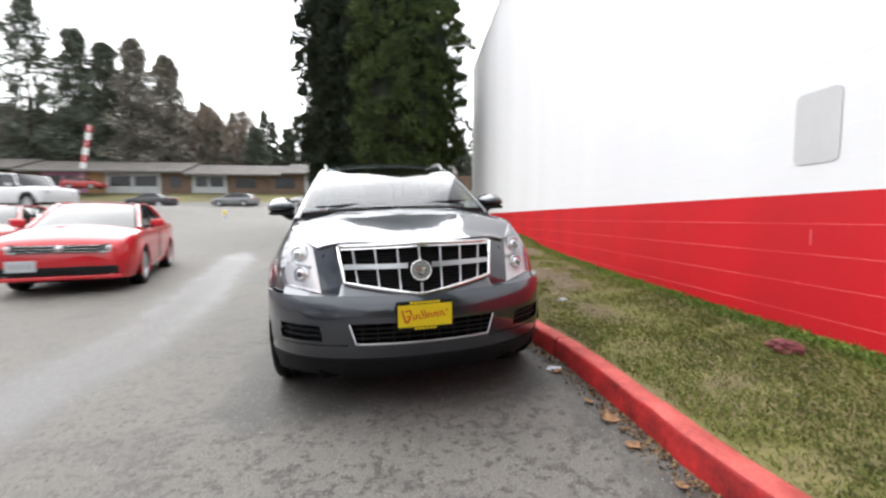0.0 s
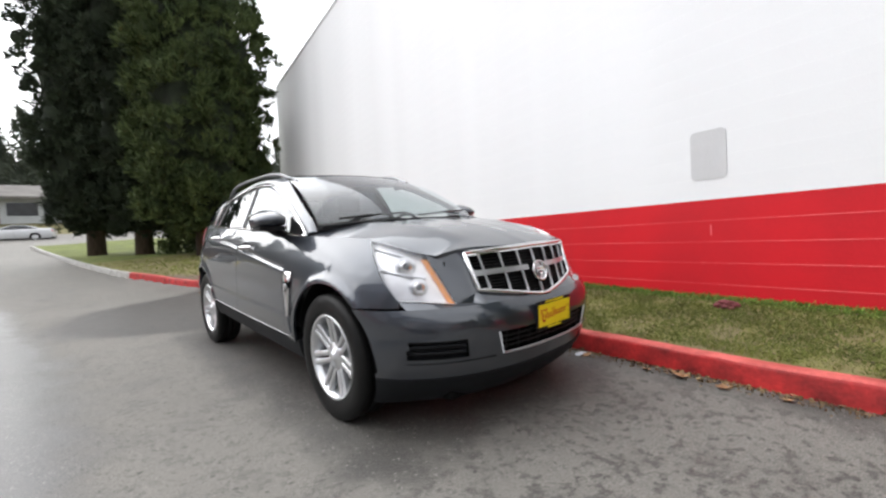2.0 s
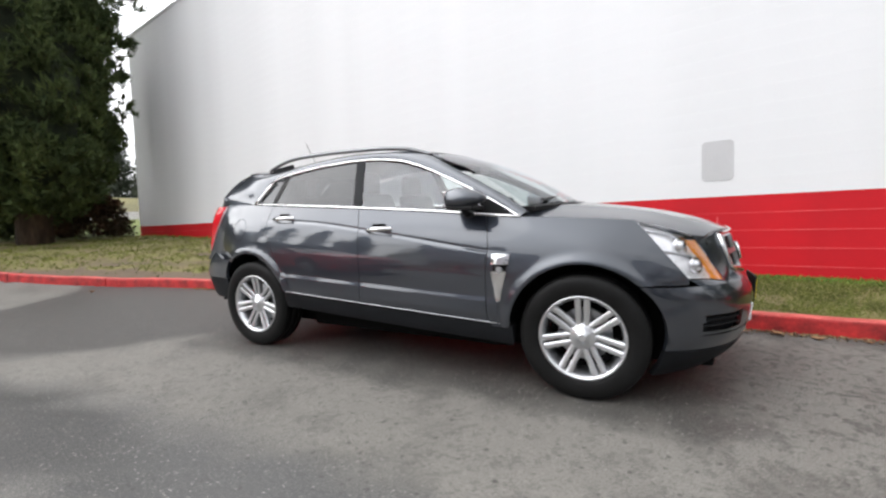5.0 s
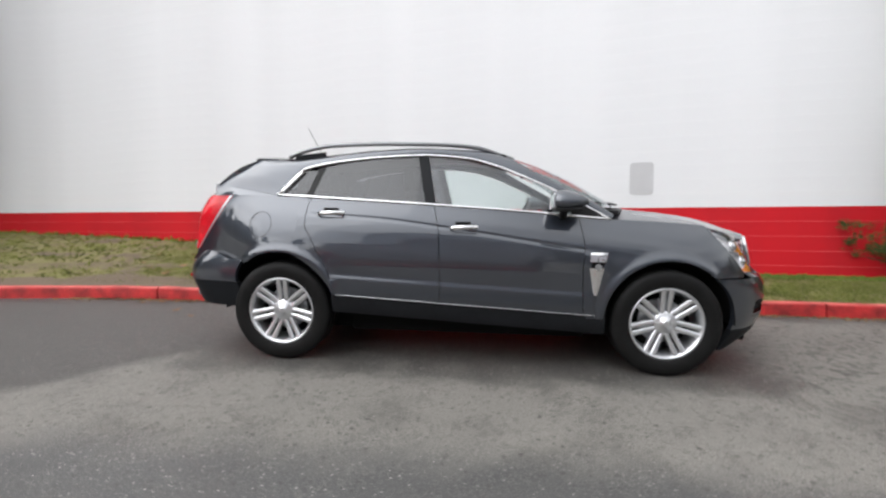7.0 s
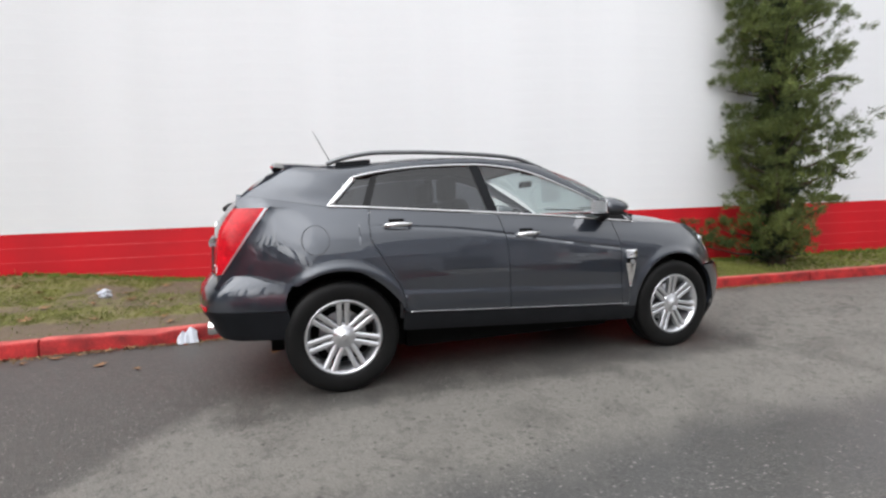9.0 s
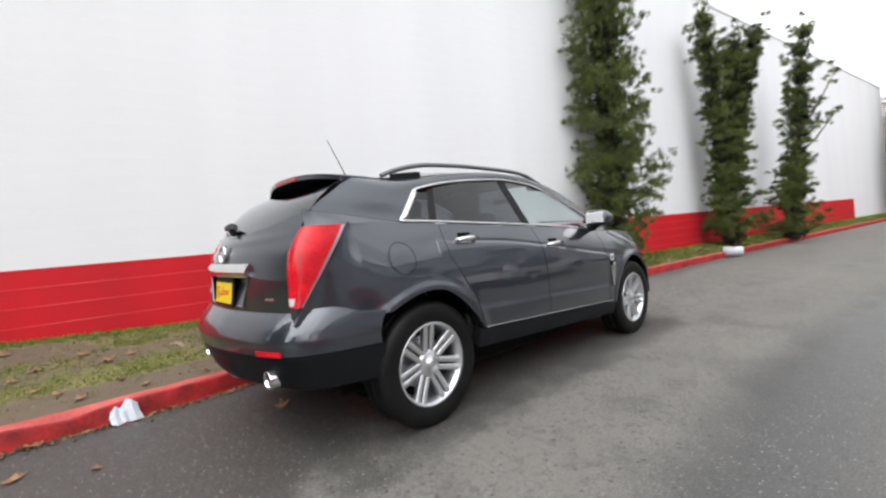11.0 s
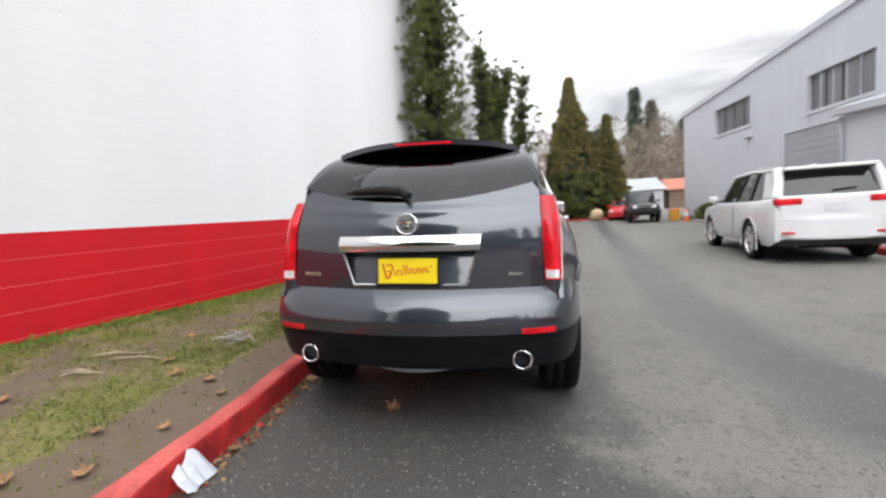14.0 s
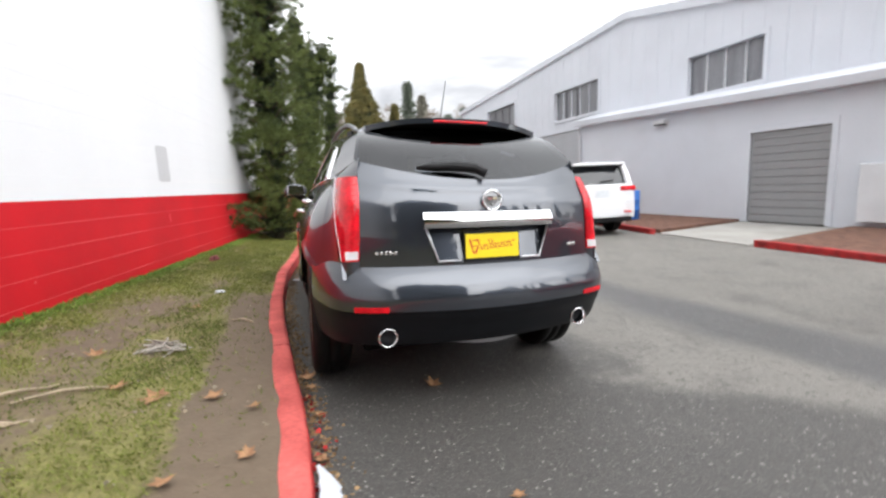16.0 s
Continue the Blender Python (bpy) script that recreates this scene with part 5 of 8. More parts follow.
for sx in (-1, 1):
    S = "right" if sx < 0 else "left"

    def fender(u, v):
        y0 = lerp(-0.552, 0.595, u)
        lo = 0.705 if y0 < -0.30 else max(arch(y0, 0, RF), sill_z(0.5) - 0.02)
        hi = min(lamp_front(y0), belt_z(y0)) if y0 < -0.25 else belt_z(y0)
        z = lerp(lo, hi, v)
        y = y0 + (seam1(z) - GAP - 0.595) * max(0, (u - 0.82) / 0.18)
        return (sx * side_x(y, z), y, z)
    panel("front_fender", fender, 90, 34, M_paint, suv, 0.02, (sx, 0, 0))

    def fdoor(u, v):
        ym = lerp(0.6, 1.6, u)
        z = lerp(sill_z(ym), belt_z(ym) - 0.004, v)
        y = lerp(seam1(z), seam2(z) - GAP, u)
        return (sx * side_x(y, z), y, z)
    d1 = panel("front_door", fdoor, 34, 130, M_paint, suv, 0.02, (sx, 0, 0))

    def rdoor(u, v):
        ym = lerp(1.6, 2.5, u)
        z = lerp(sill_z(ym), belt_z(ym) - 0.004, v)
        y = lerp(seam2(z), seam3(z) - GAP, u)
        if arch(y, WB, RR) > z:
            y = min(y, WB - math.sqrt(max(0, RR * RR - (z - WHZ) ** 2)))
        return (sx * side_x(y, z), y, z)
    d2 = panel("rear_door", rdoor, 34, 130, M_paint, suv, 0.02, (sx, 0, 0))

    lamp_x = spl([(0.70, 0.762), (0.745, 0.758), (0.80, 0.757), (0.844, 0.758), (0.918, 0.762), (1.032, 0.768), (1.152, 0.763), (1.261, 0.744), (1.30, 0.738)])
    tail_y = lambda z: 3.250 + (1.25 - z) / 0.42 * 0.285

    def quarter(u, v):
        y0 = lerp(2.375, 3.53, u)
        lo = 0.745 if y0 > 3.075 else arch(y0, WB, RR)
        z = lerp(lo, belt_z(y0), v)
        y = y0 + (seam3(z) - 2.375) * max(0, 1 - u / 0.28) + (tail_y(z) - 3.53) * max(0, (u - 0.72) / 0.28)
        return (sx * lerp(side_x(y, z), lamp_x(z), step01(0.50, 1.0, u)), y, z)
    panel("quarter_panel", quarter, 90, 40, M_paint, suv, 0.02, (sx, 0, 0))
    # fuel flap ring on the right side
    if sx < 0:
        pts = [(sx * (side_x(2.965 + 0.088 * math.cos(a), 1.035 + 0.095 * math.sin(a)) + 0.0005), 2.965 + 0.088 * math.cos(a), 1.035 + 0.095 * math.sin(a)) for a in np.linspace(0, 6.283, 40)]
        part("fuel_flap_seam", tube(pts, 0.0016, 5), M_gap, suv)

    # sill
    def sill(u, v):
        y = lerp(0.42, 2.40, u)
        z = lerp(sill_z(y) - 0.135, sill_z(y) - 0.004, v)
        return (sx * (side_x(y, sill_z(y)) - 0.012 - 0.03 * (1 - v) ** 2), y, z)
    panel("sill", sill, 30, 6, M_trimdark, suv, 0.08, (sx, 0, 0))
    part("sill_strip", tube([(sx * (side_x(y, sill_z(y)) + 0.001), y, sill_z(y) + 0.004) for y in np.linspace(0.50, 2.36, 24)], 0.0030, 6), M_satin, suv)

    # window openings
    TOP = [(0.405, 1.108), (0.49, 1.158), (0.73, 1.285), (0.97, 1.396), (1.20, 1.490), (1.42, 1.548), (1.73, 1.571), (2.07, 1.557), (2.38, 1.525), (2.60, 1.487), (2.695, 1.460)]
    top_z = spl(TOP)
    glass_x = lambda y, z: belt_x(y) - 0.004 - (z - belt_z(y)) * (0.50 if y < 2.3 else 0.50 - 0.12 * (y - 2.3))
    rear_y = lambda z: 2.878 - (z - 1.257) / 0.204 * 0.183

    def glass(name, ya, yb, material):
        def fn(u, v):
            y0 = lerp(ya(1.25), yb(1.25), u)
            lo, hi = belt_z(y0) + 0.012, top_z(min(y0, 2.69)) - 0.012
            z = lerp(lo, max(hi, lo + 0.002), v)
            y = lerp(ya(z), yb(z), u)
            z = min(z, max(belt_z(y) + 0.003, top_z(min(y, 2.69)) - 0.006))
            return (sx * (glass_x(y, z) - 0.006), y, z)
        o = panel(name, fn, 22, 14, material, suv, 0.0, (sx, 0, 0))
        o.visible_shadow = False
        return o
    B1 = lambda z: 1.640 + (z - 1.19) * 0.22
    glass("front_window", lambda z: 0.45, lambda z: B1(z) - 0.005, M_glass_clear)
    glass("rear_window", lambda z: B1(z) + 0.062, lambda z: 2.600 - (z - 1.25) * 0.33, M_glass_tint)
    glass("quarter_window", lambda z: 2.635 - (z - 1.25) * 0.36, rear_y, M_glass_tint)

    def pillar(ya, yb):
        def fn(u, v):
            y0 = lerp(ya(1.2), yb(1.2), u)
            z = lerp(belt_z(y0) + 0.004, top_z(y0) - 0.004, v)
            y = lerp(ya(z), yb(z), u)
            return (sx * (glass_x(y, z) - 0.002), y, z)
        return fn
    panel("door_pillar", pillar(lambda z: B1(z) - 0.012, lambda z: B1(z) + 0.070), 6, 14, M_valance, suv, 0.02, (sx, 0, 0))
    panel("door_pillar", pillar(lambda z: 2.592 - (z - 1.25) * 0.33, lambda z: 2.645 - (z - 1.25) * 0.36), 4, 14, M_black, suv, 0.02, (sx, 0, 0))
    # sail at the mirror foot
    panel("mirror_sail", lambda u, v: (lambda y: (sx * (glass_x(y, belt_z(y)) + 0.001 - 0.2 * v * max(0, top_z(y) - belt_z(y))), y, lerp(belt_z(y), top_z(y), v)))(lerp(0.42, 0.66, u)), 8, 6, M_black, suv, 0.004, (sx, 0, 0))

    # bright window surround
    ring = [(sx * (glass_x(y, z) + 0.004), y, z) for y, z in [(0.385, 1.098)] + [(y, top_z(y)) for y in np.linspace(0.42, 2.695, 40)]]
    ring += [(sx * (glass_x(rear_y(z), z) + 0.004), rear_y(z), z) for z in np.linspace(1.44, 1.262, 8)]
    ring += [(sx * (glass_x(y, belt_z(y)) + 0.006), y, belt_z(y) + 0.004) for y in np.linspace(2.87, 0.385, 40)]
    part("window_trim", tube(ring, 0.0090, 6), M_chrome, suv)
    wide = [(sx * (glass_x(rear_y(z) - 0.018, z) + 0.003), rear_y(z) - 0.018, z) for z in np.linspace(1.45, 1.265, 8)]
    part("window_trim", tube(wide, 0.020, 6), M_chrome, suv)

    # pillars and cant rail, from the window arc out to windscreen, roof edge and rear glass
    inner = [(0.385, 1.098), *TOP, (2.74, 1.41), (2.80, 1.343), (2.88, 1.256)]
    inner = [(glass_x(y, z) + 0.002, y, z) for y, z in inner]
    outer = [(0.765, 0.34, 1.125), (0.742, 0.43, 1.190), (0.705, 0.66, 1.322), (0.655, 0.90, 1.445), (0.610, 1.13, 1.562), (0.592, 1.38, 1.615), (0.592, 1.73, 1.630), (0.590, 2.07, 1.615),
             (0.582, 2.38, 1.585), (0.572, 2.68, 1.553), (0.566, 2.85, 1.543), (0.572, 3.080, 1.541), (0.608, 3.25, 1.448), (0.646, 3.418, 1.340)]
    n_in = len(inner)
    fi = [spl([(i, p[k]) for i, p in enumerate(inner)]) for k in range(3)]
    fo = [spl([(i * (n_in - 1) / (len(outer) - 1), p[k]) for i, p in enumerate(outer)]) for k in range(3)]

    def cant(u, v):
        t = u * (n_in - 1)
        a = [f(t) for f in fi]
        b = [f(t) for f in fo]
        bul = 0.014 * math.sin(math.pi * v) * step01(1.0, 0.93, u)
        rear = step01(0.66, 0.80, u) * step01(1.0, 0.86, u) * math.sin(math.pi * v)
        return (sx * (lerp(a[0], b[0], v) + bul + 0.010 * rear), lerp(a[1], b[1], v) + 0.008 * rear, lerp(a[2], b[2], v) + bul - 0.004 * rear)
    panel("body_side_frame", cant, 70, 8, M_paint, suv, 0.012, (sx, 0, 0.5))
    # deck of the quarter panel under the side glass
    panel("quarter_shoulder", lambda u, v: (lambda y: (sx * lerp(lerp(belt_x(y), 0.744, step01(2.9, 3.25, y)) if y < 3.25 else lerp(0.744, 0.652, (y - 3.25) / 0.21), 0.750 - 0.108 * (y - 2.88) / 0.545, v), y, 1.253 + (0.004 + 0.086 * max(0, (y - 2.88) / 0.545)) * v))(lerp(2.86, 3.45, u)), 20, 3, M_paint, suv, 0.0, (0, 0, 1))

    # roof rail
    rail = [(0.560, 1.06, 1.545), (0.575, 1.18, 1.585), (0.590, 1.36, 1.635), (0.600, 1.63, 1.656), (0.600, 2.07, 1.663), (0.588, 2.49, 1.652), (0.572, 2.74, 1.608), (0.562, 2.86, 1.566)]
    fr = [spl([(i, p[k]) for i, p in enumerate(rail)]) for k in range(3)]
    part("roof_rail", tube([(sx * fr[0](t), fr[1](t), fr[2](t)) for t in np.linspace(0, 7, 40)], 0.016, 8), M_rail, suv, smooth=True)
    for ya, yb in ((1.12, 1.30), (2.55, 2.80)):
        panel("rail_foot", lambda u, v: (lambda y: (sx * 0.588, y, lerp(1.50, 1.545 + 0.09 * math.sin(math.pi * min(1, max(0, (y - 0.85) / 2.2))), v)))(lerp(ya, yb, u)), 8, 3, M_trimdark, suv, 0.015, (sx, 0, 0))

    # door handles
    for y, z, dd in ((1.43, 1.030, d1), (2.42, 1.122, d2)):
        x = side_x(y, z)
        h = part("handle", tube([(sx * (x - 0.01), y - 0.10, z + 0.004), (sx * (x + 0.030), y - 0.085, z + 0.006), (sx * (x + 0.038), y, z + 0.004), (sx * (x + 0.030), y + 0.075, z - 0.002), (sx * (x - 0.01), y + 0.095, z - 0.004)],
                      0.015, 10, [0.012, 0.016, 0.018, 0.016, 0.012]), M_chrome, dd, "chrome handle", smooth=True)
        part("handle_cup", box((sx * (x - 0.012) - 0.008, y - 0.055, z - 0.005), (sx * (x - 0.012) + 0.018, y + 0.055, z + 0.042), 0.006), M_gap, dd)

    # fender vent
    def vent(z0, z1, y0, y1, m_, nm):
        panel(nm, lambda u, v: (lambda y, z: (sx * (side_x(y, z) + 0.010 + 0.008 * math.sin(math.pi * u)), y, z))(lerp(lerp(y0[0], y1[0], v), lerp(y0[1], y1[1], v), u), lerp(z0, z1, v)), 6, 6, m_, suv, 0.016, (sx, 0, 0))
    vent(0.808, 0.872, (0.435, 0.545), (0.425, 0.540), M_chrome, "fender_vent")
    vent(0.575, 0.765, (0.490, 0.515), (0.448, 0.548), M_chrome, "fender_vent")
    vent(0.768, 0.806, (0.455, 0.535), (0.440, 0.530), M_gap, "fender_vent_slot")
    part("vent_crest", lathe([(0, 0.012), (0.02, 0.010), (0.024, 0), (0, 0)], 14), M_satin, suv).matrix_basis = Matrix.Translation((sx * (side_x(0.49, 0.79) + 0.012), 0.49, 0.775)) @ Matrix.Rotation(math.pi if sx < 0 else 0, 4, "Z")

    # mirror
    bm = bmesh.new()
    bmesh.ops.create_uvsphere(bm, u_segments=24, v_segments=14, radius=1)
    for v in bm.verts:
        x, y, z = v.co
        y = max(y, -1) if y < 0.5 else 0.5
        sq = 1.12
        zz = math.copysign(abs(z) ** (1 / sq), z) * (0.078 if z > 0 else 0.060)
        v.co = (math.copysign(abs(x) ** (1 / sq), x) * (0.116 - 0.012 * z), y * 0.165, zz * lerp(1.0, 0.70, max(0, -y)))
    m_ = part("door_mirror", bm, M_paint, suv, smooth=True)
    m_.location = (sx * 0.945, 0.730, 1.222)
    part("mirror_glass", box((-0.09, 0.080, -0.050), (0.09, 0.087, 0.056), 0.01), M_chrome, m_)
    part("mirror_arm", tube([(sx * 0.0, 0, -0.045), (sx * -0.06, 0.0, -0.085), (sx * -0.12, -0.01, -0.10)], 0.03, 8), M_black, m_)
    part("mirror_base", box((-0.095, -0.110, -0.068), (0.095, 0.074, -0.040), 0.012), M_black, m_)

    # headlamp: housing, projectors, amber marker, lens
    A_, B_, C_, D_ = (0.602, -0.575, 0.962), (0.552, -0.742, 0.702), (side_x(-0.552, 0.735) - 0.002, -0.556, 0.735), (side_x(-0.289, 1.050) - 0.002, -0.289, 1.056)
    fA, fB, fC, fD = (np.array(p) for p in (A_, B_, C_, D_))

    def lens_at(u, v, back=0.0):
        p = lerp(lerp(fB, fC, u), lerp(fA, fD, u), v)
        bul = math.sin(math.pi * u) * 0.040 * (0.5 + 0.5 * math.sin(math.pi * v))
        yo = lerp(-0.552, -0.287, v)
        zo = lamp_front(yo)
        p = p + u * u * (np.array((side_x(yo, zo) - 0.001, yo - 0.002, zo)) - lerp(fC, fD, v))
        p = p + np.array((0.62, -0.66, 0.35)) * bul + np.array((-0.25, 1.0, 0.0)) * back
        return (sx * p[0], p[1], p[2])
    LAMP[sx] = (lambda f_, s_: lambda u, v: tuple(np.array(f_(u, v)) * (1, 1, 1)))(lens_at, sx)
    hl = panel("headlamp", lambda u, v: lens_at(lerp(0.01, 0.99, u), lerp(0.01, 0.99, v), 0.055), 12, 14, M_lampwhite, suv, 0.0, (0, -1, 0))
    o = panel("lens", lambda u, v: lens_at(u, v), 14, 16, M_lens, hl, 0.03, (0, -1, 0))
    o.visible_shadow = False
    rim_uv = [(q, 0.01) for q in np.linspace(0.01, 0.99, 8)] + [(0.99, q) for q in np.linspace(0.01, 0.99, 8)] + [(q, 0.99) for q in np.linspace(0.99, 0.01, 8)]
    panel("lamp_wall", lambda u, v: lens_at(*rim_uv[round(u * 23)], lerp(0.003, 0.055, v)), 23, 3, M_lampwhite, hl, 0.0)
    panel("amber_marker", lambda u, v: tuple(np.array(lens_at(0.015, lerp(0.02, 0.90, v))) + np.array((0, lerp(0.006, 0.062, u), 0))), 4, 12, M_amber, hl, 0.0, (sx, 0, 0))
    for (u, v), r in (((0.48, 0.62), 0.052), ((0.45, 0.26), 0.046)):
        c = lens_at(u, v, 0.030)
        o = part("projector", lathe([(0, 0.02), (r * 0.45, 0.016), (r * 0.72, 0.0), (r * 0.78, -0.02), (r, 0.004), (r * 1.05, -0.03), (0, -0.03)], 28), M_chrome, hl, smooth=True)
        o.matrix_basis = Matrix.Translation(c) @ Vector((sx * 0.42, -0.88, 0.2)).to_track_quat("X", "Z").to_matrix().to_4x4()
        part("bulb", lathe([(0, 0.024), (r * 0.4, 0.017), (r * 0.44, 0.0), (0, 0.0)], 20), M_dark_glass, o, smooth=True)
    part("reflector_rib", tube([lens_at(0.2, 0.46, 0.05), lens_at(0.5, 0.44, 0.035), lens_at(0.9, 0.5, 0.05)], 0.010, 6), M_satin, hl)
    part("reflector_rib", tube([lens_at(0.3, 0.82, 0.05), lens_at(0.6, 0.84, 0.035), lens_at(0.9, 0.86, 0.05)], 0.008, 6), M_satin, hl)

    # tail lamp round the rear corner
    gate_y = lambda x, z: spl([(0.79, 3.700), (1.0, 3.690), (1.1, 3.675), (1.2, 3.622), (1.28, 3.56)])(z) - 0.29 * x * x

    def tail(u, v, back=0.0):
        z = lerp(0.832, 1.252, v)
        y0 = tail_y(z) + 0.004
        p0 = np.array((lamp_x(z), y0))
        xi = lerp(0.672, 0.652, v)
        p2 = np.array((xi, gate_y(xi, z) + 0.006))
        p1 = np.array((p0[0] - 0.012, p2[1] + 0.035))
        q = (1 - u) ** 2 * p0 + 2 * u * (1 - u) * p1 + u * u * p2
        n_ = np.array((0.5, 0.86))
        q = q - n_ * back
        return (sx * q[0], q[1], z)
    tl = panel("tail_lamp", tail, 16, 20, M_tail, suv, 0.03, (sx, 1, 0), label="tall red tail lamp")
    panel("reversing_lamp", lambda u, v: tail(lerp(0.42, 0.97, u), lerp(0.02, 0.115, v), -0.003), 6, 3, M_lampwhite, tl, 0.003, (sx, 1, 0))
    panel("lamp_strip", lambda u, v: tail(lerp(0.0, 0.035, u), v, -0.003), 2, 16, M_satin, tl, 0.004, (sx, 1, 0))
    panel("lamp_foot", lambda u, v: (lambda p: (p[0] - sx * 0.003, p[1] - 0.004, lerp(0.735, 0.836, v)))(tail(u, 0.0)), 12, 2, M_paint, suv, 0.0, (sx, 1, 0))
    for k in range(12):
        panel("led_bar", lambda u, v: tail(lerp(0.80, 0.97, u), 0.20 + 0.064 * k + lerp(0, 0.040, v), -0.004), 3, 1, M_tail, tl, 0.005, (sx, 1, 0), smooth=False)

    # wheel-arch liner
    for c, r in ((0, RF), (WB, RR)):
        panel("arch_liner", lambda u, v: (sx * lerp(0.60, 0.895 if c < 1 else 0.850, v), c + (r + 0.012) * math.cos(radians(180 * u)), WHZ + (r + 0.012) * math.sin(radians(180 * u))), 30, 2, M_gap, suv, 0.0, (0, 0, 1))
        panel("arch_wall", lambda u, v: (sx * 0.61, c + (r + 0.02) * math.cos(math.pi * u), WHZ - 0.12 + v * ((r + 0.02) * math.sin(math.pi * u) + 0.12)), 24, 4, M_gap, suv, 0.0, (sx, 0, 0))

# ---- bonnet, windscreen, roof ----
hood_c = fair([(-0.83, 0.966), (-0.78, 0.990), (-0.6, 1.054), (-0.4, 1.104), (-0.1, 1.150), (0.28, 1.190)], 0.05)
_he = fair([(-0.80, 0.955), (-0.62, 0.958), (-0.575, 0.966), (-0.42, 1.015), (-0.285, 1.055), (-0.2, 1.066), (0, belt_z(0)), (0.43, belt_z(0.43))], 0.035)
_hx = fair([(-0.80, 0.50), (-0.62, 0.572), (-0.575, 0.602), (-0.42, 0.682), (-0.285, 0.742), (-0.2, 0.757), (0, belt_x(0) - 0.004), (0.43, belt_x(0.43) - 0.004)], 0.035)
hood_e = lambda y: _he(y)
hood_x = lambda y: _hx(y)


def hood(u, v):
    s = 2 * u - 1
    yf = -0.815 + 0.60 * (abs(s) * 0.56) ** 2
    yb = 0.20 + 0.17 * s * s
    y = lerp(yf, yb, v)
    xe = hood_x(max(y, -0.62))
    x = s * xe
    zc, ze = hood_c(y), hood_e(max(y, -0.78))
    z = ze + (zc - ze) * (1 - abs(s) ** 2.6)
    z += 0.008 * math.exp(-(((abs(x) - 0.42 - 0.12 * y) / 0.075) ** 2)) * step01(-0.75, -0.4, y)
    z += 0.004 * math.exp(-((x / 0.05) ** 2))
    return (x, y, z)


panel("bonnet", hood, 72, 50, M_paint, suv, 0.02, (0, 0, 1))


def screen(u, v, d=0.0):
    s = 2 * u - 1
    bx, by, bz = 0.742 * s, 0.20 + 0.17 * s * s, 1.196 - 0.022 * s * s
    tx, ty, tz = 0.600 * s, 1.10 + 0.055 * s * s, 1.606 - 0.032 * s * s
    w = math.sin(math.pi * v) * 0.040
    return (lerp(bx, tx, v), lerp(by, ty, v) - w * 0.35, lerp(bz, tz, v) + w + d)


o = panel("windscreen", screen, 28, 18, M_glass_screen, suv, 0.0)
o.visible_shadow = False
panel("screen_band", lambda u, v: screen(u, lerp(0.93, 1.0, v), -0.003), 20, 2, M_black, suv, 0.0)
panel("cowl", lambda u, v: (lambda p: (p[0], lerp(p[1] - 0.06, p[1] + 0.03, v), p[2] - 0.012 + 0.004 * v))(screen(u, 0)), 20, 2, M_black, suv, 0.03)
for xa, xb, off in ((-0.62, -0.02, 0.0), (0.02, 0.60, 0.015)):
    wp = part("wiper", tube([(xa, 0.30 if xa < -0.1 else 0.245, 1.205), (lerp(xa, xb, 0.5), 0.285, 1.222), (xb, 0.33 + off, 1.232)], 0.009, 6), M_black, suv)
roof_e = fair([(1.10, 1.566), (1.38, 1.617), (1.73, 1.632), (2.07, 1.617), (2.38, 1.589), (2.68, 1.562), (2.95, 1.545)], 0.05)
roof_c = fair([(1.10, 1.606), (1.38, 1.645), (1.73, 1.664), (2.07, 1.657), (2.38, 1.640), (2.68, 1.621), (2.95, 1.606)], 0.06)
roof_x = spl([(1.10, 0.602), (1.38, 0.592), (2.07, 0.590), (2.68, 0.570), (2.95, 0.568)])
panel("roof", lambda u, v: (lambda s, y: (s * roof_x(y), y + 0.055 * s * s * (1 - v), roof_e(y) + (roof_c(y) - roof_e(y)) * (1 - abs(s) ** 2.4)))(2 * u - 1, lerp(1.10, 2.95, v)), 30, 36, M_paint, suv, 0.015)
panel("sunroof", lambda u, v: (lambda s, y: (s * 0.42, y, roof_e(y) + (roof_c(y) - roof_e(y)) * (1 - abs(s * 0.42 / roof_x(y)) ** 2.4) + 0.004))(2 * u - 1, lerp(1.20, 2.35, v)), 14, 14, M_dark_glass, suv, 0.006)
# roof spoiler
def spoil(u, v):
    s = 2 * u - 1
    y1 = 3.258 - 0.11 * s * s
    y = lerp(2.93, y1, v)
    return (s * lerp(0.568, 0.552, v), y, lerp(1.606 - 0.060 * abs(s) ** 2.4, 1.602 - 0.045 * abs(s) ** 3, v) + 0.004 * math.sin(math.pi * v))
panel("spoiler", spoil, 30, 12, M_paint, suv, 0.030)
panel("spoiler_underside", lambda u, v: (lambda p, s: (s * lerp(0.572, 0.548, v), lerp(3.105 - 0.03 * s * s, p[1] - 0.004, v), lerp(1.556 - 0.016 * s * s, p[2] - 0.028, v)))(spoil(u, 1), 2 * u - 1), 24, 5, M_gap, suv, 0.0)
for sx in (-1, 1):
    panel("spoiler_end", lambda u, v: (lambda p: (sx * lerp(0.572, 0.553, u), p[1], lerp(lerp(1.520, p[2] - 0.030, u), p[2], v)))(spoil(1.0, u)), 8, 4, M_paint, suv, 0.02, (sx, 0, 0))
part("brake_lamp", box((-0.17, 3.227, 1.576), (0.17, 3.260, 1.590), 0.006), M_tail, suv)
part("aerial", tube([(-0.02, 2.76, 1.575), (-0.02, 2.80, 1.66), (-0.02, 2.93, 1.90)], 0.005, 6, [0.007, 0.004, 0.002]), M_black, suv)
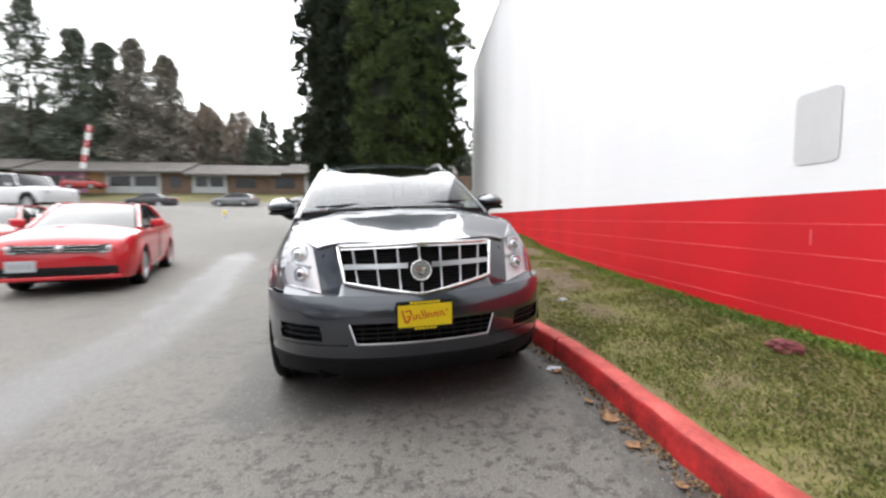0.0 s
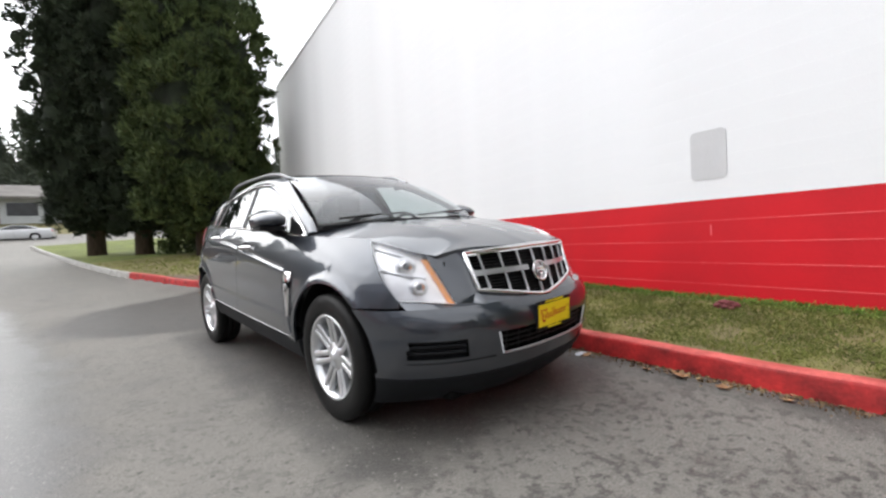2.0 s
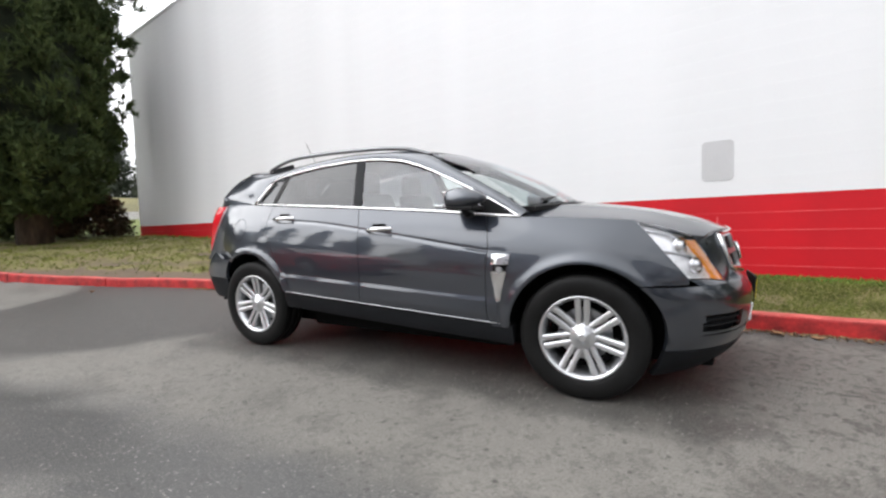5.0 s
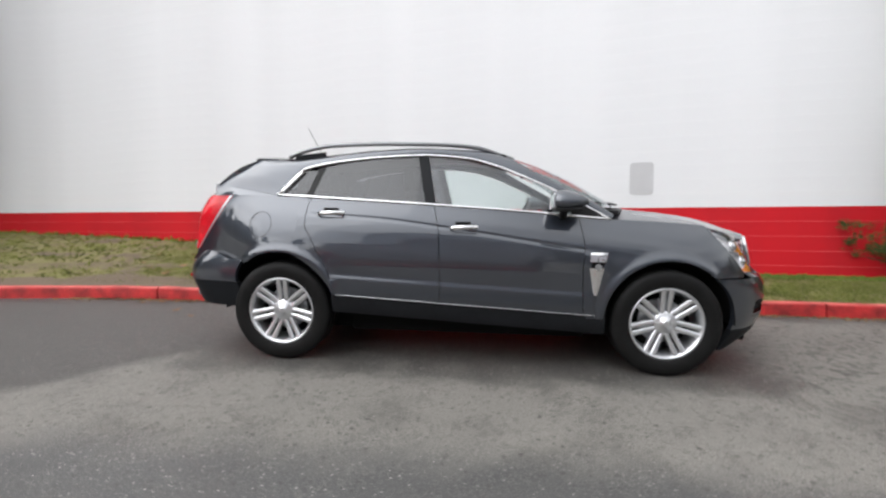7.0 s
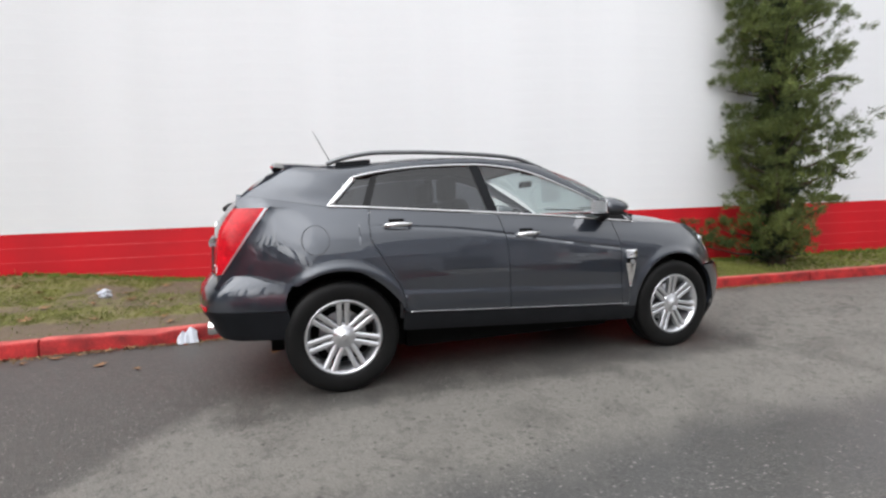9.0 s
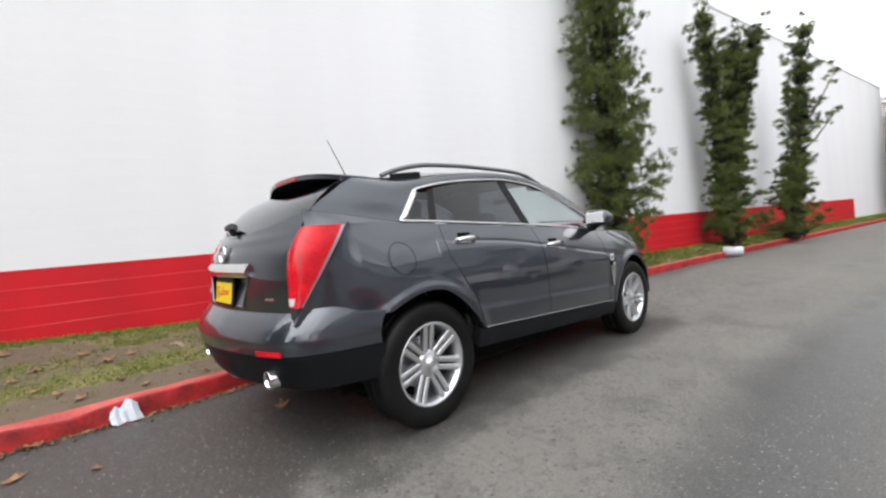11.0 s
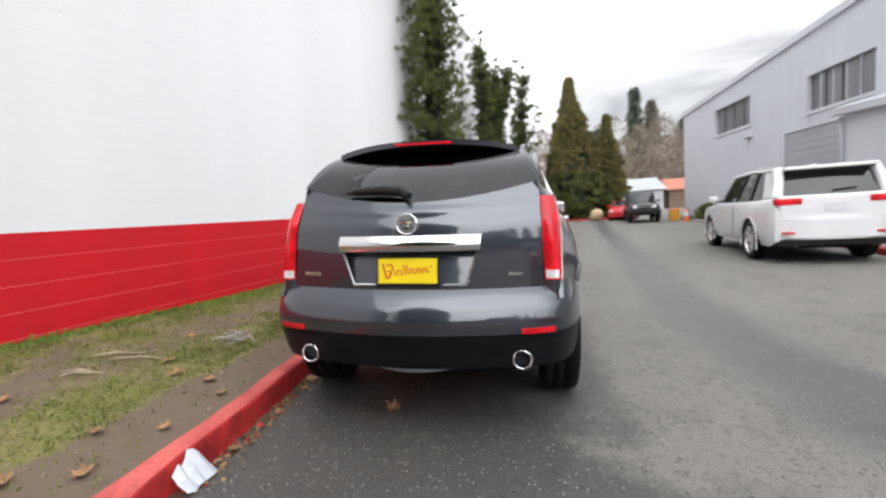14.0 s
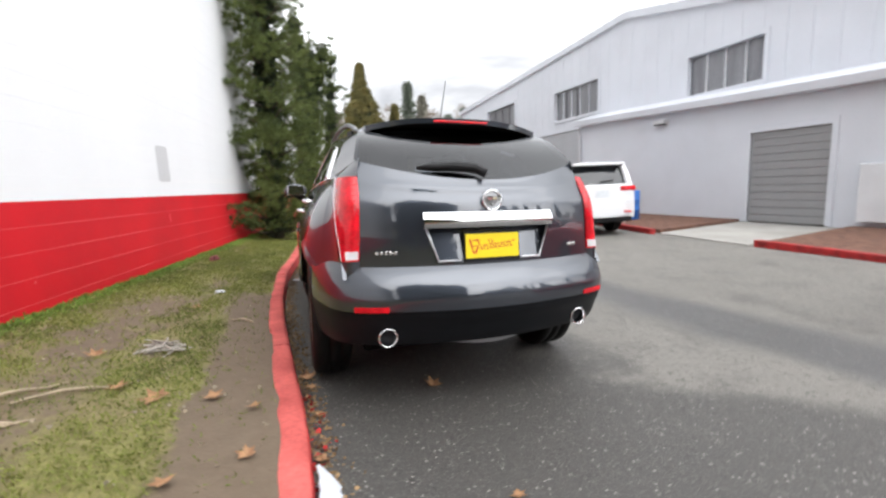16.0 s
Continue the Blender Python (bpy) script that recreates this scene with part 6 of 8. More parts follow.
part("aerial_base", lathe([(0.035, 0), (0.03, 0.02), (0.012, 0.035), (0, 0.036)], 16, "Z"), M_black, suv, smooth=True).location = (-0.02, 2.755, 1.572)

# ---- tailgate ----
def rear_glass(u, v, d=0.0):
    s = 2 * u - 1
    bx, by, bz = 0.662 * s, 3.590 - 0.172 * s * s, 1.234 + 0.106 * s * s
    tx, ty, tz = 0.580 * s, 3.125 - 0.03 * s * s, 1.561 - 0.016 * s * s
    w = math.sin(math.pi * v) * 0.025
    return (lerp(bx, tx, v), lerp(by, ty, v) + w * 0.5 + d * 0.6, lerp(bz, tz, v) + w + d)


o = panel("rear_window", rear_glass, 26, 14, M_glass_tint, suv, 0.0)
o.visible_shadow = False
part("rear_wiper", tube([(0.00, 3.615, 1.262), (0.05, 3.590, 1.290), (0.16, 3.570, 1.300), (0.30, 3.555, 1.296), (0.36, 3.545, 1.292)], 0.014, 8, [0.022, 0.026, 0.026, 0.020, 0.008]), M_black, suv)
gate_y = lambda x, z: spl([(0.79, 3.700), (1.0, 3.690), (1.1, 3.675), (1.2, 3.622), (1.28, 3.575)])(z) - 0.29 * x * x
gate_top = lambda s: 1.236 + 0.104 * s * s


def gate(u, v):
    s = 2 * u - 1
    z = lerp(0.800 - 0.012 * (1 - s * s), gate_top(s) - 0.004, v)
    x = s * lerp(0.668, 0.648, v)
    y = gate_y(x, z) + 0.010 * math.exp(-(((z - 1.185 - 0.03 * s * s) / 0.02) ** 2)) * (1 - s * s)
    return (x, y, z)


tg = panel("tailgate", gate, 48, 34, M_paint, suv, 0.02, (0, 1, 0), skip=lambda p: abs(p[0]) < 0.352 - (1.0 - p[2]) * 0.35 and 0.822 < p[2] < 1.0)
panel("plate_recess", lambda u, v: (lambda z, x: (x, gate_y(x, z) - lerp(0.004, 0.060, v), z))(lerp(0.81, 1.01, v), lerp(-0.37, 0.37, u)), 12, 8, M_paint, tg, 0.0, (0, 1, 0))
part("recess_trim", tube([(sx_ * x, gate_y(x, z) + 0.002, z) for sx_, x, z in [(-1, 0.352, 1.0), (-1, 0.288, 0.820), (1, 0.288, 0.820), (1, 0.352, 1.0)]], 0.007, 6), M_satin, tg)
panel("chrome_bar", lambda u, v: (lambda x, z: (x, gate_y(x, z) + 0.012 + 0.020 * math.sin(math.pi * (0.15 + 0.85 * v)), z))(lerp(-0.362, 0.362, u), lerp(0.990, 1.066, v)), 24, 8, M_chrome, tg, 0.03, (0, 1, 0))
badge = lambda nm, x, z, w, h, par, m_: part(nm, box((x - w / 2, gate_y(x, z) - 0.004, z - h / 2), (x + w / 2, gate_y(x, z) + 0.006, z + h / 2), 0.002), m_, par)
for k in range(5):
    badge("badge_letter", 0.50 + 0.022 * k, 0.868, 0.015, 0.018, tg, M_chrome)
for k in range(4):
    badge("badge_letter", -0.50 - 0.018 * k, 0.868, 0.013, 0.016, tg, M_chrome)
badge("badge_letter", -0.27, 1.02, 0.05, 0.010, tg, M_black)


def crest(loc, face, par, r):
    """A plain wreath ring with a small shield."""
    q = Vector(face).to_track_quat("X", "Z").to_matrix().to_4x4()
    o = part("emblem", lathe([(r * 0.78, -0.004), (r * 0.82, 0.010), (r * 0.92, 0.014), (r, 0.008), (r, -0.006), (r * 0.78, -0.006)], 36), M_chrome, par, "chrome ring emblem", smooth=True)
    o.matrix_basis = Matrix.Translation(loc) @ q
    part("emblem_back", lathe([(0, 0.0), (r * 0.8, 0.0), (r * 0.8, -0.004), (0, -0.004)], 24), M_satin, o)
    bm = bmesh.new()
    pts = [(-0.55, 0.35), (0.55, 0.35), (0.5, -0.12), (0.0, -0.52), (-0.5, -0.12)]
    f = bm.faces.new([bm.verts.new((0.004, a * r, b * r)) for a, b in pts])
    g_ = bmesh.ops.extrude_face_region(bm, geom=[f])
    bmesh.ops.translate(bm, verts=[v for v in g_["geom"] if isinstance(v, bmesh.types.BMVert)], vec=(0.008, 0, 0))
    sh = part("shield", bm, M_chrome, o)
    for k, (c, a, b, w, h) in enumerate((((0.34, 0.16, 0.15), -0.25, 0.16, 0.4, 0.2), ((0.55, 0.50, 0.36), 0.25, 0.16, 0.4, 0.2), ((0.22, 0.22, 0.23), -0.2, -0.14, 0.36, 0.2), ((0.45, 0.45, 0.47), 0.2, -0.14, 0.3, 0.2))):
        part("shield_field", box((0.0122, (a - w / 2) * r, (b - h / 2) * r), (0.0142, (a + w / 2) * r, (b + h / 2) * r)), mat("enamel_%d" % k, c, 0.3), o)


crest((0, 3.678, 1.122), (0, 1, 0.12), tg, 0.056)


def plate(y, z, face, par, tilt):
    """A yellow dealer plate in a black holder, with plain red bars where its words are."""
    o = part("number_plate", box((-0.158, -0.010, -0.082), (0.158, 0.002, 0.082), 0.006), M_black, par, "yellow dealer plate in a black holder")
    o.matrix_basis = Matrix.Translation((0, y, z)) @ Matrix.Rotation(0 if face > 0 else math.pi, 4, "Z") @ Matrix.Rotation(tilt, 4, "X")
    part("plate_face", box((-0.150, 0.002, -0.062), (0.150, 0.005, 0.062), 0.001), M_yellow, o)
    bars = [(-0.122, -0.113, -0.040, 0.036, 16), (-0.112, -0.078, 0.026, 0.033, 8), (-0.082, -0.074, 0.004, 0.030, 20), (-0.108, -0.080, -0.004, 0.002, 10), (-0.096, -0.086, -0.042, -0.002, -28)]
    for k in range(11):
        a = -0.068 + k * 0.0165
        bars.append((a, a + 0.006, -0.022 + 0.0014 * k, 0.004 + 0.0016 * k + (0.022 if k in (3, 4) else 0), 18))
        bars.append((a, a + 0.015, -0.022 + 0.0014 * k + (0.02 if k % 2 else 0), -0.017 + 0.0014 * k + (0.02 if k % 2 else 0), 24))
    bars.append((0.112, 0.128, 0.018, 0.024, 10))
    for a, b, c, d, ang in bars:
        w = part("plate_bar", box((-(b - a) / 2, 0.005, -(d - c) / 2), ((b - a) / 2, 0.0062, (d - c) / 2), 0.0005), M_redink, o)
        w.matrix_basis = Matrix.Translation((-(a + b) / 2, 0, (c + d) / 2)) @ Matrix.Rotation(radians(ang), 4, "Y")
    for k in range(8):
        for z_, n_ in ((0.0665, 8), (-0.0785, 6)):
            if k < n_ and face < 0:
                xk = (k - (n_ - 1) / 2) * 0.021
                part("holder_bar", box((xk - 0.009, 0.002, z_), (xk + 0.009, 0.004, z_ + 0.012), 0.001), M_yellow, o)


plate(3.690, 0.892, 1, suv, radians(6))
part("plate_lamp", box((-0.07, 3.640, 0.975), (0.07, 3.690, 0.992), 0.004), M_black, tg)

# ---- rear bumper ----
plan_r = [(0, 0), (0.15, -0.006), (0.3, -0.028), (0.45, -0.058), (0.6, -0.100), (0.705, -0.145), (0.775, -0.198), (0.825, -0.278), (0.860, -0.38), (0.888, -0.50), (0.910, -0.64)]
arcs = [0]
for a, b in zip(plan_r, plan_r[1:]):
    arcs.append(arcs[-1] + math.dist(a, b))
prx = spl([(s / arcs[-1], p[0]) for s, p in zip(arcs, plan_r)])
pry = spl([(s / arcs[-1], p[1]) for s, p in zip(arcs, plan_r)])
rb = spl([(0.36, 3.68), (0.42, 3.73), (0.50, 3.765), (0.58, 3.800), (0.64, 3.805), (0.70, 3.790), (0.76, 3.752), (0.815, 3.695)])


def rbump(zlo, zhi, inset=0.0, s_hi=1.0, taper=0.0):
    def fn(u, v):
        s = 2 * u - 1
        a = abs(s) * s_hi
        top = zhi - (0.055 * step01(0.70, 0.95, a) if zhi > 0.7 else 0) + (0.018 * step01(0.55, 0.66, a) if zhi > 0.7 else 0)
        z = lerp(zlo, top, v)
        k = 1 + 0.012 * math.sin(math.pi * min(1, max(0, (z - 0.36) / 0.45)))
        x = 0.982 * prx(a) * (1 - inset * 0.6) * (0.985 + 0.015 * math.sin(math.pi * min(1, (z - 0.30) / 0.5)))
        y = rb(z) + pry(a) - inset - taper * (1 - v) * 0.02
        return (math.copysign(x, s), y, z)
    return fn


panel("rear_bumper", rbump(0.592, 0.800), 64, 16, M_paint, suv, 0.03, (0, 1, 0))
panel("rear_valance", rbump(0.40, 0.588, 0.008), 64, 12, M_valance, suv, 0.05, (0, 1, 0))
panel("rear_lip", lambda u, v: (lambda p: (p[0] * 0.42, p[1] - 0.03 + 0.02 * v, lerp(0.372, 0.41, v)))(rbump(0.40, 0.588)(u, 0)), 20, 3, M_satin, suv, 0.03, (0, 1, 0))
panel("bumper_shelf", lambda u, v: (lambda p, s: (s * lerp(0.74, 0.70, v), lerp(p[1], p[1] - 0.10, v), lerp(0.800, 0.797, v)))(rbump(0.592, 0.80)(0.5 + (u - 0.5) * 0.72, 1), 2 * u - 1), 24, 2, M_trimdark, suv, 0.0)
for sx in (-1, 1):
    panel("rear_reflector", lambda u, v: (lambda a, z: (sx * prx(a), rb(z) + pry(a) + 0.003, z))(lerp(0.44, 0.575, u), lerp(0.592, 0.618, v)), 8, 2, M_tail, suv, 0.006, (0, 1, 0))
    ex = part("exhaust_tip", lathe([(0.034, -0.16), (0.036, -0.02), (0.041, 0.0), (0.046, 0.004), (0.050, -0.004), (0.050, -0.16)], 28), M_chrome, suv, "round chrome exhaust tip", smooth=True)
    ex.matrix_basis = Matrix.Translation((sx * 0.555, 3.672, 0.452)) @ Matrix.Rotation(radians(90), 4, "Z")
    part("pipe_bore", lathe([(0, -0.06), (0.035, -0.06)], 20), M_gap, ex)

# ---- nose ----
plan_f = [(0, -0.945), (0.15, -0.940), (0.3, -0.922), (0.45, -0.882), (0.6, -0.812), (0.7, -0.742), (0.79, -0.645), (0.85, -0.550), (0.885, -0.465), (0.908, -0.385), (0.926, -0.290)]
arcs = [0]
for a, b in zip(plan_f, plan_f[1:]):
    arcs.append(arcs[-1] + math.dist(a, b))
pfx = spl([(s / arcs[-1], p[0]) for s, p in zip(arcs, plan_f)])
pfy = spl([(s / arcs[-1], p[1]) for s, p in zip(arcs, plan_f)])
fb = fair([(0.19, 0.19), (0.24, 0.125), (0.30, 0.075), (0.36, 0.044), (0.45, 0.016), (0.55, 0.0), (0.62, 0.008), (0.66, 0.022), (0.70, 0.050)], 0.012)


_fa = np.linspace(0, 1, 240)
_fy = np.array([pfy(a) for a in _fa])
bumper_end = lambda z: float(np.interp(-math.sqrt(max(0.0, (RF + 0.004) ** 2 - max(0.0, z - WHZ) ** 2)) - 0.012, _fy, _fa))


def fbump(zlo, zhi, out=0.0):
    def fn(u, v):
        s = 2 * u - 1
        z = lerp(zlo, zhi, v)
        a = abs(s) * bumper_end(z)
        w = 1 - step01(0.6, 1.0, a)
        return (math.copysign(pfx(a) * (1 + out) * lerp(0.965, 1.0, step01(0.19, 0.42, z)), s), pfy(a) + fb(z) * (0.3 + 0.7 * w) - out, z)
    return fn


low_open = lambda p: abs(p[0]) < 0.405 - (0.55 - p[2]) * 0.25 and 0.440 + 0.0 < p[2] < 0.553
fog_open = lambda p: 0.565 < abs(p[0]) < 0.80 and 0.445 < p[2] < 0.545
panel("front_bumper", fbump(0.345, 0.70), 110, 34, M_paint, suv, 0.03, (0, -1, 0), skip=lambda p: low_open(p) or fog_open(p))
panel("front_lip", fbump(0.19, 0.338, 0.004), 70, 10, M_trimdark, suv, 0.04, (0, -1, 0))
panel("grille_backing", lambda u, v: (lambda p: (p[0], p[1] + 0.06, p[2]))(fbump(0.41, 0.58)(lerp(0.08, 0.92, u), v)), 30, 3, M_gap, suv, 0.0, (0, -1, 0))
on_b = lambda x, z, o=0.0: (lambda a: (x, pfy(a) + fb(z) - o, z))(min(np.linspace(0, 1, 120), key=lambda q: abs(pfx(q) - abs(x))))
lowg = part("lower_grille", tube([on_b(x, 0.437 - 0.004 * (1 - (x / 0.372) ** 2), 0.004) for x in np.linspace(-0.374, 0.374, 30)], 0.0065, 6), M_satin, suv, "silver lower grille trim")
for sx in (-1, 1):
    part("trim_end", tube([on_b(sx * 0.376, 0.437, 0.004), on_b(sx * 0.408, 0.553, 0.004)], 0.0045, 6), M_satin, lowg)
for z in (0.465, 0.493, 0.521):
    part("grille_slat", tube([on_b(x, z, -0.022) for x in np.linspace(-0.385, 0.385, 24)], 0.006, 5), M_black, lowg)
for k in range(9):
    x = -0.34 + 0.085 * k
    part("grille_rib", tube([on_b(x, 0.442, -0.026), on_b(x, 0.552, -0.026)], 0.004, 5), M_black, lowg)
for sx in (-1, 1):
    fg = panel("fog_recess", lambda u, v: (lambda p: (p[0] * 0.985, p[1] + 0.03, p[2]))(on_b(sx * lerp(0.555, 0.81, u), lerp(0.437, 0.553, v))), 12, 6, M_trimdark, suv, 0.0, (0, -1, 0))
    part("recess_rib", tube([(lambda p: (p[0] * 0.992, p[1] + 0.012, p[2]))(on_b(sx * x, 0.478, -0.006)) for x in np.linspace(0.57, 0.795, 10)], 0.008, 6), M_trimdark, fg)
    part("recess_rib", tube([(lambda p: (p[0] * 0.992, p[1] + 0.012, p[2]))(on_b(sx * x, 0.512, -0.006)) for x in np.linspace(0.57, 0.795, 10)], 0.008, 6), M_trimdark, fg)
    part("bumper_crease", tube([on_b(sx * x, 0.428 - 0.03 * (0.84 - x) * 0, 0.001) for x in np.linspace(0.42, 0.86, 16)], 0.004, 5), M_valance, suv)

grille_y = lambda x, z: -0.884 + (z - 0.72) * 0.30 + 0.50 * x * x
gr_lo = lambda x: 0.690 + 0.175 * abs(x)
gr_top = lambda x: 0.972 - 0.02 * abs(x)
gr_xe = lambda z: lerp(0.425, 0.452, (z - 0.765) / 0.21)


def nose_side(sx):
    def fn(u, v):
        a = np.array((gr_xe(lerp(0.735, 0.965, v)), 0, lerp(0.735, 0.965, v)))
        a[1] = grille_y(a[0], a[2]) + 0.004
        b = lerp(np.array((0.552, -0.742, 0.702)), np.array((0.602, -0.575, 0.962)), v)
        p = lerp(a, b, u)
        if v < 0.001:
            p[2] -= 0.03
        return (sx * p[0], p[1], p[2])
    return fn


for sx in (-1, 1):
    def lamp_foot(u, v):
        q = LAMP[sx](u, 0.0)
        a = min(np.linspace(0, 1, 160), key=lambda k: abs(pfx(k) - abs(q[0])))
        p = fbump(0.345, 0.70)(0.5 + sx * min(1.0, a / bumper_end(0.70)) / 2, 1)
        return (lerp(p[0], q[0], v), lerp(p[1] + 0.002, q[1] + 0.004, v), lerp(p[2] - 0.004, q[2] - 0.002, v))
    panel("lamp_foot", lamp_foot, 16, 3, M_paint, suv, 0.0, (0, -0.3, 1))
    panel("nose_panel", nose_side(sx), 10, 20, M_paint, suv, 0.02, (sx * 0.3, -1, 0))
panel("nose_shelf", lambda u, v: (lambda x: (x, lerp(on_b(x, 0.70)[1], grille_y(x, gr_lo(x)) + 0.01 if abs(x) < 0.44 else -0.75 + 0.0, v), lerp(0.698, max(0.702, gr_lo(x) + 0.0) if abs(x) < 0.44 else 0.706, v)))(lerp(-0.60, 0.60, u)), 60, 6, M_paint, suv, 0.0, (0, -0.5, 1))
gr = panel("grille", lambda u, v: (lambda x: (lambda z: (x, grille_y(x, z) + 0.035, z))(lerp(gr_lo(x), gr_top(x), v)))(lerp(-0.44, 0.44, u)), 24, 8, M_gap, suv, 0.0, (0, -1, 0), label="black grille with silver bars")
frame_pts = [(x, gr_top(x)) for x in np.linspace(-0.45, 0.45, 16)] + [(0.425, gr_lo(0.425))] + [(x, gr_lo(x)) for x in np.linspace(0.40, -0.40, 16)] + [(-0.425, gr_lo(0.425)), (-0.45, gr_top(0.45))]
part("grille_surround", tube([(x, grille_y(x, z) - 0.004, z) for x, z in frame_pts], 0.013, 8), M_chrome, gr, "chrome grille surround")
panel("grille_header", lambda u, v: (lambda x, z: (x, grille_y(x, z) - 0.012 + 0.01 * v, z))(lerp(-0.445, 0.445, u), lerp(0.955, 0.985, v) - 0.02 * abs(lerp(-0.445, 0.445, u))), 20, 2, M_chrome, gr, 0.02, (0, -1, 0))
for k in (-3, -2, -1, 0, 1, 2, 3):
    x = 0.125 * k
    if k == 0:
        segs = [(gr_lo(0), 0.76), (0.88, gr_top(0))]
    else:
        segs = [(gr_lo(x * 0.93), gr_top(x))]
    for a, b in segs:
        part("grille_bar", tube([(x * lerp(0.93, 1.0, t), grille_y(x, lerp(a, b, t)) + 0.004, lerp(a, b, t)) for t in np.linspace(0, 1, 5)], 0.0075, 6), M_satin, gr)
for sx in (-1, 1):
    panel("grille_crossbar", lambda u, v: (lambda x, z: (x, grille_y(x, z) - 0.002, z))(sx * lerp(0.07, 0.44, u), lerp(0.838, 0.866, v)), 10, 2, M_satin, gr, 0.012, (0, -1, 0))
for k in range(17):
    z0 = 0.705 + 0.0165 * k
    lim = min(0.43, max(0.02, (z0 - 0.690) / 0.175)) if z0 < 0.765 else 0.43
    part("grille_slat", tube([(x, grille_y(x, z0) + 0.016, z0) for x in np.linspace(-lim, lim, 8)], 0.0035, 4), M_black, gr)
crest((0, -0.866, 0.822), (0, -1, 0.25), gr, 0.062)
plate(-0.952, 0.588, -1, suv, radians(-3))

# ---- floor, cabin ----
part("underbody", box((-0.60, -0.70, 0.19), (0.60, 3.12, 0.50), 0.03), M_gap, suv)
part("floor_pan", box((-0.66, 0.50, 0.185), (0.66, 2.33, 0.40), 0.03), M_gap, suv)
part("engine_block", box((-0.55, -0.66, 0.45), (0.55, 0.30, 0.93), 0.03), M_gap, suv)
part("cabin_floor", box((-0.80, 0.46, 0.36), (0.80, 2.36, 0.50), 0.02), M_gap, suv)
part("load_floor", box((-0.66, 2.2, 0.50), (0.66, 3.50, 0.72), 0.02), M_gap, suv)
for sx in (-1, 1):
    part("door_lining", box((sx * 0.80 - 0.02, 0.60, 0.45), (sx * 0.80 + 0.02, 2.40, 1.07), 0.01), M_dash, suv)
panel("dashboard", lambda u, v: (lambda s: (0.72 * s, lerp(0.30 + 0.1 * s * s, 0.78, v), 1.165 - 0.03 * s * s + 0.02 * math.sin(math.pi * v) - 0.10 * v * v))(2 * u - 1), 16, 8, M_dash, suv, 0.3)
panel("headliner", lambda u, v: (lambda s, y: (s * (roof_x(y) - 0.02), y, roof_e(y) - 0.02 + 0.02 * (1 - s * s)))(2 * u - 1, lerp(1.16, 2.90, v)), 10, 12, M_seat, suv, 0.0)
part("rear_view_mirror", box((-0.11, 0.93, 1.44), (0.11, 0.96, 1.50), 0.012), M_black, suv)
st = part("steering_wheel", lathe([(0.175 + 0.016 * math.cos(a), 0.016 * math.sin(a)) for a in np.linspace(0, 6.283, 9)], 28, "Z"), M_dash, suv, smooth=True)
st.matrix_basis = Matrix.Translation((0.37, 0.92, 1.08)) @ Matrix.Rotation(radians(-62), 4, "X")


def seat(x, y, w):
    s = part("seat", box((x - w / 2, y - 0.25, 0.50), (x + w / 2, y + 0.27, 0.74), 0.06), M_seat, suv, smooth=True)
    b = part("backrest", box((-w / 2, -0.07, 0), (w / 2, 0.07, 0.66), 0.06), M_seat, s, smooth=True)
    b.matrix_basis = Matrix.Translation((x, y + 0.24, 0.68)) @ Matrix.Rotation(radians(-18), 4, "X")
    for hx in ([x] if w < 0.7 else [x - 0.35, x + 0.35]):
        h = part("headrest", box((hx - 0.13, y + 0.42, 1.30), (hx + 0.13, y + 0.53, 1.50), 0.045), M_seat, s, smooth=True)
        part("headrest_post", tube([(hx - 0.05, y + 0.44, 1.25), (hx - 0.05, y + 0.47, 1.36)], 0.006, 6), M_chrome, s)


seat(-0.37, 1.42, 0.50)
seat(0.37, 1.42, 0.50)
seat(0.0, 2.32, 1.22)

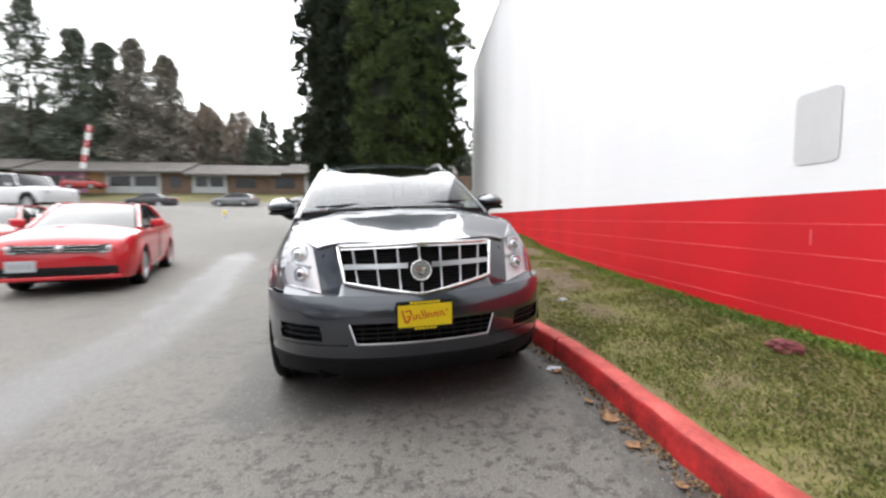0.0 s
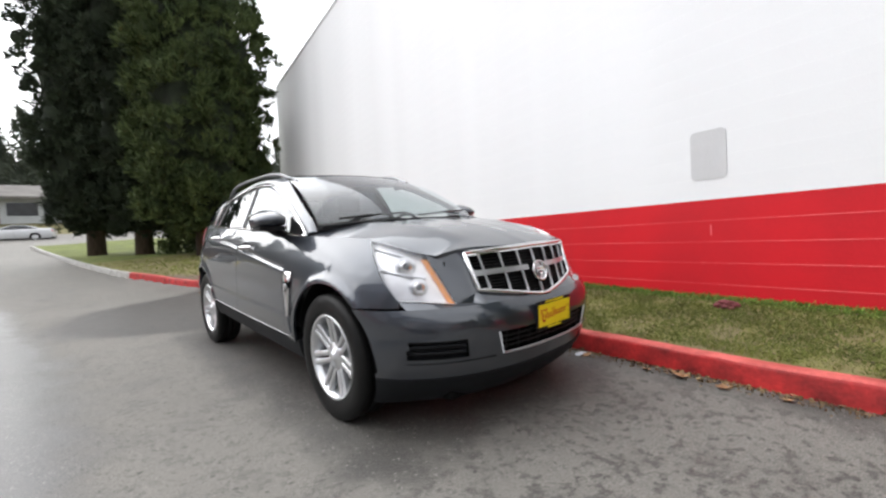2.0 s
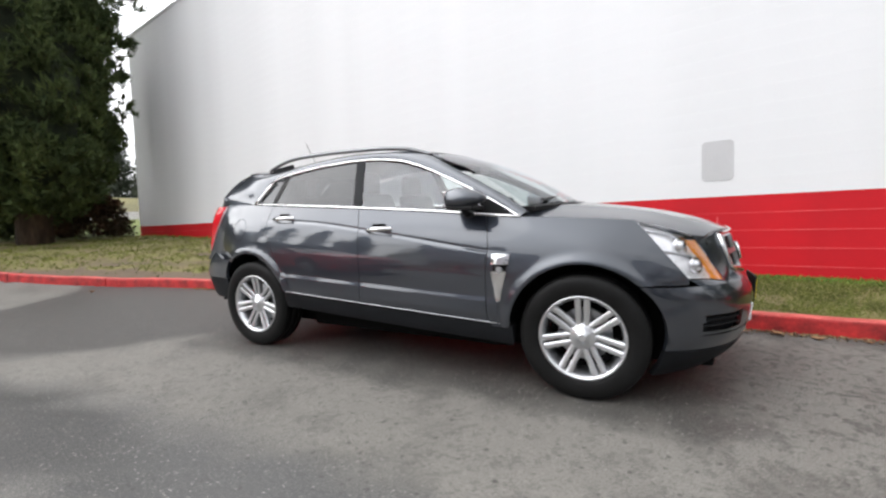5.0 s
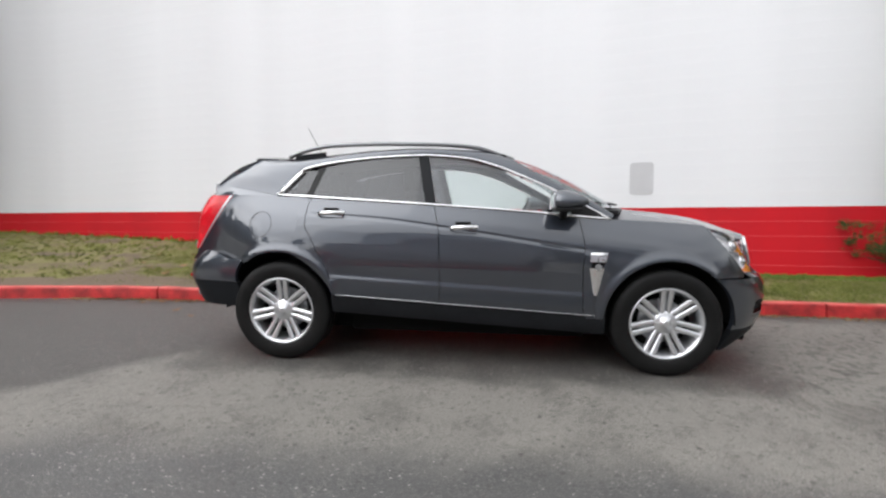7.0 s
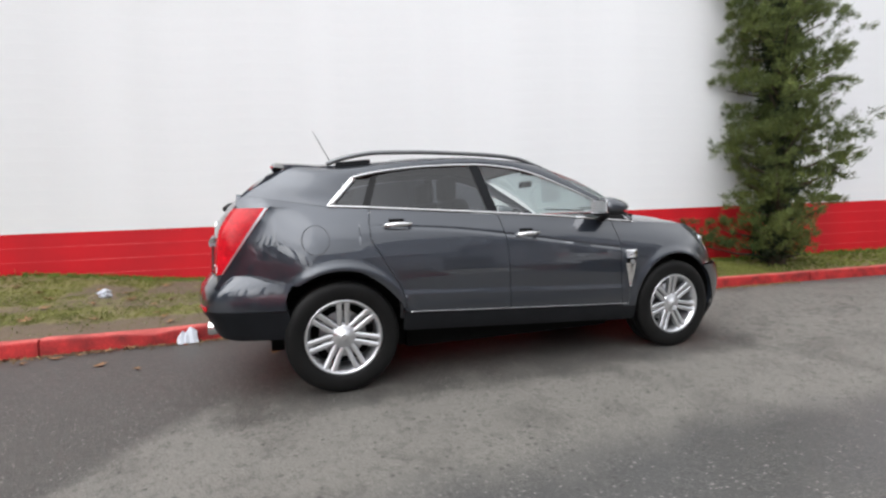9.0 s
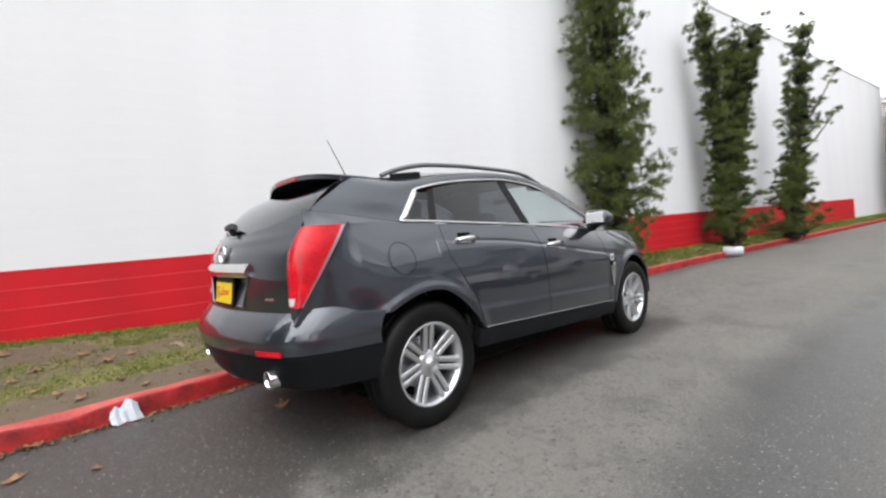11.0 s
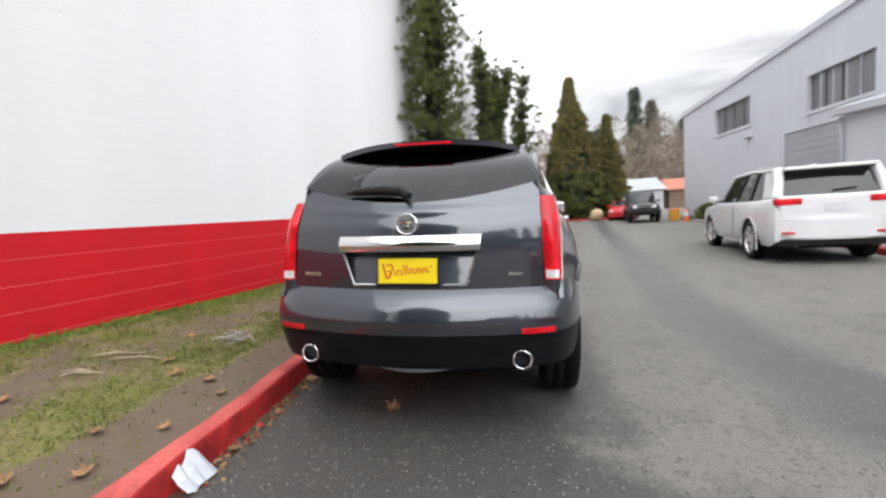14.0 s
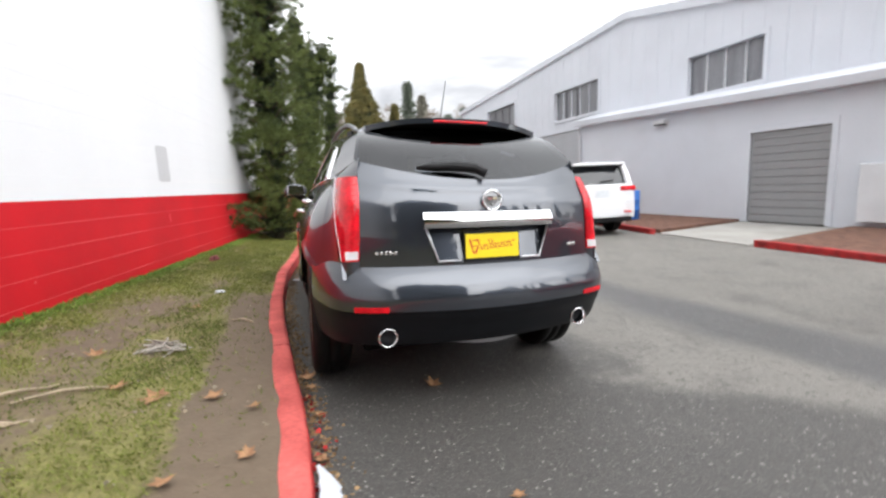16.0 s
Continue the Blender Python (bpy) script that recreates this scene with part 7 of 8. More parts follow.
# ---- wheels ----
def wheel_parts(parent, sx, R=0.378, rim_r=0.252, w=0.235, spokes=7, rim_mat=None):
    """Tyre, barrel, paired spokes, hub and brake disc, centred on the origin, facing +x times sx."""
    rim_mat = rim_mat or M_alloy
    h = w / 2
    prof = [(rim_r - 0.012, -h * 0.80), (rim_r + 0.010, -h * 0.92), (R - 0.055, -h), (R - 0.018, -h * 0.93), (R - 0.004, -h * 0.80)]
    for g in (-0.5, -0.17, 0.17, 0.5):
        prof += [(R, (g - 0.10) * w * 0.8), (R - 0.010, (g - 0.085) * w * 0.8), (R - 0.010, (g - 0.03) * w * 0.8), (R, (g - 0.015) * w * 0.8)] if abs(g) < 0.3 else [(R - 0.001, g * w * 0.72)]
    prof += [(R - 0.004, h * 0.80), (R - 0.018, h * 0.93), (R - 0.055, h), (rim_r + 0.030, h * 0.97), (rim_r + 0.010, h * 0.90), (rim_r - 0.012, h * 0.78)]
    ty = part("tyre", lathe(prof, 64), M_rubber, parent, smooth=True)
    part("barrel", lathe([(rim_r - 0.002, h * 0.80), (rim_r + 0.004, h * 0.90), (rim_r - 0.004, h * 0.93), (rim_r - 0.014, h * 0.86), (rim_r - 0.028, h * 0.55), (rim_r - 0.04, -h * 0.8), (rim_r - 0.03, -h * 0.85)], 56), rim_mat, parent, smooth=True)
    part("brake_disc", lathe([(0.06, -0.01), (0.16, -0.01), (0.16, -0.035), (0.06, -0.035)], 32), M_satin, parent)
    part("wheel_back", lathe([(0, -0.05), (rim_r - 0.03, -0.05)], 32), M_gap, parent)
    part("hub", lathe([(0, h * 0.80), (0.028, h * 0.80), (0.032, h * 0.72), (0.066, h * 0.68), (0.084, h * 0.60), (0.088, h * 0.45), (0.088, h * 0.2), (0, h * 0.2)], 32), rim_mat, parent, smooth=True)
    bm = bmesh.new()
    n = 6
    rows = []
    for i in range(n + 1):
        t = i / n
        r_ = lerp(0.058, rim_r - 0.008, t)
        hw = lerp(0.0150, 0.0180, t)
        xx = lerp(h * 0.62, h * 0.82, t ** 1.5)
        rows.append([bm.verts.new(p) for p in ((xx - 0.035, -hw, r_), (xx - 0.004, -hw, r_), (xx + 0.002, -hw * 0.6, r_), (xx + 0.002, hw * 0.6, r_), (xx - 0.004, hw, r_), (xx - 0.035, hw, r_))])
    for a, b in zip(rows, rows[1:]):
        for k in range(5):
            bm.faces.new((a[k], a[k + 1], b[k + 1], b[k]))
    bm.faces.new(rows[-1])
    sp = bm_mesh("spoke", bm, rim_mat, True)
    sp.set_sharp_from_angle(angle=radians(45))
    for k in range(spokes):
        for d in (-1, 1):
            o = new("spoke", sp)
            o.parent = parent
            o.matrix_basis = Matrix.Rotation(2 * math.pi * k / spokes, 4, "X") @ Matrix.Translation((0, d * 0.0205, 0)) @ Matrix.Rotation(d * radians(-1.4), 4, "X")
    part("centre_cap", lathe([(0, 0.003), (0.020, 0.003), (0.024, 0), (0, 0)], 18), M_alloy, parent).location = (h * 0.80, 0, 0)


for sx in (-1, 1):
    for cy_ in (0, WB):
        wh = new("wheel")
        wh.parent = suv
        wheel_parts(wh, sx)
        wh.matrix_basis = Matrix.Translation((sx * (0.806 if cy_ < 1 else 0.786), cy_, WHZ)) @ (Matrix.Rotation(math.pi, 4, "Z") if sx < 0 else Matrix())


# ---- other parked vehicles ----
M_glass_dark = mat("dark_reflective_car_glass", (0.018, 0.021, 0.024), 0.03, coat=0.12, spec=0.5)
M_glass_dark.node_tree.nodes["Principled BSDF"].inputs["Coat IOR"].default_value = 1.8
M_plate_white = mat("white_plate", (0.62, 0.65, 0.68), 0.5, var=0.05, scale=10)


def car_paint(name, c, metal=0.0):
    m = mat(name, c, 0.45, metal, coat=1.0, spec=0.2, var=0.05, scale=2)
    m.node_tree.nodes["Principled BSDF"].inputs["Coat IOR"].default_value = 1.6
    return m


def parked_car(label, m, paint, L=4.63, W=1.78, H=1.45, wb=2.65, fo=0.90, r=0.325, hood=0.92, belt=0.95, deck=1.03, cab=(0.10, 2.95), roof=(1.05, 2.30), nose=0.16, tail=0.12,
               boxy=0.0, clear=0.20, detail=True, wheel_mat=None, cladding=None, name="parked_car", category="car", black_arch=False, solid_rear=0.0):
    """A parked vehicle whose front points to -y, with its front axle at y = 0."""
    t = thing(name, label, category, m)
    y0, y1 = -fo, L - fo
    hw = W / 2
    plan = spl([(y0, hw * (0.80 + 0.12 * boxy)), (y0 + 0.12, hw * (0.90 + 0.08 * boxy)), (y0 + 0.5, hw * 0.985), (0.5, hw), (wb - 0.3, hw), (y1 - 0.5, hw * 0.98), (y1 - 0.1, hw * (0.91 + 0.07 * boxy)), (y1, hw * (0.82 + 0.12 * boxy))])
    top = spl([(y0, hood - 0.22 + 0.14 * boxy), (y0 + 0.12, hood - 0.12 + 0.10 * boxy), (y0 + 0.45, hood - 0.03), (cab[0], hood + 0.03), (cab[0] + 0.25, belt), (wb * 0.6, belt + 0.02), (cab[1] - 0.1, deck - 0.02), (y1 - 0.12, deck), (y1, deck - 0.10)])
    crown = spl([(y0, 0.02), (y0 + 0.5, 0.055), (cab[0], 0.08), (cab[0] + 0.5, 0.0), (cab[1] - 0.3, 0.0), (cab[1] + 0.1, 0.03), (y1, 0.02)]) if cab[1] < y1 - 0.25 else spl([(y0, 0.02), (y0 + 0.5, 0.055), (cab[0], 0.08), (cab[0] + 0.5, 0.0), (y1, 0.0)])
    ar = r * 1.17

    def in_arch(p):
        return any(math.hypot(p[1] - c, p[2] - r) < ar for c in (0, wb)) and abs(p[0]) > hw * 0.6
    low = spl([(y0, clear + 0.05), (y0 + 0.2, clear), (y1 - 0.2, clear + 0.02), (y1, clear + 0.12)])

    def shell(u, v):
        y = lerp(y0, y1, u)
        w, zt, zl = plan(y), top(y), low(y)
        sec = [(-0.0, None)]
        s = 2 * v - 1
        a = abs(s)
        # from the centre of the deck out over the shoulder and down the side
        if a < 0.42:
            x = w * 0.86 * a / 0.42
            z = zt + crown(y) * (1 - (a / 0.42) ** 2)
        else:
            q = (a - 0.42) / 0.58
            x = w * spl([(0, 0.86), (0.10, 0.935), (0.3, 0.985), (0.55, 1.0), (0.85, 0.97), (1, 0.92)])(q)
            z = lerp(zt, zl, spl([(0, 0), (0.10, 0.045), (0.3, 0.25), (1, 1)])(q))
        return (math.copysign(x, s), y, z)
    body = panel("body", shell, 96, 60, paint, t, 0.0, (0, 0, 1), skip=in_arch)
    for nm, yy, sgn in (("front_end", y0, -1), ("rear_end", y1, 1)):
        panel(nm, lambda u, v: (lambda p: (p[0], p[1] + sgn * 0.05 * math.sin(math.pi * v) * (1 - (2 * u - 1) ** 2), lerp(low(yy), p[2], v)))(shell(0.0 if sgn < 0 else 1.0, 0.5 + (u - 0.5) * 0.84 * 0.999)), 24, 8, paint, t, 0.0)
        panel(nm, lambda u, v: (lambda p, q: (lerp(p[0], q[0], v), yy + sgn * 0.0, lerp(p[2], q[2], v)))(shell(0.0 if sgn < 0 else 1.0, lerp(0.08, 0.0, u)), shell(0.0 if sgn < 0 else 1.0, lerp(0.92, 1.0, u))), 6, 10, paint, t, 0.0)
    part("underbody", box((-hw * 0.62, y0 + 0.1, clear - 0.02), (hw * 0.62, y1 - 0.1, hood * 0.72), 0.02), M_gap, t)
    # cabin
    rx, bx = hw * (0.66 + 0.12 * boxy), hw * 0.86
    zr = H

    def cabin_edge(k):
        return {"wb": lambda s: (bx * s, cab[0] + 0.16 * s * s, top(cab[0] + 0.16) + crown(cab[0]) * (1 - s * s)), "wt": lambda s: (rx * s, roof[0] + 0.06 * s * s, zr - 0.045 - 0.025 * s * s),
                "rt": lambda s: (rx * s, roof[1] - 0.04 * s * s, zr - 0.05 - 0.02 * s * s), "rb": lambda s: (bx * 0.97 * s, cab[1] - 0.10 * s * s, top(min(cab[1], y1 - 0.05)) + 0.005)}[k]
    for nm, a, b in (("windscreen", "wb", "wt"), ("rear_window", "rb", "rt")):
        A, B = cabin_edge(a), cabin_edge(b)
        panel(nm, lambda u, v: (lambda s, p, q: tuple(lerp(p[i], q[i], v) + (0.025 * math.sin(math.pi * v) if i == 2 else 0) for i in range(3)))(0, A((2 * u - 1) * 0.93), B((2 * u - 1) * 0.93)), 14, 8, M_glass_dark, t, 0.0)
    panel("roof", lambda u, v: (lambda s: (lambda p, q: tuple(lerp(p[i], q[i], v) + ((0.045 * math.sin(math.pi * v) ** 0.7 + 0.0 * s) * (1 - 0.5 * s * s) if i == 2 else 0) for i in range(3)))(cabin_edge("wt")(s), cabin_edge("rt")(s)))(2 * u - 1), 16, 12, paint, t, 0.02)
    for sx in (-1, 1):
        wbp, wtp, rtp, rbp = (np.array(cabin_edge(k)(sx)) for k in ("wb", "wt", "rt", "rb"))

        def side(u, v):
            lo = lerp(wbp, rbp, u)
            lo[2] = top(lo[1]) + 0.004
            lo[0] = sx * (bx + (plan(lo[1]) / hw - 1) * bx)
            hi = lerp(wtp, rtp, u)
            return tuple(lerp(lo, hi, v))
        panel("side_window", side, 24, 8, M_glass_dark, t, 0.0, (sx, 0, 0))
        if solid_rear:
            # thick painted rear pillar, and the painted surround of the back window
            panel("rear_pillar", lambda u, v: (lambda p: (p[0] + sx * 0.012, p[1] + 0.05 * u, p[2]))(side(lerp(solid_rear + 0.06 * (1 - v), 1.0, u), v)), 8, 8, paint, t, 0.03, (sx, 0, 0))
            part("window_surround", tube([rbp + np.array((-sx * 0.03, 0.01, 0)), lerp(rbp, rtp, 0.5) + np.array((-sx * 0.03, 0.03, 0.03)), rtp + np.array((-sx * 0.03, 0.01, 0.01))], 0.085, 8), paint, t)
        for k, (p, q) in enumerate(((wbp, wtp), (rbp, rtp))):
            part("pillar", tube([p, lerp(p, q, 0.5) + np.array((sx * 0.005, 0, 0.012)), q], 0.045 if k else 0.035, 6), paint, t)
        part("roof_edge", tube([wtp, lerp(wtp, rtp, 0.5) + np.array((0, 0, 0.035)), rtp], 0.032, 6), paint, t)
        for f_ in ((0.44, 0.74) if cab[1] - cab[0] < 3.2 else (0.38, 0.66, 0.86)):
            part("door_pillar", tube([np.array(side(f_, v)) + np.array((sx * 0.004, 0, 0)) for v in np.linspace(0, 1, 4)], 0.024, 6), M_black if f_ < 0.8 else paint, t)
        for yy in (lerp(cab[0], cab[1], 0.52), lerp(cab[0], cab[1], 0.82)):
            part("door_handle", box((sx * plan(yy) * 0.985 - 0.02, yy - 0.09, belt - 0.13), (sx * plan(yy) * 0.985 + 0.02, yy + 0.09, belt - 0.10), 0.01), paint, t)
        mi = part("door_mirror", box((sx * (hw + 0.10) - 0.10, cab[0] + 0.42, belt + 0.03), (sx * (hw + 0.10) + 0.10, cab[0] + 0.52, belt + 0.17), 0.04), paint, t, smooth=True)
        part("mirror_arm", box((sx * (hw + 0.0) - 0.12, cab[0] + 0.46, belt + 0.02), (sx * (hw + 0.0) + 0.06, cab[0] + 0.50, belt + 0.06), 0.01), M_black, mi)
        for c in (0, wb):
            part("arch_lip", tube([(sx * (plan(c) - 0.004), c + ar * math.cos(a), r + ar * math.sin(a)) for a in np.linspace(-0.35, math.pi + 0.35, 24)], 0.016 if not black_arch else 0.05, 6), M_black if black_arch else paint, t)
            wh = new("wheel")
            wh.parent = t
            wheel_parts(wh, sx, r, r * 0.68, 0.22, 7, wheel_mat)
            wh.matrix_basis = Matrix.Translation((sx * (hw - 0.115), c, r)) @ (Matrix.Rotation(math.pi, 4, "Z") if sx < 0 else Matrix())
        part("seam", tube([(sx * (plan(y) + 0.0015), y, z) for y, z in ((lerp(cab[0], cab[1], 0.45), clear + 0.1), (lerp(cab[0], cab[1], 0.45), belt - 0.2), (lerp(cab[0], cab[1], 0.46), belt - 0.04))], 0.005, 4), M_gap, t)
        if cladding:
            part("sill_cladding", box((sx * hw - 0.05, 0.45, clear), (sx * hw + 0.012, wb - 0.45, clear + 0.14), 0.015), cladding, t)
    t["half"] = hw
    return t, plan, top, low, y0, y1, hw


def put_car(x, y, yaw):
    return pose(x, y, ground_z(x, y) + 0.003, 0, 0, yaw)


# red saloon in the yard
P_red = car_paint("bright_red_paint", (0.58, 0.012, 0.022))
t, plan, top, low, y0, y1, hw = parked_car("bright red saloon car parked in the yard", put_car(-5.46, 4.18, 21), P_red)
part("grille", box((-0.50, y0 - 0.055, 0.625), (0.50, y0 + 0.03, 0.735), 0.012), M_black, t)
for z in (0.640, 0.680, 0.722):
    part("grille_bar", box((-0.49, y0 - 0.062, z - 0.005), (0.49, y0 - 0.05, z + 0.005), 0.002), M_chrome, t)
part("lower_grille", box((-0.70, y0 - 0.050, 0.29), (0.70, y0 + 0.05, 0.42), 0.02), M_black, t)
part("lower_grille_bar", box((-0.46, y0 - 0.058, 0.345), (0.46, y0 - 0.045, 0.362), 0.004), M_trimdark, t)
part("bumper_lip", box((-0.74, y0 - 0.06, 0.22), (0.74, y0 + 0.10, 0.285), 0.025), P_red, t)
part("badge", lathe([(0, 0.02), (0.05, 0.018), (0.058, 0.0), (0, 0)], 24), M_chrome, t, "round chrome badge", smooth=True).matrix_basis = Matrix.Translation((0, y0 - 0.05, 0.68)) @ Matrix.Rotation(radians(-90), 4, "Z")
part("number_plate", box((-0.60, y0 - 0.075, 0.36), (-0.26, y0 - 0.055, 0.52), 0.006), M_plate_white, t)
for k in range(5):
    part("plate_bar", box((-0.55 + 0.05 * k, y0 - 0.079, 0.41), (-0.525 + 0.05 * k, y0 - 0.0745, 0.47), 0.001), M_satin, t)
for sx in (-1, 1):
    hl = panel("headlamp", lambda u, v: (sx * lerp(0.47, 0.835, u), y0 - 0.055 + 0.34 * u * u + 0.06 * v, lerp(0.615 + 0.02 * u, 0.735 + 0.055 * u, v)), 10, 5, M_dark_glass, t, 0.05, (0, -1, 0), label="dark glossy headlamp")
    for u_ in (0.32, 0.68):
        part("projector", lathe([(0, 0.02), (0.030, 0.018), (0.040, 0.0), (0, 0)], 18), M_lampwhite, hl, smooth=True).matrix_basis = Matrix.Translation((sx * lerp(0.47, 0.835, u_), y0 - 0.050 + 0.34 * u_ * u_, 0.690)) @ Matrix.Rotation(radians(-90), 4, "Z")
    part("lamp_strip", tube([(sx * lerp(0.48, 0.83, u_), y0 - 0.058 + 0.34 * u_ * u_, 0.628 + 0.02 * u_) for u_ in np.linspace(0, 1, 6)], 0.009, 6), M_lampwhite, hl)
    part("fog_lamp", lathe([(0, 0.02), (0.045, 0.018), (0.055, 0.0), (0, 0)], 18), M_chrome, t, smooth=True).matrix_basis = Matrix.Translation((sx * 0.62, y0 - 0.03, 0.335)) @ Matrix.Rotation(radians(-90), 4, "Z")
    part("tail_lamp", box((sx * 0.66 - 0.14, y1 - 0.06, 0.78), (sx * 0.66 + 0.14, y1 + 0.01, 0.93), 0.02), M_tail, t)

# more cars beyond it
P_red2 = car_paint("dull_red_paint", (0.42, 0.03, 0.03))
t, plan, top, low, y0, y1, hw = parked_car("faded red hatchback behind the red saloon", put_car(-9.6, 6.6, 24), P_red2, L=4.2, H=1.46, wb=2.55, cab=(0.1, 3.2), roof=(1.0, 2.7), deck=1.0)
for sx in (-1, 1):
    part("headlamp", box((sx * 0.60 - 0.16, y0 - 0.02, 0.62), (sx * 0.60 + 0.16, y0 + 0.10, 0.74), 0.03), M_lampwhite, t)
part("bumper", box((-0.80, y0 - 0.07, 0.30), (0.80, y0 + 0.06, 0.52), 0.04), M_black, t)
P_white = car_paint("white_car_paint", (0.74, 0.75, 0.77))
t, plan, top, low, y0, y1, hw = parked_car("white four-wheel-drive with black wheel arches", put_car(-17.7, 18.8, 74), P_white, L=4.4, W=1.85, H=1.80, wb=2.75, fo=0.75, r=0.39, hood=1.10, belt=1.12, deck=1.16, cab=(0.45, 3.45),
                                          roof=(0.95, 3.35), boxy=0.9, clear=0.35, black_arch=True)
for sx in (-1, 1):
    part("headlamp", lathe([(0, 0.03), (0.09, 0.02), (0.1, 0), (0, 0)], 20), M_lampwhite, t, smooth=True).matrix_basis = Matrix.Translation((sx * 0.55, y0 - 0.02, 0.88)) @ Matrix.Rotation(radians(-90), 4, "Z")
    part("tail_lamp", box((sx * 0.80 - 0.07, y1 - 0.03, 0.78), (sx * 0.80 + 0.07, y1 + 0.03, 1.0), 0.01), M_tail, t)
P_grey = car_paint("silver_grey_paint", (0.22, 0.23, 0.24), 0.5)
P_dark = car_paint("dark_car_paint", (0.035, 0.035, 0.04), 0.2)
P_silver = car_paint("pale_silver_paint", (0.55, 0.56, 0.58), 0.3)
for x, y, yaw, pnt, lab, kw in ((-29.0, 43.8, 268, P_dark, "dark saloon parked below the grassy bank", {}), (-21.2, 45.7, 268, P_grey, "silver-grey estate car parked below the grassy bank", dict(H=1.5, cab=(0.1, 3.5), roof=(1.0, 2.9), deck=1.0)),
                                (-13.2, 46.6, 268, P_silver, "pale silver coupe parked below the grassy bank", dict(H=1.36, roof=(1.1, 2.1))), (-41.0, 55.0, 90, P_red2, "red car parked by the shops", {})):
    t, plan, top, low, y0, y1, hw = parked_car(lab, put_car(x, y, yaw), pnt, **kw)
    for sx in (-1, 1):
        part("headlamp", box((sx * 0.60 - 0.15, y0 - 0.03, 0.62), (sx * 0.60 + 0.15, y0 + 0.08, 0.73), 0.02), M_lampwhite, t)
        part("tail_lamp", box((sx * 0.62 - 0.15, y1 - 0.06, 0.78), (sx * 0.62 + 0.15, y1 + 0.02, 0.92), 0.02), M_tail, t)

# white sport utility at the planting bed, seen from behind
t, plan, top, low, y0, y1, hw = parked_car("white sport utility vehicle parked at the planting bed", put_car(-5.42, -7.52, 0), P_white, L=4.82, W=1.94, H=1.77, wb=2.915, fo=0.92, r=0.385, hood=1.07, belt=1.12, deck=1.235,
                                          cab=(0.35, 3.88), roof=(1.20, 3.60), boxy=0.62, clear=0.30, wheel_mat=M_chrome, solid_rear=0.80)
part("spoiler", box((-0.66, 3.30, 1.675), (0.66, 3.82, 1.735), 0.025), P_white, t)
part("spoiler_lip", box((-0.60, 3.74, 1.645), (0.60, 3.80, 1.672), 0.008), M_black, t)
part("rear_valance", box((-0.78, y1 - 0.16, 0.33), (0.78, y1 + 0.05, 0.45), 0.03), M_black, t)
panel("rear_bumper", lambda u, v: (lambda s: (0.90 * s, y1 + 0.10 - 0.18 * s * s * abs(s), lerp(0.45, 0.80, v) + 0.0))(2 * u - 1), 20, 5, P_white, t, 0.08, (0, 1, 0))
part("bumper_strip", box((-0.70, y1 + 0.02, 0.475), (0.70, y1 + 0.105, 0.488), 0.004), M_satin, t)
part("tailgate_panel", box((-0.80, y1 - 0.10, 0.76), (0.80, y1 + 0.045, 1.225), 0.05), P_white, t)
part("number_plate", box((-0.155, y1 + 0.045, 0.93), (0.155, y1 + 0.056, 1.08), 0.004), M_plate_white, t)
part("rear_wiper", tube([(0, 3.86, 1.285), (-0.34, 3.83, 1.315)], 0.014, 6), M_black, t)
part("roof_fin", box((-0.03, 3.0, 1.72), (0.03, 3.22, 1.79), 0.015), P_white, t)
for sx in (-1, 1):
    tl = part("tail_lamp", box((sx * 0.66 - 0.20, y1 - 0.16, 1.06), (sx * 0.66 + 0.20, y1 + 0.058, 1.185), 0.03), M_tail, t, "red tail lamp")
    part("reflector", box((sx * 0.66 - 0.09, y1 + 0.0, 0.55), (sx * 0.66 + 0.09, y1 + 0.075, 0.585), 0.006), M_tail, t)
    part("exhaust_tip", lathe([(0.03, -0.1), (0.035, 0), (0.042, 0), (0.042, -0.1)], 16), M_chrome, t).matrix_basis = Matrix.Translation((sx * 0.55, y1 + 0.04, 0.36)) @ Matrix.Rotation(radians(90), 4, "Z")
    part("roof_rail", tube([(sx * 0.66, 1.45, 1.73), (sx * 0.67, 1.6, 1.79), (sx * 0.67, 3.0, 1.79), (sx * 0.66, 3.2, 1.73)], 0.018, 6), M_satin, t)

# black four-wheel-drive at the end of the lane
t, plan, top, low, y0, y1, hw = parked_car("black four-wheel-drive with big tyres facing up the lane", put_car(-4.45, -22.6, 180), P_dark, L=4.1, W=1.72, H=1.82, wb=2.42, fo=0.62, r=0.42, hood=1.12, belt=1.16, deck=1.18,
                                          cab=(0.62, 3.2), roof=(0.98, 3.1), boxy=1.0, clear=0.45, black_arch=True, wheel_mat=M_satin)
for sx in (-1, 1):
    part("headlamp", lathe([(0, 0.03), (0.09, 0.02), (0.1, 0), (0, 0)], 20), M_lampwhite, t, smooth=True).matrix_basis = Matrix.Translation((sx * 0.52, y0 - 0.03, 0.92)) @ Matrix.Rotation(radians(-90), 4, "Z")
for k in range(7):
    part("grille_slot", box((-0.31 + 0.09 * k, y0 - 0.06, 0.78), (-0.26 + 0.09 * k, y0 - 0.03, 1.02), 0.008), M_gap, t)
part("bumper", box((-0.85, y0 - 0.22, 0.52), (0.85, y0 - 0.04, 0.72), 0.03), M_black, t)
t, plan, top, low, y0, y1, hw = parked_car("red car behind the black four-wheel-drive", put_car(-3.6, -27.6, 170), P_red, H=1.42)
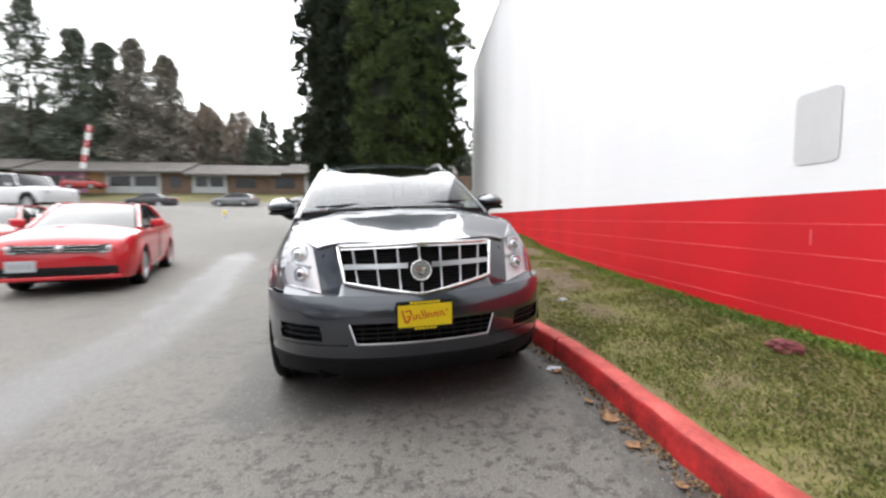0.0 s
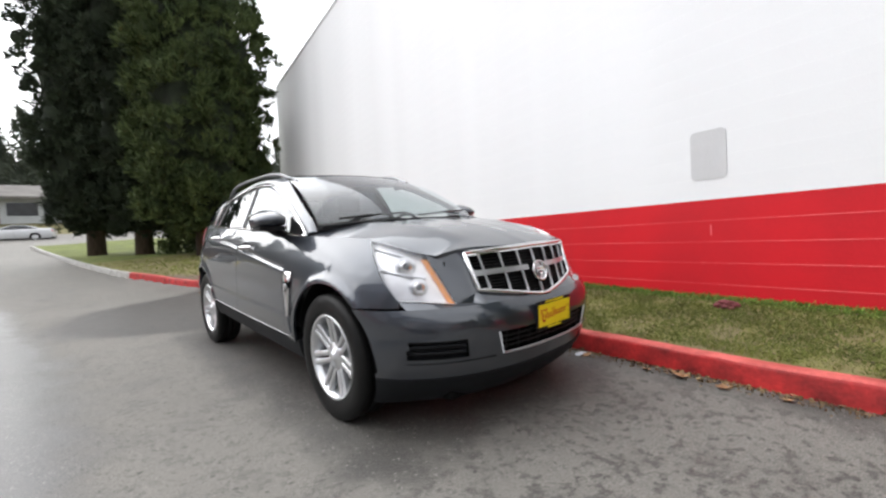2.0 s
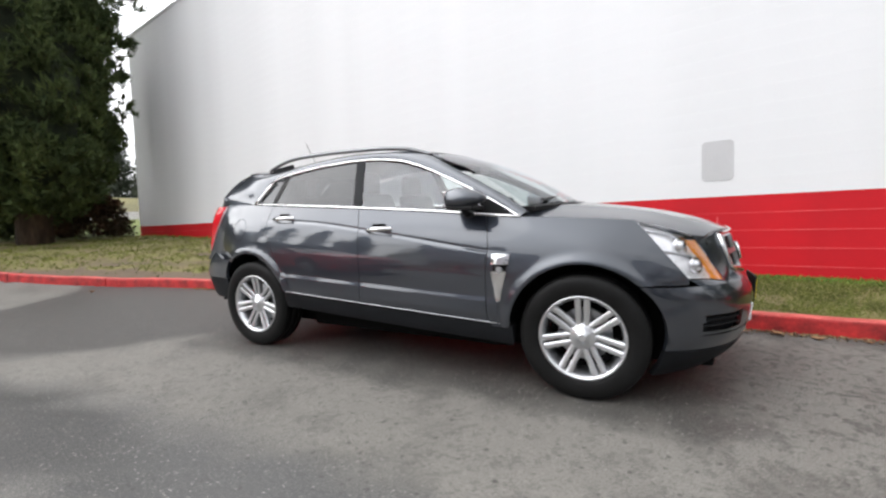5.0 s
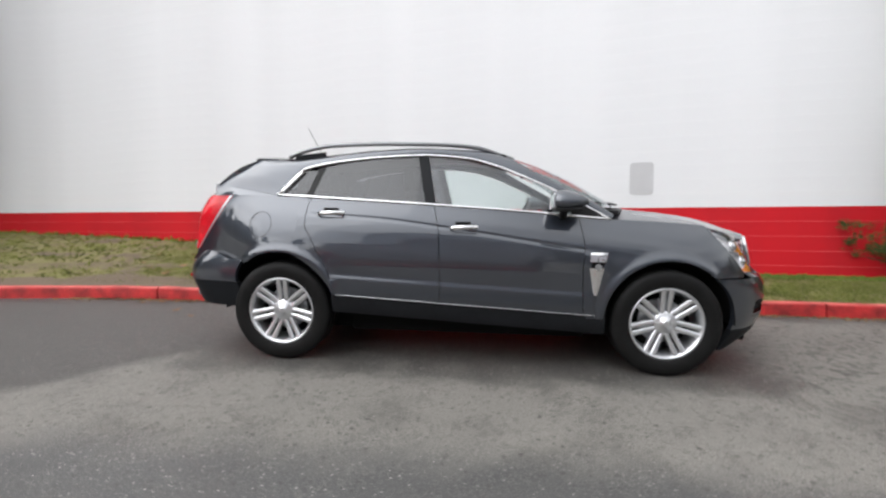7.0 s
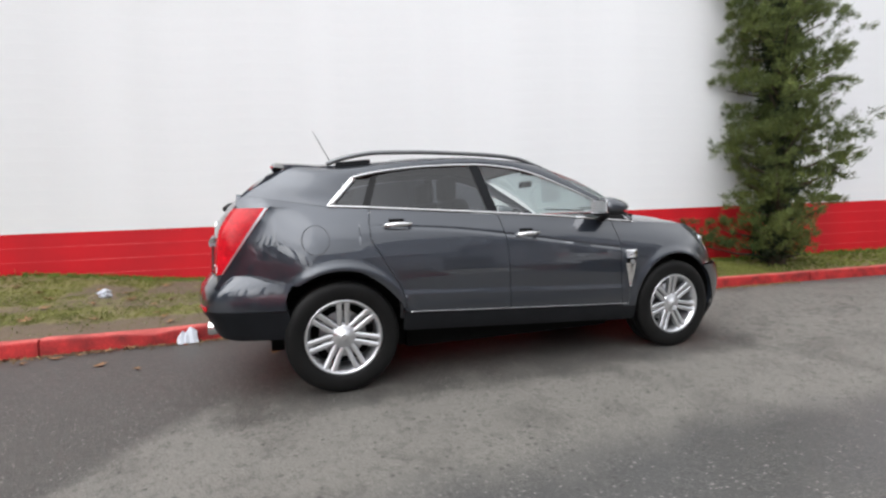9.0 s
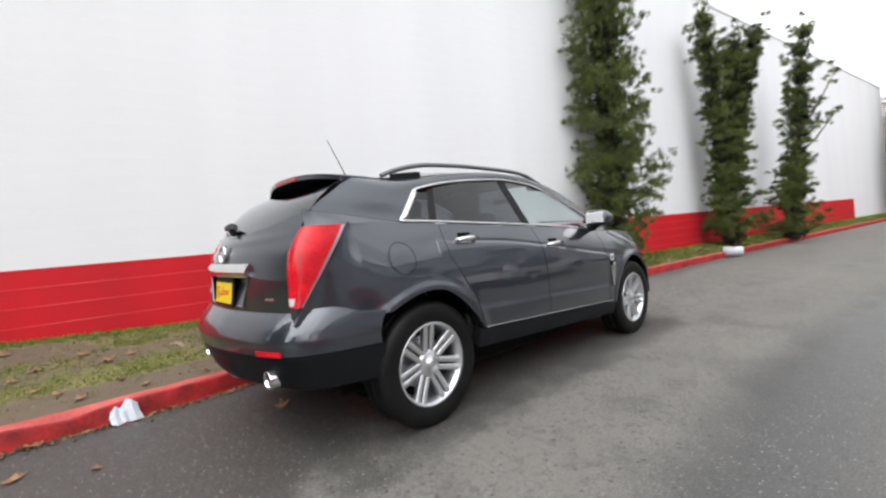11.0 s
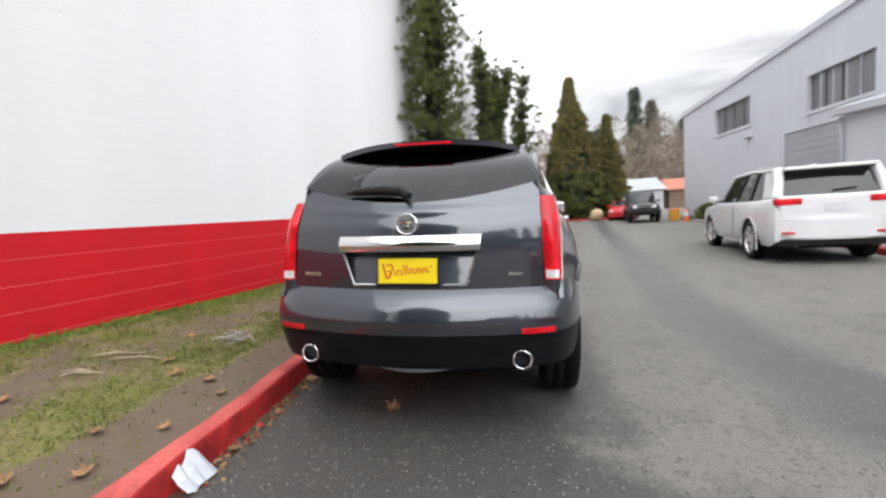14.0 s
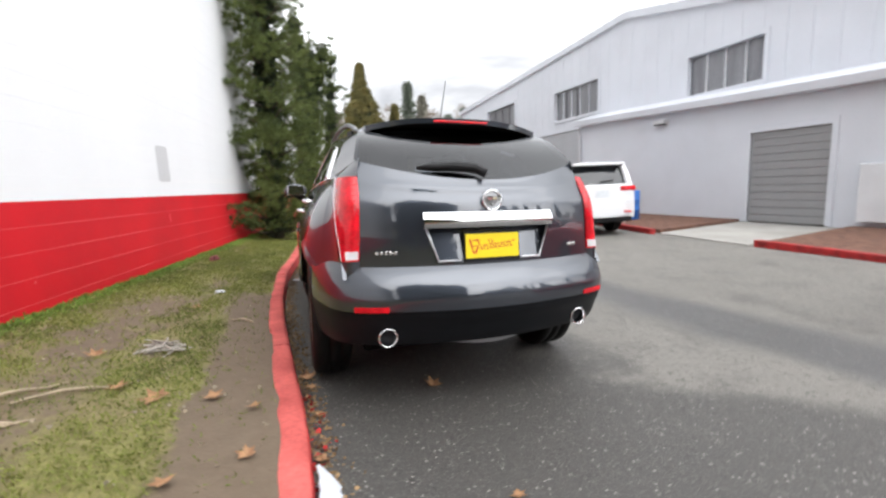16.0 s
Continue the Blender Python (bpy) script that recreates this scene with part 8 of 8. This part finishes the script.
for sx in (-1, 1):
    part("headlamp", box((sx * 0.60 - 0.15, y0 - 0.03, 0.62), (sx * 0.60 + 0.15, y0 + 0.08, 0.73), 0.02), M_lampwhite, t)
yb = thing("tool_box", "small orange-yellow box on the ground", "box", pose(-6.15, -22.9, ground_z(-6, -22.9)))
part("body", box((-0.25, -0.25, 0), (0.25, 0.25, 0.62), 0.03), mat("orange_yellow_box", (0.6, 0.28, 0.03), 0.6, var=0.2, scale=5), yb)
part("lid", box((-0.27, -0.27, 0.62), (0.27, 0.27, 0.70), 0.02), M_orange, yb)
t, plan, top, low, y0, y1, hw = parked_car("dark blue car parked past the grey building", put_car(-9.5, -29.0, 175), car_paint("dark_blue_paint", (0.03, 0.04, 0.08)), H=1.42)
for sx in (-1, 1):
    part("headlamp", box((sx * 0.60 - 0.15, y0 - 0.03, 0.62), (sx * 0.60 + 0.15, y0 + 0.08, 0.73), 0.02), M_lampwhite, t)


# ---- litter, leaves, sticks ----
def leaf_mesh(seed, size):
    """A curled five-lobed dead leaf with a stalk."""
    rg = np.random.default_rng(seed)
    ang = [0, 22, 40, 58, 80, 100, 122, 150, 180, 210, 238, 260, 280, 302, 320, 338]
    rad = [1.0, 0.52, 0.62, 0.95, 0.50, 0.55, 0.80, 0.42, 0.35, 0.42, 0.80, 0.55, 0.50, 0.95, 0.62, 0.52]
    c1, c2 = rg.uniform(0.15, 0.5, 2)
    vs = [(0, 0, 0.012 * size)]
    for a, r_ in zip(ang, rad):
        r_ = r_ * size * rg.uniform(0.85, 1.1)
        x, y = r_ * math.cos(radians(a)), r_ * math.sin(radians(a))
        vs.append((x, y, 0.004 + c1 * abs(y) ** 2 / size + c2 * max(0, x) ** 2 / size + rg.uniform(0, 0.05) * size))
    n = len(ang)
    fs = [(0, 1 + i, 1 + (i + 1) % n) for i in range(n)]
    k = len(vs)
    vs += [(-0.3 * size, 0.015 * size, 0.01), (-0.3 * size, -0.015 * size, 0.01), (-0.95 * size, 0.1 * size, 0.03 * size)]
    fs.append((k, k + 1, k + 2))
    me = mesh("leaf", vs, fs, M_deadleaf)
    return me


LEAVES = [leaf_mesh(k, 0.055 + 0.006 * k) for k in range(5)]
rg = np.random.default_rng(77)


def drop_leaf(x, y, where, i, s=1.0):
    z = verge_z(x, y) + 0.014 if where == "verge" else ground_z(x, y) + 0.006
    o = tagged(new("dead_leaf", LEAVES[i % 5]), "curled brown maple leaf lying on the %s" % ("verge" if where == "verge" else "asphalt"), "leaf", group="fallen leaves")
    o.matrix_world = pose(x, y, z, rg.uniform(-8, 8), rg.uniform(-8, 8), rg.uniform(0, 360)) @ Matrix.Scale(s * rg.uniform(0.8, 1.2), 4)


spots = [(0.79, 4.26), (0.56, 4.11), (1.33, 3.47), (1.10, 3.60), (1.71, 2.95), (0.64, 3.69), (0.52, 4.49), (1.56, 1.77), (1.62, 4.23), (1.48, 4.41), (0.93, 4.80), (0.74, 4.64), (1.49, 4.89), (0.86, 3.57), (1.45, 5.3),
         (1.7, 5.5), (1.25, 5.6), (1.9, 5.9), (1.1, 6.0), (1.5, 6.2), (0.9, 6.4), (1.8, 6.5), (1.3, 5.0), (1.85, 4.6), (2.1, 5.2), (0.75, 5.3), (1.15, 6.8), (1.6, 7.0), (2.0, 6.9), (0.7, 5.9)]
for i, (x, y) in enumerate(spots):
    drop_leaf(x, y, "verge", i)
for i, (x, y) in enumerate(((-0.46, 4.33), (-0.29, 4.70), (-0.29, 3.31), (0.10, 4.93), (0.13, 4.87), (0.05, 5.05), (0.0, 5.2), (0.18, 4.7), (-0.1, 5.4), (0.06, 5.62), (1.05, -0.41), (1.10, -1.39), (1.10, -1.13), (1.13, -1.70), (1.08, -0.9),
                            (0.22, 4.45), (0.35, 3.55), (0.48, 3.05), (0.44, 3.2), (0.30, 3.95), (-0.22, 6.6), (-0.35, 6.9), (-1.1, 7.9))):
    drop_leaf(x, y, "asphalt", i + 2, 0.8)

# leaf crumbs and red paint flakes in the gutter
C, D = [], []
for _ in range(3600):
    y = rg.uniform(-4, 6.5)
    x = kerb_x(y) - abs(rg.normal(0, 0.06)) - 0.01
    C.append((x, y, ground_z(x, y) + 0.008))
    D.append((rg.normal(), rg.normal(), 0.15))
tagged(new("gutter_crumbs", blades_mesh("gutter_crumbs", tufts(C, D, 1, 0.022, 0.004, rg, 0.4, 0.3), leaf("leaf_crumbs", (0.24, 0.16, 0.08), (0.12, 0.08, 0.05)))), "brown leaf crumbs along the gutter", "leaf litter", kind="stuff")
C, D = [], []
for _ in range(60):
    y = rg.uniform(3.3, 4.4)
    x = kerb_x(y) - abs(rg.normal(0.03, 0.03)) - 0.01
    C.append((x, y, ground_z(x, y) + 0.010))
    D.append((rg.normal(), rg.normal(), 0.1))
tagged(new("paint_flakes", blades_mesh("paint_flakes", tufts(C, D, 1, 0.032, 0.004, rg, 0.4, 0.2), M_kerb_red)), "flakes of red kerb paint on the asphalt", "paint flakes", kind="stuff")
# moss and weeds along the kerb foot and pebbles on the verge
C, D = [], []
for _ in range(900):
    y = rg.uniform(-3, 7)
    x = rg.uniform(kerb_x(y) + KERB_W, WALL_X - 0.05)
    C.append((x, y, verge_z(x, y) + 0.012))
    D.append((rg.normal(), rg.normal(), 0.4))
tagged(new("verge_debris", blades_mesh("verge_debris", tufts(C, D, 1, 0.022, 0.003, rg, 0.45, 0.3), leaf("pale_chips", (0.30, 0.26, 0.19), (0.16, 0.13, 0.09)))), "pale wood chips and pebbles on the soil", "debris", kind="stuff")


def crumple(name, label, x, y, z, sx_, sy_, sz_, material, seed, yaw=0, category="litter"):
    bm = bmesh.new()
    bmesh.ops.create_icosphere(bm, subdivisions=3, radius=1)
    for v in bm.verts:
        n_ = noise.noise(v.co * 1.7 + Vector((seed, 0, 0))) + 0.6 * noise.noise(v.co * 4 + Vector((0, seed, 0)))
        v.co *= 1 + 0.55 * n_
        v.co = Vector((v.co.x * sx_, v.co.y * sy_, max(-0.9, v.co.z) * sz_))
    o = part(name, bm, material)
    o.matrix_world = pose(x, y, z + 0.8 * sz_, 0, 0, yaw)
    return tagged(o, label, category)


def paper(y):
    """A pleated sheet of paper standing against the kerb's face."""
    x = kerb_x(y)
    lean = math.degrees(math.atan((kerb_x(y + 0.05) - kerb_x(y - 0.05)) / 0.1))
    t = thing("crumpled_paper", "folded pale paper propped against the kerb", "litter", pose(x, y, ground_z(x, y) + 0.003, 0, 0, -lean))
    cols = [(-0.090, 0.0, 0.105), (-0.052, 0.006, 0.138), (-0.020, 0.0, 0.150), (0.004, 0.012, 0.118), (0.022, 0.004, 0.092), (0.050, 0.0, 0.118), (0.082, 0.010, 0.080)]
    for k, (a, b) in enumerate(zip(cols, cols[1:])):
        vs = []
        for q, (c, lo, hi) in enumerate((a, b)):
            o = 0.014 if (k + q) % 2 else 0.0
            vs += [(-0.085 - o, c * 1.06 - 0.01, lo), (-0.050 - o, c + 0.004, lerp(lo, hi, 0.55)), (-0.012 - o * 0.6, c * 0.9, hi)]
        fold = part("fold", mesh("fold", vs, [(0, 3, 4, 1), (1, 4, 5, 2)], M_paper), None, t)
        md = fold.modifiers.new("thick", "SOLIDIFY")
        md.thickness = 0.002


paper(4.24)
crumple("plastic_scrap", "white crumpled plastic scrap on the verge", 1.58, 5.66, verge_z(1.58, 5.66), 0.09, 0.06, 0.05, M_paper, 3)
crumple("plastic_scrap", "small white scrap in the gutter", 1.05, -0.36, ground_z(1.05, -0.36), 0.05, 0.03, 0.012, M_paper, 5)
crumple("plastic_scrap", "small white scrap on the grass", 1.60, 1.06, verge_z(1.6, 1.06), 0.05, 0.03, 0.015, M_paper, 6)
crumple("rag", "crumpled dull red rag on the grass", 2.27, -0.90, verge_z(2.27, -0.90), 0.065, 0.085, 0.048, M_rag, 9, 30, "rag")
bag = thing("food_carton", "white carton with brown marks lying by the kerb", "litter", pose(1.42, -8.4, ground_z(1.42, -8.4) + 0.004, 0, 0, 12))
part("carton", lathe([(0, 0), (0.11, 0), (0.14, 0.42), (0.13, 0.42), (0.10, 0.02), (0, 0.02)], 20, "X"), M_paper, bag, smooth=True).location = (-0.2, 0, 0.14)
part("label_bar", box((-0.05, -0.10, 0.245), (0.10, 0.06, 0.262), 0.005), M_rag, bag)
post = thing("marker_post", "short yellow and white marker post in the yard", "post", pose(-11.47, 23.5, ground_z(-11.47, 23.5)))
part("post", lathe([(0.07, -0.1), (0.07, 0.62), (0.0, 0.66)], 14, "Z"), M_paper, post, smooth=True)
part("band", lathe([(0.074, 0.30), (0.074, 0.58), (0.068, 0.58)], 14, "Z"), M_yellow, post, "yellow band", smooth=True)
# heap of pale twigs
C = [(1.40 + rg.normal(0, 0.05), 2.80 + rg.normal(0, 0.06)) for _ in range(26)]
bm = bmesh.new()
for x, y in C:
    a = rg.uniform(0, 6.28)
    l_ = rg.uniform(0.05, 0.11)
    z = verge_z(x, y) + rg.uniform(0.01, 0.06)
    add_cyl(bm, (x - l_ * math.cos(a), y - l_ * math.sin(a), z), (x + l_ * math.cos(a), y + l_ * math.sin(a), z + rg.uniform(-0.02, 0.03)), 0.007, 0.004, 5)
tagged(part("twig_heap", bm, mat("pale_twigs", (0.36, 0.33, 0.29), 0.9, var=0.3, scale=20)), "small heap of pale broken twigs on the verge", "twigs", kind="stuff")
for (xa, ya), (xb, yb) in (((1.85, 3.64), (1.60, 3.38)), ((1.67, 3.92), (1.54, 3.78)), ((1.68, 3.62), (1.29, 3.38)), ((1.74, 3.87), (1.49, 3.77)), ((1.0, 2.2), (1.2, 2.1))):
    pts = [(lerp(xa, xb, k / 5), lerp(ya, yb, k / 5) + 0.01 * math.sin(k * 2), verge_z(lerp(xa, xb, k / 5), lerp(ya, yb, k / 5)) + 0.016 + 0.01 * math.sin(k)) for k in range(6)]
    tagged(part("stick", tube(pts, 0.008, 6, [0.006, 0.009, 0.009, 0.008, 0.007, 0.004]), M_stick), "dry pale stick lying on the verge", "stick")
